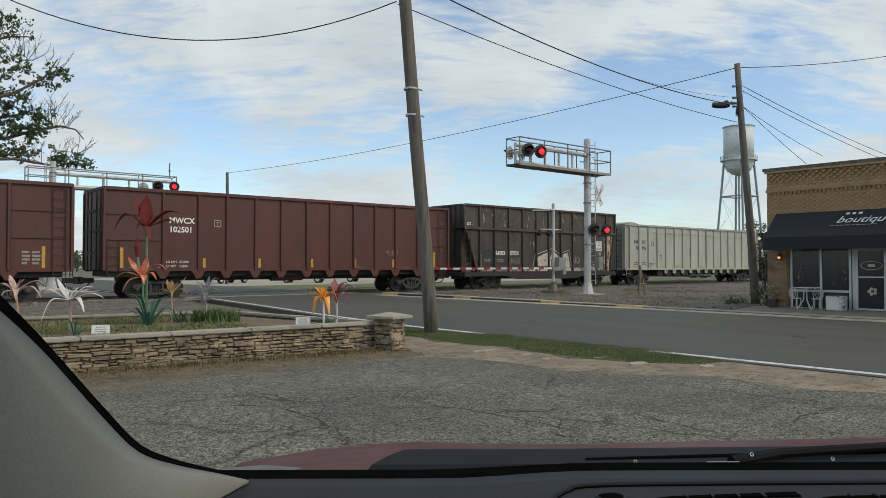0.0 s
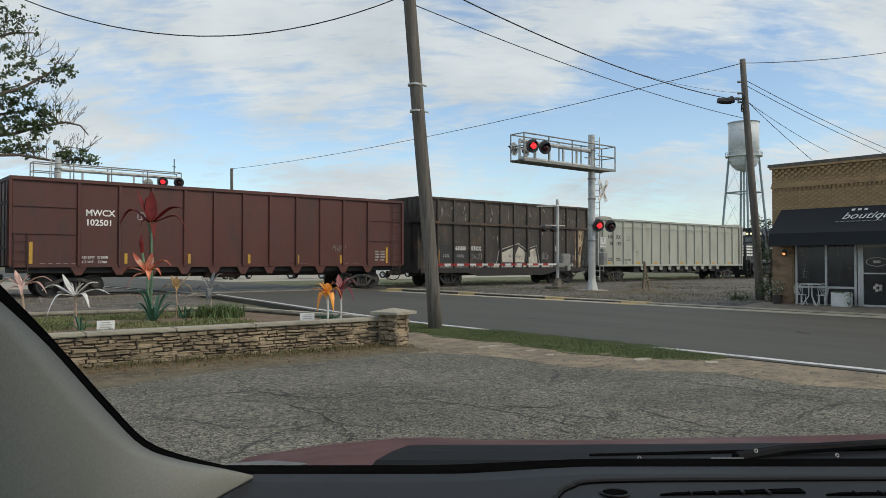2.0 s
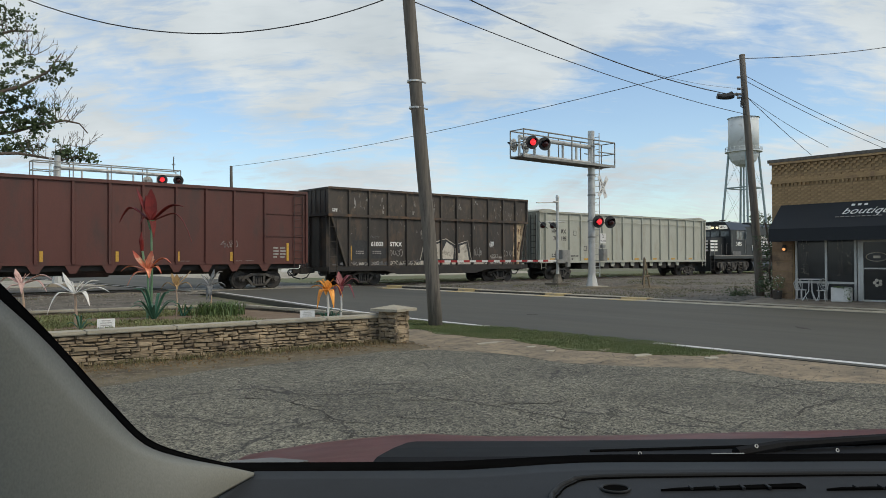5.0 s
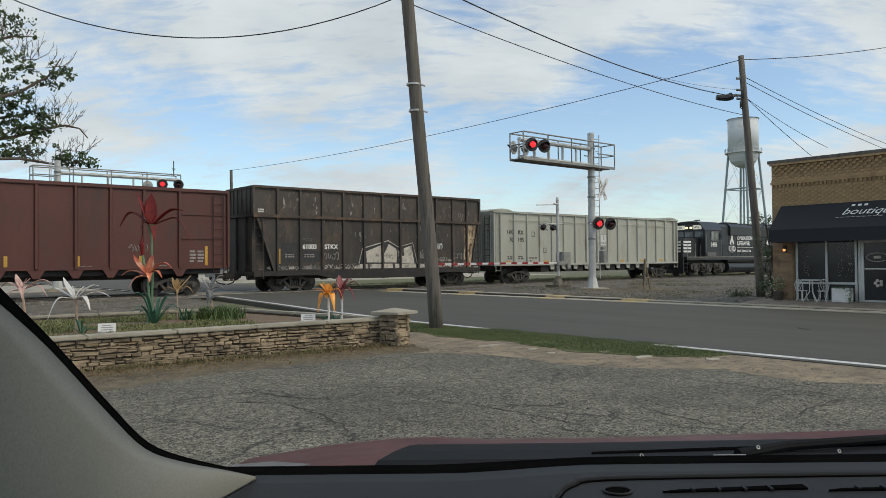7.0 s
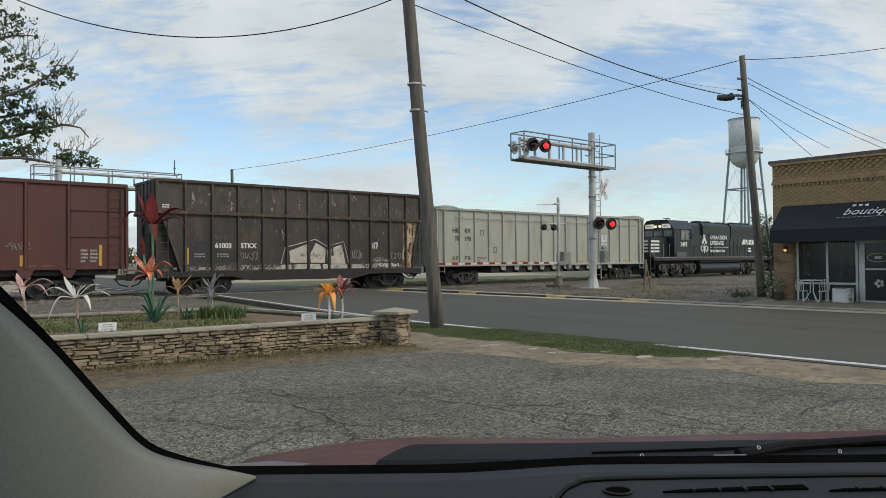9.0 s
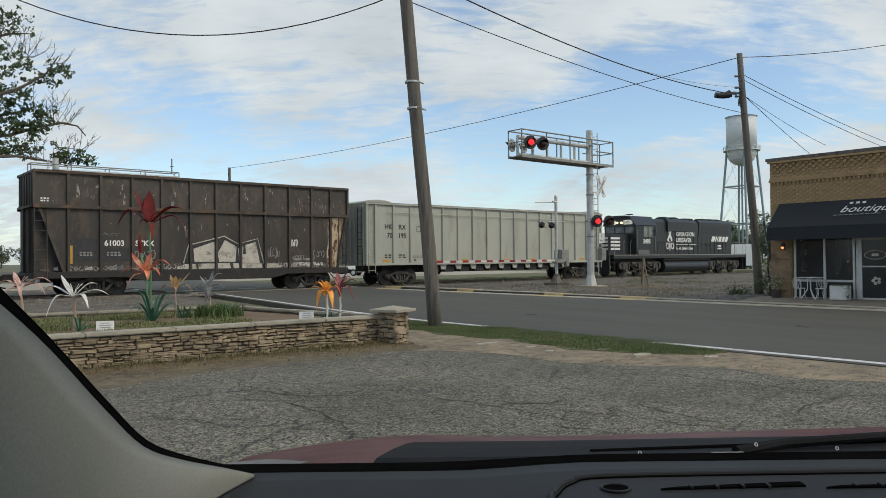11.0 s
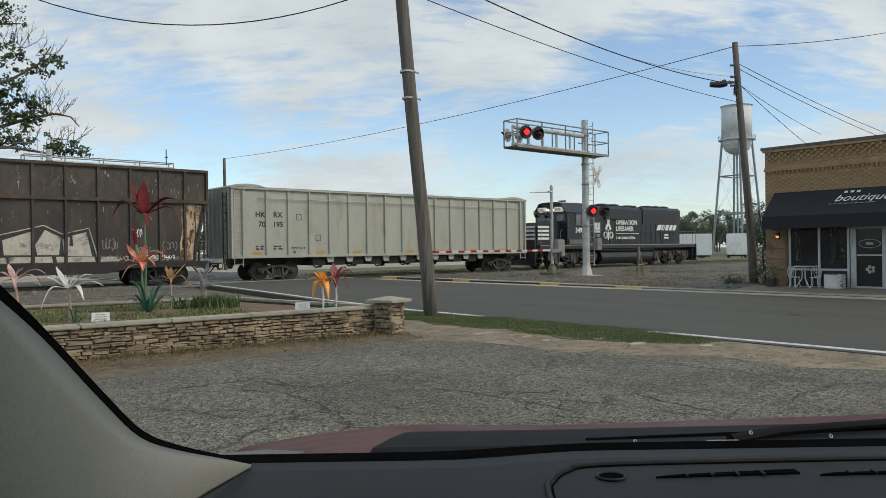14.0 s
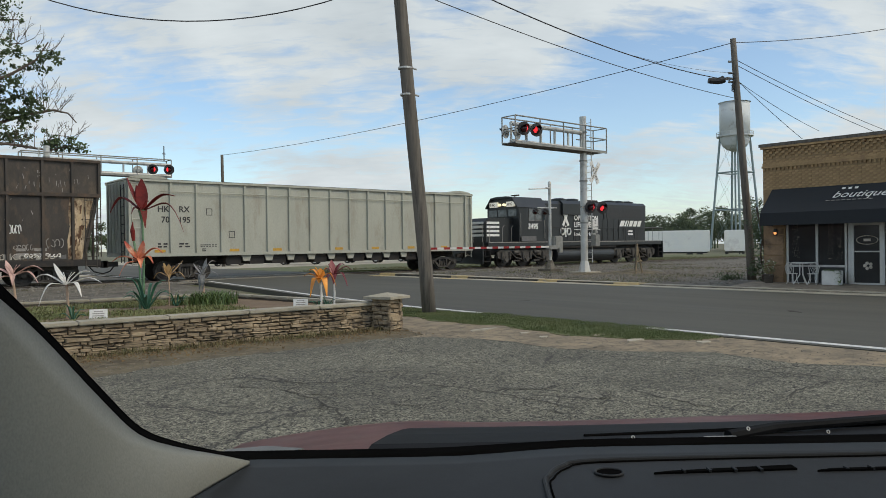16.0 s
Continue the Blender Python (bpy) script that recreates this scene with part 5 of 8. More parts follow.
def limb_tree():
    """A tall tree beside the far road: long limbs reach out towards +x, leafy clumps and bare upright twigs along them."""
    rnd = random.Random(12)
    t = tagged(empty("deciduous_tree"), "tall spreading tree with leafy clumps and bare upright twigs", "tree")
    bm = BM()
    Y = 61.0
    trunk = [Vector((4.6, Y, -0.3)), Vector((4.8, Y + 0.2, 4.0)), Vector((5.0, Y, 8.0)), Vector((5.4, Y - 0.3, 13.0)), Vector((5.9, Y, 18.0)), Vector((6.4, Y, 23.0))]
    tube(bm, trunk, 0.5, 12, 0.1)
    limbs = [
        [(5.0, 0.0, 7.0), (8.0, -0.6, 8.9), (10.4, -1.0, 9.1), (13.1, -1.2, 8.8), (14.6, -1.4, 9.3)],
        [(5.0, 0.0, 8.5), (7.6, 0.8, 10.2), (10.4, 1.0, 10.9), (12.2, 1.2, 11.7), (13.9, 1.3, 12.2), (15.0, 1.4, 12.1), (15.6, 1.4, 11.4)],
        [(5.3, -0.2, 11.5), (8.2, -0.8, 12.9), (10.5, -1.2, 13.9), (12.2, -1.5, 15.2), (13.0, -1.6, 16.6)],
        [(5.6, 0.0, 15.0), (8.2, 0.6, 17.2), (10.2, 0.9, 18.3), (11.6, 1.0, 18.6)],
        [(5.2, 0.0, 10.5), (8.5, 1.8, 12.0), (11.0, 2.2, 12.8), (12.2, 2.4, 13.4)],
        [(5.8, 0.0, 17.0), (7.4, -0.8, 20.0), (9.5, -1.4, 22.5)],
        [(5.2, 0.0, 10.0), (2.0, 1.0, 13.0), (-1.0, 1.5, 15.5)], [(5.4, 0.0, 13.0), (2.5, -1.0, 17.0), (0.5, -1.4, 20.5)], [(5.0, 0.0, 9.0), (3.6, -3.0, 12.0), (2.6, -5.0, 14.5)], [(5.1, 0.0, 9.5), (4.8, 3.2, 13.0), (4.4, 5.5, 16.5)]]
    for k, l in enumerate(limbs):
        tube(bm, [Vector((x, Y + y, z)) for x, y, z in l], 0.17 if k < 6 else 0.2, 7, 0.04)
    def twig_fan(p, n, length, lean):
        """Thin upright shoots with side shoots."""
        for i in range(n):
            q0 = p + Vector((rnd.gauss(0, 0.35), rnd.gauss(0, 0.4), rnd.gauss(0, 0.15)))
            d = Vector((lean + rnd.gauss(0, 0.3), rnd.gauss(0, 0.3), 1.0)).normalized()
            q = q0 + d * length * rnd.uniform(0.55, 1.1)
            bend = Vector((rnd.gauss(0, 0.12), rnd.gauss(0, 0.12), 0))
            tube(bm, [p, q0, q0.lerp(q, 0.5) + bend, q], 0.03, 4, 0.01)
            for j in range(5):
                f = rnd.uniform(0.15, 0.9)
                a = q0.lerp(q, f) + bend * 4 * f * (1 - f)
                e = a + (d + Vector((rnd.choice((-1, 1)) * rnd.uniform(0.3, 0.9), rnd.gauss(0, 0.3), rnd.uniform(-0.1, 0.3)))).normalized() * length * rnd.uniform(0.12, 0.3)
                tube(bm, [a, a.lerp(e, 0.5) + Vector((0, 0, 0.04)), e], 0.017, 3, 0.008)
    for x, y, z, n, length, lean in ((11.4, 0, 16.6, 7, 2.2, 0.35), (10.6, 0.5, 16.8, 4, 2.0, 0.1), (13.2, 1.2, 12.3, 8, 3.0, 0.35), (14.4, 1.3, 12.2, 6, 1.9, 0.55), (12.2, 1.2, 12.2, 5, 2.4, 0.1), (14.6, -1.2, 9.9, 6, 1.9, 0.7), (13.4, -1.2, 9.2, 5, 2.2, 0.2),
                                      (12.0, -1.1, 9.0, 5, 1.8, 0.0), (10.9, -1.0, 9.1, 4, 1.8, 0.1), (12.8, -1.6, 16.0, 5, 1.5, 0.6), (9.6, 0.8, 18.0, 5, 1.8, 0.2), (8.4, 0, 20.6, 8, 2.2, 0.2), (1.0, -1.4, 19.6, 8, 2.2, -0.2), (-0.6, 1.5, 15.2, 8, 2.2, -0.4)):
        twig_fan(Vector((x, Y + y, z)), n, length, lean)
    part("trunk", bm, M["bark"], t)
    bm = BM()
    def clumps(x, y, z, w, h, n):
        for i in range(n):
            c = Vector((x + rnd.uniform(-w, w), Y + y + rnd.gauss(0, 0.6), z + rnd.uniform(-h, h) * (1 - 0.3 * rnd.random())))
            leaf_cloud(bm, c, rnd.uniform(0.22, 0.5), rnd.randint(9, 22), 0.13, rnd, 0.75, 0.8)
    for x, y, z, w, h, n in ((11.6, -1.0, 15.2, 1.9, 0.75, 34), (13.1, -1.4, 15.7, 0.8, 0.35, 8), (11.1, 1.0, 12.3, 1.8, 1.2, 46), (10.9, 0.8, 11.3, 1.6, 0.6, 20), (14.3, -1.2, 9.3, 1.2, 0.6, 30), (10.4, -0.6, 13.6, 1.0, 0.6, 14), (12.6, 1.0, 12.4, 0.9, 0.7, 16), (10.6, 0.4, 9.7, 1.2, 0.6, 18), (10.2, 0.2, 16.6, 0.9, 0.8, 14), (12.0, -0.6, 9.9, 1.8, 0.7, 14), (10.3, 0.6, 19.2, 1.5, 1.1, 26),
                             (9.0, 0.2, 14.0, 1.4, 1.6, 34), (8.8, 0.4, 10.6, 1.4, 1.4, 30), (7.5, 0, 18.5, 2.0, 1.8, 40), (8.6, -1, 22.2, 1.6, 1.2, 26), (5.4, 0, 22.5, 2.2, 1.6, 40), (1.5, -0.8, 17.5, 2.4, 2.2, 60), (-0.2, 1.4, 14.6, 2.0, 1.6, 44), (3.2, -3.6, 13.0, 2.0, 1.6, 40), (4.6, 4.0, 15.0, 2.2, 2.0, 50)):
        clumps(x, y, z, w, h, n)
    part("crown", bm, M["leaf"], t)
    t.location.x = 0.3
    return t
limb_tree()


def far_woods(name, x0, y0, x1, y1, n, h, seed):
    """A far belt of trees: many small leaf cards on clumps of uneven height."""
    rnd = random.Random(seed)
    bm = BM()
    for i in range(n):
        f = (i + rnd.uniform(0, 1)) / n
        c = Vector((x0 + (x1 - x0) * f + rnd.uniform(-4, 4), y0 + (y1 - y0) * f + rnd.uniform(-4, 4), 0))
        hh = h * rnd.uniform(0.6, 1.15)
        rod(bm, c - Vector((0, 0, 0.4)), c + Vector((0, 0, hh * 0.6)), 0.25, 0.12, seg=5)
        for k in range(7):
            q = c + Vector((rnd.uniform(-2.6, 2.6), rnd.uniform(-2.6, 2.6), hh * rnd.uniform(0.25, 0.85)))
            leaf_cloud(bm, q, rnd.uniform(1.2, 2.2), 70, 0.45, rnd)
    tagged(part(name, bm, M["leaf_far"]), "dense green belt of trees beyond the railway", "woods", kind="stuff")
far_woods("far_woods", 150, 55, 330, 240, 80, 13.5, 5)
far_woods("far_woods", -140, 190, 120, 260, 60, 8, 6)
far_woods("far_woods", 60, 235, 260, 300, 40, 9, 7)

# ---- planter: flowers and plants ----
M["petal_red"] = material("dark_red_painted_metal", (0.19, 0.016, 0.012), (0.085, 0.009, 0.008), 4, 0.55, 0.0, spec=0.25)
M["petal_orange"] = material("orange_painted_metal", (0.6, 0.2, 0.09), (0.42, 0.06, 0.03), 7, 0.4, 0.1, spot=(0.62, 0.42, 0.28), spot_amount=0.25, spot_scale=5)
M["petal_yellow"] = material("yellow_orange_painted_metal", (0.75, 0.3, 0.03), (0.6, 0.2, 0.02), 5, 0.4, 0.1)
M["petal_white"] = material("white_painted_metal", (0.72, 0.7, 0.65), (0.58, 0.56, 0.52), 5, 0.4, 0.1)
M["petal_tan"] = material("faded_peach_painted_metal", (0.5, 0.36, 0.26), (0.4, 0.26, 0.18), 5, 0.45, 0.1)
M["petal_pink"] = material("faded_pink_painted_metal", (0.58, 0.38, 0.33), (0.45, 0.27, 0.23), 5, 0.45, 0.1)
M["petal_ochre"] = material("ochre_painted_metal", (0.4, 0.24, 0.08), (0.28, 0.17, 0.07), 6, 0.45, 0.1)
M["petal_maroon"] = material("maroon_painted_metal", (0.2, 0.03, 0.035), (0.12, 0.02, 0.025), 5, 0.4, 0.1)
M["petal_dark"] = material("dark_grey_painted_metal", (0.06, 0.06, 0.058), (0.3, 0.29, 0.27), 7, 0.4, 0.1)
M["stem"] = material("green_painted_metal", (0.16, 0.27, 0.15), (0.1, 0.2, 0.11), 4, 0.45, 0.1)
M["litter"] = material("dead_brown_leaves", (0.2, 0.13, 0.06), (0.09, 0.06, 0.03), 9, 0.9)
M["vgrass"] = material("verge_grass_blades", (0.075, 0.11, 0.032), (0.13, 0.145, 0.058), 1.1, 0.75)
M["weed"] = material("dry_weed_stalks", (0.2, 0.15, 0.08), (0.12, 0.12, 0.045), 2, 0.8)
M["agave"] = material("blue_green_blade", (0.04, 0.14, 0.085), (0.025, 0.09, 0.055), 3, 0.5)


def petal(c, a, length, width, rise, droop, thick=0.006):
    """One curved metal petal from c, in the direction a (radians), arching up and then over."""
    bm = BM()
    d = Vector((math.cos(a), math.sin(a), 0))
    s = Vector((-d.y, d.x, 0))
    n = 9
    rows = []
    for i in range(n + 1):
        f = i / n
        z = rise * (math.sin(min(f * 1.25, 1) * math.pi / 2) if droop else f) - droop * max(0, f - 0.45) ** 2 * 3.3
        w = width * (math.sin(math.pi * min(0.98, 0.1 + f * 0.9)) ** 0.8)
        p = c + d * length * (f ** 0.9) + Vector((0, 0, z))
        rows.append([bm.verts.new(p - s * w / 2), bm.verts.new(p - Vector((0, 0, 0.16 * w))), bm.verts.new(p + s * w / 2)])
    for r, q in zip(rows, rows[1:]):
        for k in (0, 1):
            bm.faces.new((r[k], r[k + 1], q[k + 1], q[k]))
    bmesh.ops.recalc_face_normals(bm, faces=bm.faces[:])
    bmesh.ops.solidify(bm, geom=bm.faces[:], thickness=thick)
    return bm


def metal_flower(name, x, y, stem_h, mat, n, length, width, rise, droop, a0, label, z0=0.38, stem_r=0.025, lean=(0, 0), stamens=True, stem_mat="stem"):
    f = tagged(empty(name), label, "flower sculpture", "metal flowers in the planter")
    bm = BM()
    base, top = Vector((x, y, z0 - 0.05)), Vector((x + lean[0], y + lean[1], stem_h))
    tube(bm, [base, base.lerp(top, 0.5) + Vector((0.02, 0, 0)), top], stem_r, 8, stem_r * 0.75)
    part("stem", bm, M[stem_mat], f)
    for k, one in enumerate(n if isinstance(n, list) else ()):
        part("petal", petal(top, *one), M[mat], f)
    for k in range(0 if isinstance(n, list) else n):
        a = a0 + 2 * math.pi * k / n
        up = rise[k % len(rise)]
        part("petal", petal(top, a, length * (0.75 if up > 0.3 else 1.0), width, up, droop[k % len(droop)]), M[mat], f)
    if stamens:
        for k in range(4):
            bm = BM()
            a = k * 1.7
            tube(bm, [top, top + Vector((0.05 * math.cos(a), 0.05 * math.sin(a), 0.12)), top + Vector((0.13 * math.cos(a), 0.13 * math.sin(a), 0.2))], 0.006, 5)
            part("stamen", bm, M[mat], f)
    return f


def clump(bm, x, y, z, n, h, w, spread, rnd):
    """Grass-like blades."""
    for _ in range(n):
        a = rnd.uniform(0, 6.283)
        p = Vector((x + rnd.gauss(0, spread), y + rnd.gauss(0, spread), z))
        hh = h * rnd.uniform(0.5, 1.1)
        d = Vector((math.cos(a), math.sin(a), 0)) * hh * rnd.uniform(0.2, 1.1)
        s = Vector((-math.sin(a), math.cos(a), 0)) * w
        q = p + d * 0.4 + Vector((0, 0, hh * 0.75))
        t = p + d + Vector((0, 0, hh))
        v = [bm.verts.new(c) for c in (p - s, p + s, q + s * 0.7, q - s * 0.7, t)]
        bm.faces.new((v[0], v[1], v[2], v[3]))
        bm.faces.new((v[3], v[2], v[4]))
def bloom(*petals):
    """Petals as (turn from the flower's right, length, width, rise, droop); right is the way along the front wall."""
    return [(radians(a - 40), l, w, r, d) for a, l, w, r, d in petals]


metal_flower("metal_flower", 4.76, 14.3, 2.22, "petal_red", bloom((180, 0.6, 0.17, 0.32, 0.34), (172, 0.3, 0.15, 0.64, 0.0), (112, 0.1, 0.22, 0.62, 0.0), (140, 0.2, 0.15, 0.5, 0.0), (0, 0.62, 0.2, 0.34, 0.06), (12, 0.74, 0.13, 0.2, 0.6), (-50, 0.16, 0.14, 0.02, 0.34), (-140, 0.2, 0.15, 0.1, 0.16)), 0.66, 0.17, (0,), (0,), 0, "tall dark red metal lily on a green stem", stem_r=0.026)
metal_flower("metal_flower", 4.63, 14.1, 1.3, "petal_orange", bloom((2, 0.44, 0.13, 0.26, 0.14), (178, 0.5, 0.1, 0.1, 0.12), (-150, 0.34, 0.14, -0.04, 0.24), (160, 0.34, 0.17, 0.36, 0.0), (70, 0.12, 0.17, 0.36, 0.0), (-60, 0.2, 0.14, 0.06, 0.2), (-15, 0.3, 0.12, 0.1, 0.16)), 0.5, 0.11, (0,), (0,), 0.1, "orange-red metal lily with cream petal edges on a green stem")
metal_flower("metal_flower", 3.1, 12.9, 0.95, "petal_white", bloom((178, 0.54, 0.08, 0.2, 0.12), (165, 0.24, 0.12, 0.34, 0.0), (25, 0.34, 0.11, 0.22, 0.02), (4, 0.54, 0.085, 0.12, 0.1), (-28, 0.36, 0.09, 0.06, 0.24), (-140, 0.4, 0.1, 0.04, 0.36)), 0.44, 0.075, (0,), (0,), 0.5, "white metal spider lily on a pale stem", stem_mat="petal_tan")
metal_flower("metal_flower", 2.8, 15.2, 1.05, "petal_pink", bloom((178, 0.4, 0.1, 0.16, 0.12), (150, 0.2, 0.12, 0.28, 0.0), (20, 0.5, 0.12, 0.2, 0.12), (0, 0.46, 0.1, 0.1, 0.24), (-60, 0.22, 0.12, 0.06, 0.22), (-140, 0.28, 0.11, 0.0, 0.24)), 0.4, 0.075, (0,), (0,), 0.9, "faded pink metal lily on a bent stem", stem_mat="petal_tan", lean=(-0.04, 0.0))
metal_flower("metal_flower", 5.24, 14.3, 0.97, "petal_ochre", bloom((175, 0.3, 0.07, 0.1, 0.14), (155, 0.12, 0.1, 0.26, 0.0), (35, 0.28, 0.08, 0.3, 0.0), (2, 0.32, 0.07, 0.1, 0.16), (-60, 0.1, 0.09, 0.06, 0.12), (100, 0.05, 0.12, 0.24, 0.0)), 0.24, 0.06, (0,), (0,), 0.2, "small ochre metal lily on a thin pale stem", stem_r=0.015, stem_mat="petal_tan")
metal_flower("metal_flower", 6.16, 14.9, 0.95, "petal_dark", bloom((170, 0.2, 0.09, 0.24, 0.0), (178, 0.3, 0.08, 0.06, 0.12), (60, 0.12, 0.11, 0.34, 0.0), (20, 0.26, 0.1, 0.3, 0.02), (-5, 0.34, 0.08, 0.08, 0.1), (-70, 0.14, 0.12, 0.02, 0.36), (-110, 0.1, 0.12, 0.0, 0.3)), 0.24, 0.075, (0,), (0,), 0.4, "dark grey metal lily with whitish edges on a bent stem", stem_r=0.03, stem_mat="petal_tan")
metal_flower("metal_flower", 7.02, 11.66, 0.93, "petal_yellow", bloom((178, 0.3, 0.09, 0.1, 0.06), (165, 0.22, 0.09, 0.18, 0.04), (95, 0.08, 0.17, 0.18, 0.0), (3, 0.28, 0.1, 0.12, 0.26), (-50, 0.22, 0.13, 0.02, 0.34), (-135, 0.22, 0.14, 0.02, 0.34), (-95, 0.12, 0.15, 0.04, 0.12)), 0.28, 0.09, (0,), (0,), 0.3, "yellow-orange metal lily with hanging petals on a pale stem", stem_r=0.026, stem_mat="petal_white")
metal_flower("metal_flower", 7.3, 11.66, 0.98, "petal_maroon", bloom((178, 0.18, 0.1, 0.14, 0.06), (120, 0.1, 0.13, 0.28, 0.0), (40, 0.24, 0.11, 0.22, 0.04), (5, 0.34, 0.1, 0.18, 0.1), (-20, 0.28, 0.1, 0.06, 0.26), (-80, 0.14, 0.14, 0.04, 0.2), (-140, 0.16, 0.12, 0.02, 0.2)), 0.25, 0.075, (0,), (0,), 0.6, "dark maroon metal lily on a pale stem", stem_r=0.022, stem_mat="petal_white")
# bud beside the tall lily
bud = tagged(empty("metal_flower_bud"), "closed green and red metal lily bud on a curved stem", "flower sculpture", "metal flowers in the planter")
bm = BM()
tube(bm, [(4.74, 14.28, 1.2), (4.62, 14.28, 1.5), (4.6, 14.3, 1.68)], 0.022, 6)
part("stem", bm, M["stem"], bud)
bm = BM()
tube(bm, [(4.6, 14.3, 1.66), (4.59, 14.3, 1.76), (4.58, 14.3, 1.86)], 0.03, 8, 0.045)
tube(bm, [(4.58, 14.3, 1.86), (4.58, 14.3, 1.92), (4.59, 14.3, 2.02)], 0.043, 8, 0.006)
part("bud", bm, M["petal_red"], bud)


part("calyx", rod(BM(), (4.76, 14.3, 2.06), (4.76, 14.3, 2.24), 0.03, 0.075, seg=10), M["stem"], bpy.data.objects["metal_flower"])


def agave(x, y, z, n, L, label):
    rnd = random.Random(int(x * 100))
    a = tagged(empty("agave_plant"), label, "plant", "plants in the planter")
    for k in range(n):
        t = 2 * math.pi * k / n + rnd.uniform(-0.2, 0.2)
        up = rnd.uniform(0.45, 1.0)
        part("blade", petal(Vector((x, y, z)), t, L * rnd.uniform(0.7, 1.1) * (1.2 - up * 0.6), L * 0.085, L * up, L * 0.25 * (1 - up), 0.008), M["agave"], a)
agave(4.7, 13.95, 0.36, 14, 0.62, "blue-green spiky agave with long pointed blades")
agave(3.15, 12.75, 0.36, 7, 0.3, "small grey-green spiky plant")
agave(5.35, 14.2, 0.36, 7, 0.32, "small grey-green spiky plant")
agave(6.98, 11.66, 0.36, 7, 0.24, "small grey-green spiky plant")
agave(7.22, 11.75, 0.36, 7, 0.24, "small grey-green spiky plant")
rnd = random.Random(21)
bm = BM()
for k in range(1300):
    x, y = rnd.uniform(2.4, 5.9), rnd.uniform(11.9, 15.8)
    if noise.noise(Vector((x * 0.9, y * 0.9, 3))) > -0.15:
        clump(bm, x, y, 0.39, 9, 0.075, 0.007, 0.1, rnd)
tagged(part("planter_grass", bm, M["grass"]), "weedy green grass growing in the planter bed", "grass", kind="stuff")
bm = BM()
for k in range(60):
    clump(bm, 5.98 + rnd.gauss(0, 0.2), 14.1 + rnd.gauss(0, 0.2), 0.39, 10, 0.27, 0.012, 0.05, rnd)
tagged(part("daylily_clump", bm, M["leafy"]), "dense green clump of strap-leaved daylilies", "plant", "plants in the planter")
bm = BM()
for k in range(4200):
    x, y = rnd.uniform(9.55, 11.4), rnd.uniform(6.1, 14.2)
    e = 9.62 + 0.12 * math.sin(y * 2.1) + 0.08 * math.sin(y * 5.3) + max(0, (y - 12.3)) * -0.1 + max(0, 7.2 - y) * 0.55
    if x > e and x < 10.98 + 0.36 * max(0, min(1, (y - 6.7) / 0.9, (12.2 - y) / 0.5)) + 0.04 * math.sin(y * 9):
        clump(bm, x, y, -0.004, 12, 0.03, 0.0042, 0.08, rnd)
tagged(part("verge_grass", bm, M["vgrass"]), "rough green grass verge between lot and road", "grass", kind="stuff")
bm = BM()
edge = [(9.62 + 0.12 * math.sin(v * 2.1) + 0.08 * math.sin(v * 5.3) + rnd.uniform(-0.05, 0.05) - max(0, v - 12.3) * 0.1 + max(0, 7.2 - v) * 0.55, v) for v in [14.4 - 0.21 * i for i in range(40)]]
prism(bm, edge + [(10.9, 6.05), (10.93, 14.4)], -0.1, -0.004, "z")
tagged(part("ground_verge", bm, M["verge"]), "grassy soil of the narrow verge", "verge", kind="structure")
# fallen leaves and litter along the wall foot
bm = BM()
for k in range(1500):
    f = rnd.uniform(0, 1)
    x, y = 1.6 + 6.4 * f, 11.2 - 0.42 * f - abs(rnd.gauss(0, 0.45))
    if y > 9.5:
        leaf_cloud(bm, Vector((x, y, 0.008)), 0.06, 1, rnd.uniform(0.012, 0.03), rnd, 0.1)
tagged(part("leaf_litter", bm, M["litter"]), "brown fallen leaves scattered along the planter foot", "leaves", kind="stuff")
# weeds and dead stalks along the wall foot
bm = BM()
for k in range(420):
    f = rnd.uniform(0, 1) ** 0.7
    x, y = 1.6 + 6.2 * f, 11.3 - 0.42 * f - abs(rnd.gauss(0, 0.16))
    clump(bm, x, y, -0.02, 3, 0.11, 0.006, 0.05, rnd)
tagged(part("wall_weeds", bm, M["weed"]), "dry brown weeds along the foot of the planter", "weeds", kind="stuff")


def placard(x, y, rz, label):
    p = tagged(empty("placard", x, y, 0.37, rz), label, "sign", "placards in the planter")
    for s in (-0.08, 0.08):
        part("stake", rod(BM(), (s, 0, -0.1), (s, 0, 0.1), 0.005, seg=6), M["galv"], p)
    bm = BM()
    box(bm, -0.13, -0.006, 0.05, 0.13, 0.006, 0.2, pose(0, 0, 0, -15, 0, 0), bev=0.003)
    part("plate", bm, M["cast"], p)
    bm = BM()
    r = random.Random(1)
    for k in range(3):
        w = r.uniform(0.06, 0.09)
        box(bm, -w, -0.009, 0.16 - k * 0.035, w, -0.0055, 0.172 - k * 0.035, pose(0, 0, 0, -15, 0, 0))
    part("writing", bm, M["dim"], p)
placard(3.42, 12.35, -18, "small white placard on stakes at the planter edge")
placard(6.72, 11.85, -30, "small white placard on stakes at the planter edge")

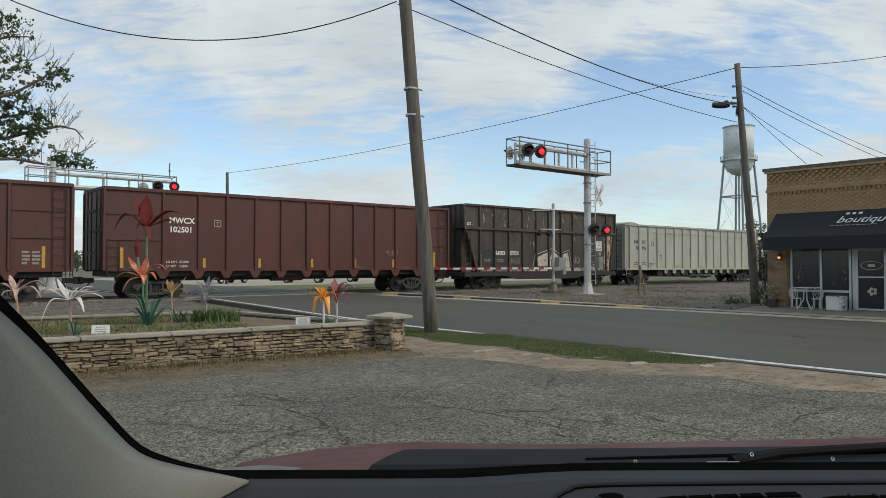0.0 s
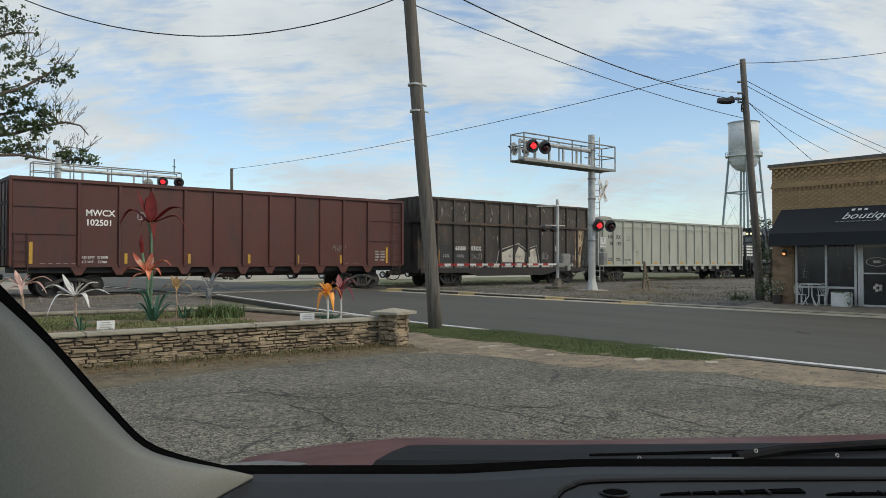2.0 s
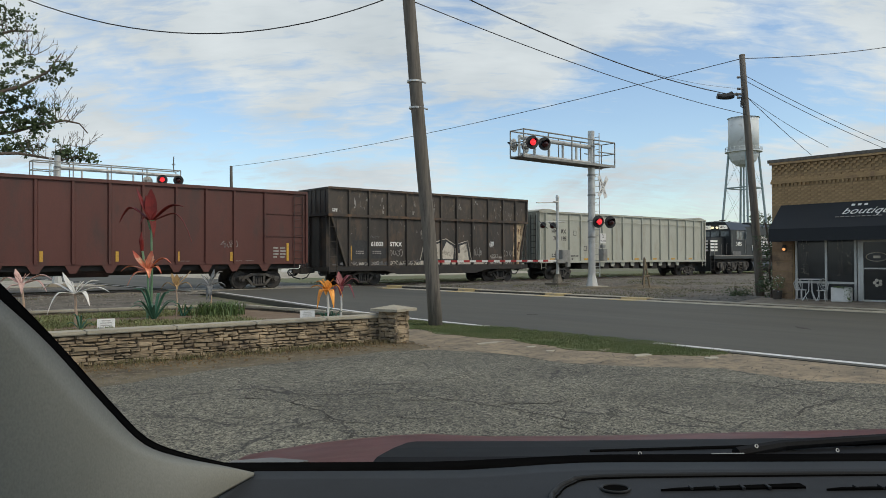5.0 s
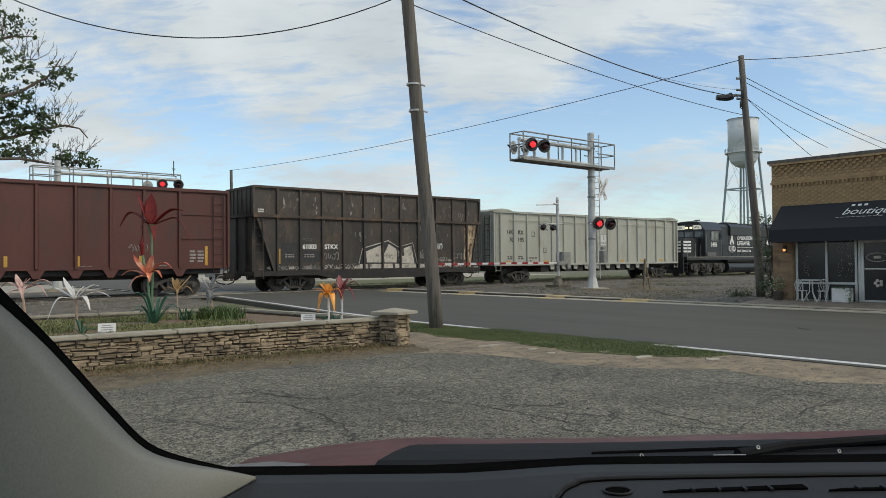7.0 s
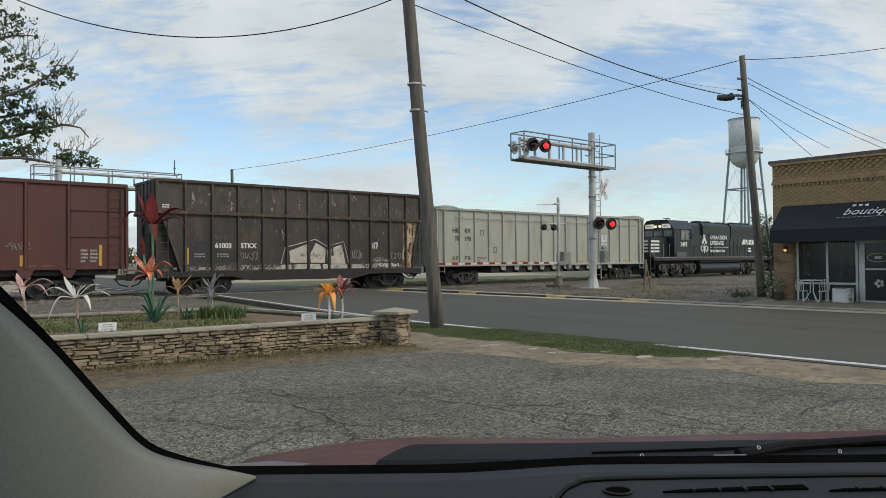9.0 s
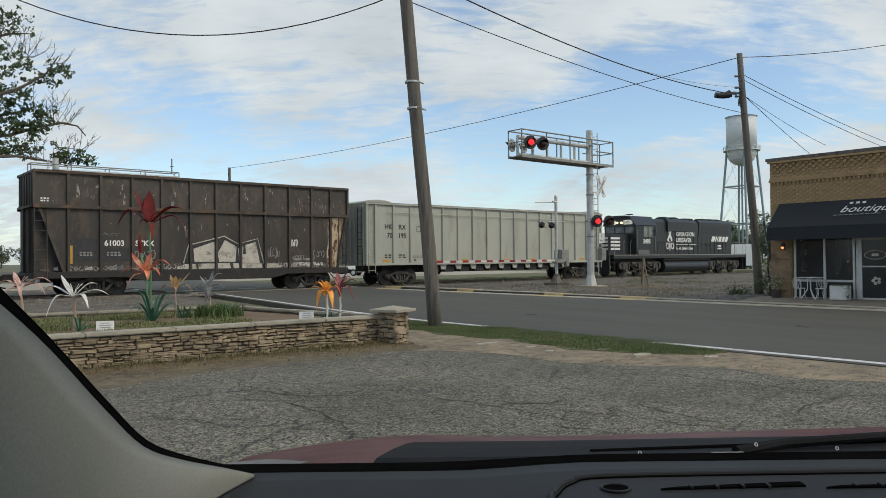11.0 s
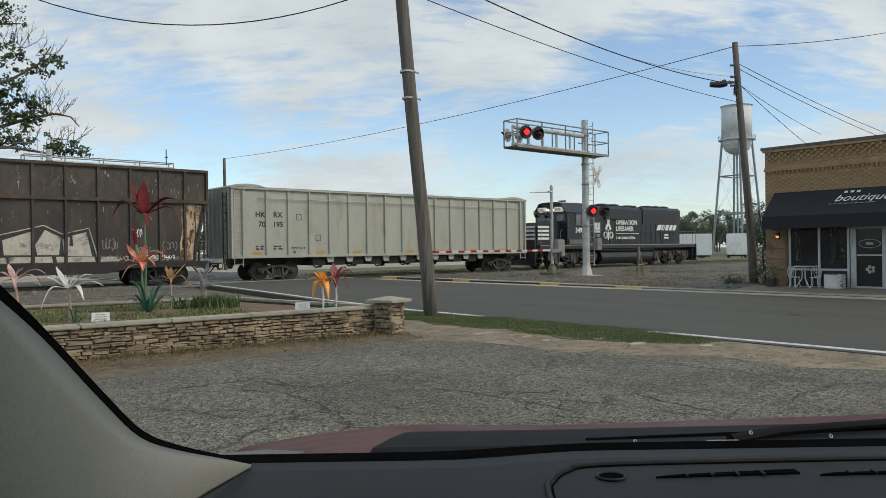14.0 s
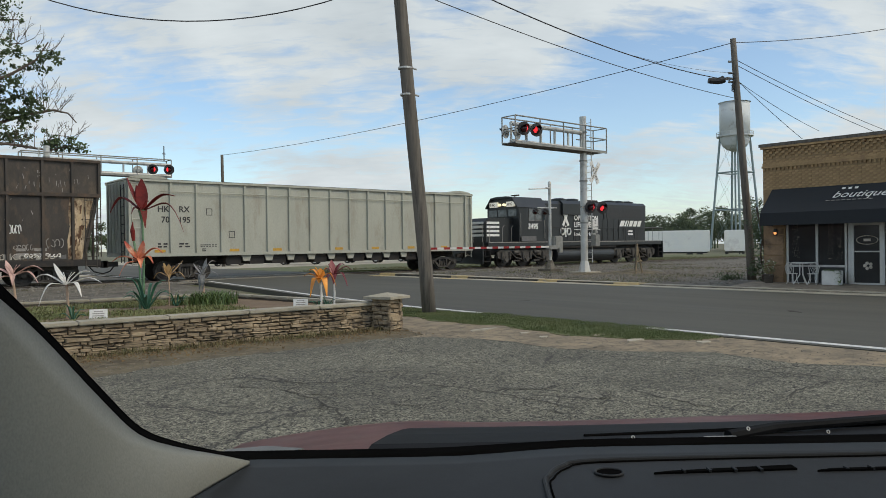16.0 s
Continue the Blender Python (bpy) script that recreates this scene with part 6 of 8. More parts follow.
# ---- shop things on the pavement ----
def bistro_chair(x, y, rz):
    c = tagged(empty("garden_chair", x, y, 0.128, rz), "white cast-iron garden chair with a scrolled round back", "chair", "white garden set before the shop")
    bm = BM()
    rod(bm, (0, 0, 0.42), (0, 0, 0.445), 0.2, seg=18)
    part("seat", bm, M["cast"], c)
    for k in range(4):
        a = math.pi / 4 + k * math.pi / 2
        bm = BM()
        tube(bm, [(0.16 * math.cos(a), 0.16 * math.sin(a), 0.42), (0.15 * math.cos(a), 0.15 * math.sin(a), 0.2), (0.23 * math.cos(a), 0.23 * math.sin(a), 0.0)], 0.016, 6)
        part("leg", bm, M["cast"], c)
    bm = BM()
    tube(bm, [(-0.16, 0.16, 0.43), (-0.2, 0.2, 0.7), (-0.1, 0.21, 0.86), (0, 0.21, 0.9), (0.1, 0.21, 0.86), (0.2, 0.2, 0.7), (0.16, 0.16, 0.43)], 0.016, 6)
    for d in (-0.1, 0, 0.1):
        tube(bm, [(d * 0.3, 0.17, 0.45), (d * 1.3, 0.2, 0.65), (d * 0.6, 0.21, 0.87)], 0.011, 5)
    tube(bm, [(0.07 * math.cos(a), 0.205, 0.68 + 0.07 * math.sin(a)) for a in [i * math.pi / 6 for i in range(13)]], 0.01, 5)
    part("backrest", bm, M["cast"], c)
    c.scale = (0.77, 0.77, 0.77)
bistro_chair(23.85, 10.75, 75)
bistro_chair(23.85, 10.12, -80)
tb = tagged(empty("garden_table", 23.83, 10.45, 0.127), "small round white cast-iron garden table", "table", "white garden set before the shop")
bm = BM()
rod(bm, (0, 0, 0.66), (0, 0, 0.69), 0.3, seg=22)
part("tabletop", bm, M["cast"], tb)
for k in range(3):
    a = k * 2.094
    bm = BM()
    tube(bm, [(0.05 * math.cos(a), 0.05 * math.sin(a), 0.66), (0.06 * math.cos(a), 0.06 * math.sin(a), 0.3), (0.25 * math.cos(a), 0.25 * math.sin(a), 0.0)], 0.015, 6)
    part("leg", bm, M["cast"], tb)
bx = tagged(empty("planter_box", 23.9, 9.56, 0.131), "white wooden planter box with trailing dark vine", "planter box")
bm = BM()
box(bm, -0.13, -0.27, 0.0, 0.13, 0.27, 0.44, bev=0.015)
part("box", bm, M["cast"], bx)
bm = BM()
rnd = random.Random(77)
for k in range(60):
    leaf_cloud(bm, Vector((-0.13 + rnd.uniform(-0.03, 0.02), -0.26 + rnd.gauss(0, 0.05), rnd.uniform(0.02, 0.5))), 0.04, 1, 0.035, rnd)
    leaf_cloud(bm, Vector((-0.13, rnd.uniform(-0.2, 0.2), 0.45)), 0.04, 1, 0.03, rnd)
part("vine", bm, M["leafy"], bx)
vn = tagged(empty("climbing_vine", 24.9, 12.2, -0.1), "dark green climbing vine at the building corner", "vine")
bm = BM()
for k in range(5):
    tube(bm, [(rnd.uniform(-0.3, 1.2), rnd.uniform(-0.1, 0.3), 0), (rnd.uniform(-0.3, 1.0), rnd.uniform(-0.1, 0.3), 1.2), (rnd.uniform(-0.3, 0.9), rnd.uniform(0, 0.3), 2.8)], 0.03, 5)
part("stem", bm, M["bark"], vn)
bm = BM()
for k in range(60):
    leaf_cloud(bm, Vector((rnd.uniform(-0.2, 1.2), rnd.uniform(-0.05, 0.4), rnd.uniform(0.2, 2.8))), 0.28, 45, 0.06, rnd)
part("leaves", bm, M["leaf"], vn)
sh = tagged(empty("low_shrub", 27.6, 15.0, -0.1), "small dark green shrub by the wooden pole", "shrub")
bm = BM()
for k in range(14):
    leaf_cloud(bm, Vector((rnd.gauss(0, 0.28), rnd.gauss(0, 0.28), rnd.uniform(0.08, 0.3))), 0.2, 40, 0.05, rnd)
part("leaves", bm, M["leaf"], sh)
bm = BM()
rod(bm, (0, 0, 0), (0, 0, 0.4), 0.03, seg=6)
part("stem", bm, M["bark"], sh)
fp = tagged(empty("flower_pot", 23.9, 11.55, 0.131), "dark pot with a bush of small white flowers", "potted plant")
bm = BM()
rod(bm, (0, 0, 0), (0, 0, 0.28), 0.12, 0.16, seg=14)
part("pot", bm, M["tie"], fp)
bm = BM()
leaf_cloud(bm, Vector((0, 0, 0.5)), 0.26, 130, 0.04, rnd, 1.1)
part("foliage", bm, M["leafy"], fp)
bm = BM()
leaf_cloud(bm, Vector((-0.05, 0, 0.52)), 0.28, 60, 0.025, rnd, 1.1)
part("blossoms", bm, M["petal_white"], fp)
def wheelset_mesh(r):
    bm = BM()
    for y in (-0.75, 0.75):
        s = 1 if y > 0 else -1
        rod(bm, (0, y - 0.06, 0), (0, y + 0.06, 0), r, seg=28)
        rod(bm, (0, y + s * 0.055, 0), (0, y + s * 0.075, 0), r * 0.8, r * 0.76, seg=24)
        rod(bm, (0, y + s * 0.06, 0), (0, y + s * 0.13, 0), r * 0.3, seg=12)
        rod(bm, (0, y - s * 0.1, 0), (0, y - s * 0.05, 0), r + 0.028, seg=28)
        for k in range(3):
            a = 2 * math.pi * k / 3
            rod(bm, (r * 0.55 * math.cos(a), y + s * 0.06, r * 0.55 * math.sin(a)), (r * 0.55 * math.cos(a), y + s * 0.085, r * 0.55 * math.sin(a)), r * 0.09, seg=8)
    rod(bm, (0, -1.0, 0), (0, 1.0, 0), 0.08, seg=10)
    return bm


def freight_truck(parent, x, spacing=1.78, r=0.457):
    """A two-axle truck: side frames with window openings, bolster, springs and two wheelsets."""
    h = spacing / 2
    bm = BM()
    box(bm, -0.2, -1.0, r - 0.08, 0.2, 1.0, r + 0.2, bev=0.03)
    truck = part("truck", bm, M["under"], parent)
    truck.matrix_basis = pose(x, 0, 0)
    for s in (-1, 1):
        bm = BM()
        y0, y1 = sorted((s * 0.95, s * 1.1))
        top = [(-h - 0.2, r + 0.16), (-h + 0.15, r + 0.2), (-0.35, r + 0.33), (0.35, r + 0.33), (h - 0.15, r + 0.2), (h + 0.2, r + 0.16), (h + 0.2, r + 0.02), (h - 0.2, r + 0.06), (0.35, r + 0.2), (-0.35, r + 0.2), (-h + 0.2, r + 0.06), (-h - 0.2, r + 0.02)]
        prism(bm, top, y0, y1)
        low = [(-h + 0.2, r + 0.06), (-h + 0.34, r + 0.08), (-0.3, r - 0.2), (0.3, r - 0.2), (h - 0.34, r + 0.08), (h - 0.2, r + 0.06), (0.36, r - 0.3), (-0.36, r - 0.3)]
        prism(bm, low, y0, y1)
        for c in (-0.28, 0.28):
            box(bm, c - 0.05, y0, r - 0.25, c + 0.05, y1, r + 0.22)
        for c in (-0.14, 0.0, 0.14):
            rod(bm, (c, s * 1.02, r - 0.2), (c, s * 1.02, r + 0.1), 0.055, seg=8)
        for c in (-h, h):
            rod(bm, (c, s * 0.98, r), (c, s * 1.16, r), 0.11, 0.09, seg=12)
            box(bm, c - 0.14, s * 0.94, r - 0.08, c + 0.14, s * 1.08, r + 0.12, bev=0.015)
        part("side_frame", bm, M["dusty"], truck)
    for c in (-h, h):
        w = part("wheelset", wheelset_mesh(r), M["tread"], truck)
        w.matrix_basis = pose(c, 0, r)
        WHEELS.append((w, c, r))
    return truck


def coupler(parent, x, s):
    bm = BM()
    box(bm, min(x, x + s * 0.55), -0.1, 0.72, max(x, x + s * 0.55), 0.1, 0.95, bev=0.02)
    box(bm, x + s * 0.4, -0.17, 0.68, x + s * 0.72, 0.15, 1.0, bev=0.05)
    part("coupler", bm, M["under"], parent)
    bm = BM()
    tube(bm, [(x, 0.35, 0.8), (x + s * 0.25, 0.32, 0.5), (x + s * 0.6, 0.2, 0.4)], 0.03, 6)
    part("air_hose", bm, M["under"], parent)


def ladder(parent, mat, x0, x1, y, z0, z1, step=0.4, along="x", name="ladder"):
    bm = BM()
    def p(a, z):
        return (a, y, z) if along == "x" else (y, a, z)
    for a in (x0, x1):
        rod(bm, p(a, z0), p(a, z1), 0.022, seg=6)
    z = z0 + 0.12
    while z < z1:
        rod(bm, p(x0, z), p(x1, z), 0.014, seg=6)
        z += step
    return part(name, bm, mat, parent)


def open_body(L, y, z0, z1, t=0.08):
    """A high-sided open-topped body: floor and four walls with thickness."""
    bm = BM()
    def ring(d, z):
        return [bm.verts.new(p) for p in ((d, -y + d, z), (L - d, -y + d, z), (L - d, y - d, z), (d, y - d, z))]
    rings = [ring(0, z0), ring(0, z1), ring(t, z1), ring(t, z0 + t)]
    bm.faces.new(rings[0])
    bm.faces.new(rings[-1])
    for a, b in zip(rings, rings[1:]):
        for i in range(4):
            bm.faces.new((a[i], a[(i + 1) % 4], b[(i + 1) % 4], b[i]))
    bmesh.ops.recalc_face_normals(bm, faces=bm.faces[:])
    return bm


def bars(name, mat, parent, x, z, y, w, h, rows, cols=1, seed=0):
    """Writing too small to read: short plain bars."""
    rnd = random.Random(seed)
    bm = BM()
    for r in range(rows):
        cx = x
        for c in range(cols):
            ww = w / cols * rnd.uniform(0.5, 0.85)
            box(bm, cx, y - 0.006, z - r * h * 1.7 - h, cx + ww, y + 0.004, z - r * h * 1.7)
            cx += w / cols
    return tagged(part(name, bm, mat, parent), kind="stuff")


def brown_car(X0, L, ribs, lettered=True):
    car = tagged(empty("gondola_car", X0, TRACK_Y, 0), "tall brown-red steel woodchip gondola with vertical ribs", "rail car", "freight cars of the train")
    TRAIN.append((car, X0))
    Y, top, sill = 1.52, 4.93, 1.3
    part("body", open_body(L, Y, sill, top), M["mw"], car)
    for x in ribs:
        bm = BM()
        prism(bm, [(x - 0.09, -Y), (x - 0.05, -Y - 0.1), (x + 0.05, -Y - 0.1), (x + 0.09, -Y)], sill, top - 0.1, "z")
        if 0.3 < x < L - 0.3:
            prism(bm, [(x - 0.42, sill + 0.1), (x + 0.42, sill + 0.1), (x + 0.12, sill - 0.4), (x - 0.12, sill - 0.4)], -Y + 0.02, -Y - 0.03)
        part("rib", bm, M["mw"], car)
        bm = BM()
        box(bm, x - 0.06, Y, sill, x + 0.06, Y + 0.1, top - 0.1)
        part("rib", bm, M["mw"], car)
    for s in (-1, 1):
        bm = BM()
        box(bm, -0.04, s * Y - 0.1, top - 0.1, L + 0.04, s * Y + 0.12, top + 0.06, bev=0.02)
        part("top_chord", bm, M["mw"], car)
        bm = BM()
        box(bm, 0, s * Y - 0.04, sill - 0.06, L, s * Y + 0.06, sill + 0.1, bev=0.01)
        part("side_sill", bm, M["mw"], car)
    for x in (-0.04, L - 0.06):
        bm = BM()
        box(bm, x, -Y + 0.1, top - 0.1, x + 0.1, Y - 0.1, top + 0.06, bev=0.01)
        for z in (2.0, 3.0, 3.9):
            box(bm, x + 0.005, -Y + 0.1, z, x + 0.095, Y - 0.1, z + 0.12, bev=0.01)
        for y in (-1.0, -0.4, 0.4, 1.0):
            box(bm, x + 0.01, y - 0.05, sill, x + 0.085, y + 0.05, top - 0.1)
        part("end_frame", bm, M["mw_end"], car)
    # horizontal stiffeners of the end panels
    for a, b in ((ribs[0], ribs[1]), (ribs[-2], ribs[-1])):
        for z in (2.62, 3.75):
            bm = BM()
            box(bm, a + 0.1, -Y - 0.05, z, b - 0.1, -Y + 0.01, z + 0.06, bev=0.01)
            part("stiffener", bm, M["mw"], car)
    bm = BM()
    box(bm, 1.0, -0.35, 0.78, L - 1.0, 0.35, sill)
    box(bm, 0.3, -1.3, 1.0, L - 0.3, 1.3, sill - 0.03)
    part("centre_sill", bm, M["under"], car)
    bm = BM()
    rod(bm, (8.4, -0.7, 0.95), (10.2, -0.7, 0.95), 0.24, seg=14)
    part("air_reservoir", bm, M["mw_end"], car)
    for x in (2.45, L - 2.45):
        freight_truck(car, x)
    coupler(car, 0, -1)
    coupler(car, L, 1)
    ladder(car, M["mw_end"], 0.12, 0.62, -Y - 0.09, 1.0, 2.65)
    ladder(car, M["mw_end"], L - 0.75, L - 0.25, -Y - 0.09, 1.0, top - 0.2)
    ladder(car, M["mw_end"], -1.2, -0.75, L + 0.12, 1.0, top - 0.2, along="y")
    bm = BM()
    box(bm, 0.68, -Y - 0.02, 1.4, 0.82, -Y + 0.002, 2.3)
    part("reflector", bm, M["yellow"], car)
    bm = BM()
    box(bm, L - 1.15, -Y - 0.02, 1.4, L - 1.02, -Y + 0.002, 2.3)
    part("reflector", bm, M["yellow"], car)
    for x in (4.45, 7.3, 10.3, 13.0, 15.6):
        bm = BM()
        box(bm, x, -Y - 0.02, 1.4, x + 0.13, -Y + 0.002, 1.85)
        part("reflector", bm, M["yellow"], car)
    if lettered:
        text("lettering", "MWCX", 0.37, M["white"], car, on_side(2.84, 3.47, -Y - 0.006), bold=0.009)
        text("lettering", "102501", 0.37, M["white"], car, on_side(2.84, 3.05, -Y - 0.006), bold=0.009)
    bm = BM()
    for a, b, c, d in ((5.0, 3.35, 5.35, 3.4), (5.0, 3.65, 5.35, 3.7), (5.0, 3.35, 5.04, 3.7), (5.31, 3.35, 5.35, 3.7), (5.1, 3.55, 5.25, 3.6), (5.15, 3.42, 5.19, 3.6)):
        box(bm, a, -Y - 0.006, b, c, -Y + 0.004, d)
    part("stencil", bm, M["dim"], car)
    if lettered:
        text("lettering", "LD LMT  212800", 0.15, M["white"], car, on_side(2.72, 1.62, -Y - 0.006))
        text("lettering", "LT WT    73200", 0.15, M["white"], car, on_side(2.72, 1.42, -Y - 0.006))
    else:
        bars("small_writing", M["dim"], car, 2.7, 1.72, -Y, 1.3, 0.09, 2, 2, 3)
    bars("small_writing", M["dim"], car, 1.1, 1.42, -Y, 1.5, 0.07, 1, 5, 4)
    bars("small_writing", M["dim"], car, 17.9, 2.1, -Y, 0.75, 0.09, 4, 2, 5)
    bars("small_writing", M["dim"], car, 12.9, 1.42, -Y, 0.8, 0.07, 1, 3, 6)
    bars("small_writing", M["dim"], car, 15.9, 1.42, -Y, 1.0, 0.08, 1, 2, 8)
    bars("small_writing", M["dim"], car, 18.0, 1.4, -Y, 1.4, 0.06, 1, 6, 7)
    if lettered:
        bm = BM()
        rnd = random.Random(5)
        x = 15.2
        for k in range(4):
            pts = [(x + 0.22 * k + rnd.uniform(-0.1, 0.15), -Y - 0.004, 2.0 + rnd.uniform(0, 0.4)) for _ in range(6)]
            tube(bm, pts, 0.018, 4)
        part("chalk_scribble", bm, M["dim"], car)
    return car


def dark_car(X0, L):
    car = tagged(empty("gondola_car", X0, TRACK_Y, 0), "weathered black two-tier gondola with peeling paint and graffiti", "rail car", "freight cars of the train")
    TRAIN.append((car, X0))
    Y, top, sill, mid = 1.52, 5.3, 1.08, 3.82
    part("body", prism(BM(), [(1.2, sill), (L - 0.72, sill), (L - 0.12, mid), (0.26, mid)], -Y, Y), M["st_low"], car)
    part("upper_body", open_body(L, Y, mid + 0.004, top), M["st"], car)
    for x in (0.0, 1.3, 2.6, 3.92, 5.22, 6.55, 7.8, 9.05, 10.35, 11.7, 13.0, 14.15, L):
        for z0, z1 in ((sill, mid - 0.06), (mid + 0.1, top - 0.06)):
            if z0 == sill and not 1.2 < x < 14.3:
                continue
            bm = BM()
            prism(bm, [(x - 0.07, -Y), (x - 0.05, -Y - 0.11), (x + 0.05, -Y - 0.11), (x + 0.07, -Y)], z0, z1, "z")
            part("rib", bm, M["st"] if z0 > 2 else M["st_low"], car)
    for s in (-1, 1):
        for z, h, d in ((top - 0.06, 0.13, 0.13), (mid - 0.06, 0.16, 0.14)):
            bm = BM()
            box(bm, -0.05, s * Y - 0.08, z, L + 0.05, s * Y + s * d, z + h, bev=0.015)
            part("rail", bm, M["st_edge"], car)
        bm = BM()
        prism(bm, [(0.0, sill), (0.0, 0.82), (3.6, 0.82), (4.6, 0.6), (L - 4.6, 0.6), (L - 3.6, 0.82), (L, 0.82), (L, sill)], s * Y - 0.1, s * Y)
        part("side_sill", bm, M["under"], car)
    for x in (-0.05, L - 0.07):
        bm = BM()
        for z in (mid, top - 0.06):
            box(bm, x, -Y + 0.09, z, x + 0.12, Y - 0.09, z + 0.12, bev=0.01)
        for y in (-1.2, -0.7, -0.2, 0.3, 0.8, 1.2):
            box(bm, x + 0.01, y - 0.05, mid + 0.13, x + 0.11, y + 0.05, top - 0.08)
        part("end_frame", bm, M["st_low"], car)
        bm = BM()
        box(bm, x, -Y + 0.05, sill - 0.26, x + 0.12, Y - 0.05, sill - 0.02, bev=0.01)
        for y in (-0.55, 0.55):
            box(bm, x + 0.02, y - 0.05, sill - 0.02, x + 0.1, y + 0.05, mid)
        part("end_post", bm, M["st_low"], car)
    part("end_bulkhead", box(BM(), 0.06, -Y + 0.3, sill, 1.3, Y - 0.02, mid - 0.01), M["st_low"], car)
    for x0, x1, e in ((0.26, 1.2, -0.12), (L - 0.12, L - 0.72, 0.12)):
        bm = BM()
        prism(bm, [(x0, mid), (x0 + e, mid), (x1 + e, sill), (x1, sill)], -Y - 0.05, -Y + 0.05)
        part("slope_edge", bm, M["st"], car)
    bm = BM()
    box(bm, 0.6, -0.4, 0.62, L - 0.6, 0.4, sill)
    box(bm, 0.1, -1.4, 0.86, L - 0.1, 1.4, sill - 0.02)
    part("centre_sill", bm, M["under"], car)
    for x in (2.55, L - 2.0):
        freight_truck(car, x)
    coupler(car, 0, -1)
    coupler(car, L, 1)
    ladder(car, M["st"], 0.0, 0.47, -Y - 0.1, 0.7, mid - 0.1)
    ladder(car, M["st"], L - 0.6, L - 0.15, -Y - 0.1, 0.7, mid - 0.1)
    ladder(car, M["st"], -1.3, -0.85, L + 0.12, 1.2, top - 0.1, along="y")
    text("lettering", "61003", 0.34, M["white"], car, on_side(2.74, 2.2, -Y - 0.008), bold=0.008)
    text("lettering", "STKX", 0.34, M["white"], car, on_side(4.05, 2.2, -Y - 0.008), bold=0.008)
    bm = BM()
    box(bm, 1.5, -Y - 0.004, 1.5, 2.5, -Y + 0.002, 2.5)
    box(bm, 2.72, -Y - 0.004, 1.5, 3.8, -Y + 0.002, 2.08)
    part("repaint_panel", bm, M["ink"], car)
    bars("small_writing", M["dim"], car, 1.75, 1.93, -Y - 0.004, 0.55, 0.065, 2, 4, 11)
    bars("small_writing", M["dim"], car, 2.85, 1.93, -Y - 0.004, 0.62, 0.065, 2, 4, 12)
    bars("small_writing", M["white"], car, 0.25, 4.2, -Y - 0.004, 0.35, 0.06, 2, 3, 13)
    bars("small_writing", M["dim"], car, 12.0, 1.6, -Y - 0.004, 1.3, 0.12, 2, 2, 14)
    # large cream graffiti letters with dark outlines
    cream = [
        [(6.7, 2.07), (7.72, 2.42), (7.78, 1.45), (6.75, 1.46)],
        [(7.88, 1.85), (8.25, 2.5), (8.85, 2.18), (8.78, 1.44), (7.96, 1.45)],
        [(9.3, 2.26), (9.86, 2.42), (10.08, 1.36), (8.98, 1.4), (8.92, 2.1), (9.2, 2.2), (9.18, 1.82), (9.34, 1.8)],
        [(6.0, 1.13), (6.25, 1.36), (6.82, 1.36), (6.86, 1.13)],
        [(6.95, 1.13), (6.92, 1.37), (8.5, 1.38), (8.55, 1.13)],
        [(8.7, 1.13), (8.66, 1.37), (10.16, 1.35), (10.22, 1.13)],
        [(10.4, 1.13), (10.45, 1.34), (11.1, 1.34), (11.2, 1.13)],
    ]
    bm = BM()
    prism(bm, [(6.2, 1.1), (6.5, 2.18), (7.78, 2.52), (8.2, 2.62), (8.92, 2.27), (9.92, 2.53), (10.25, 1.33), (10.28, 1.1)], -Y - 0.006, -Y)
    part("graffiti_outline", bm, M["ink"], car)
    bm = BM()
    tube(bm, [(x, -Y - 0.008, z) for x, z in ((6.22, 1.4), (6.47, 2.24), (7.78, 2.57), (8.2, 2.68), (8.92, 2.32), (9.96, 2.58), (10.3, 1.33))], 0.028, 5)
    part("graffiti_halo", bm, M["tag"], car)
    for poly in cream:
        bm = BM()
        prism(bm, poly, -Y - 0.012, -Y - 0.006)
        part("graffiti_letter", bm, M["tag"], car)
    rnd = random.Random(8)
    for i in range(34):
        x = 0.3 + 0.43 * i + rnd.uniform(-0.1, 0.1)
        if 6.0 < x < 11.0:
            continue
        bm = BM()
        w, h = rnd.uniform(0.1, 0.34), rnd.uniform(0.08, 0.26)
        prism(bm, [(x, 1.12 + rnd.uniform(0, 0.05)), (x + w, 1.12 + rnd.uniform(0, 0.04)), (x + w * rnd.uniform(0.7, 1.1), 1.14 + h), (x + w * 0.4, 1.14 + h * rnd.uniform(0.5, 0.8)), (x + w * rnd.uniform(-0.1, 0.2), 1.13 + h * rnd.uniform(0.6, 1.0))], -Y - 0.003, -Y + 0.002)
        part("graffiti_mark", bm, M[rnd.choice(("tag", "tag2", "dim", "tag2"))], car)
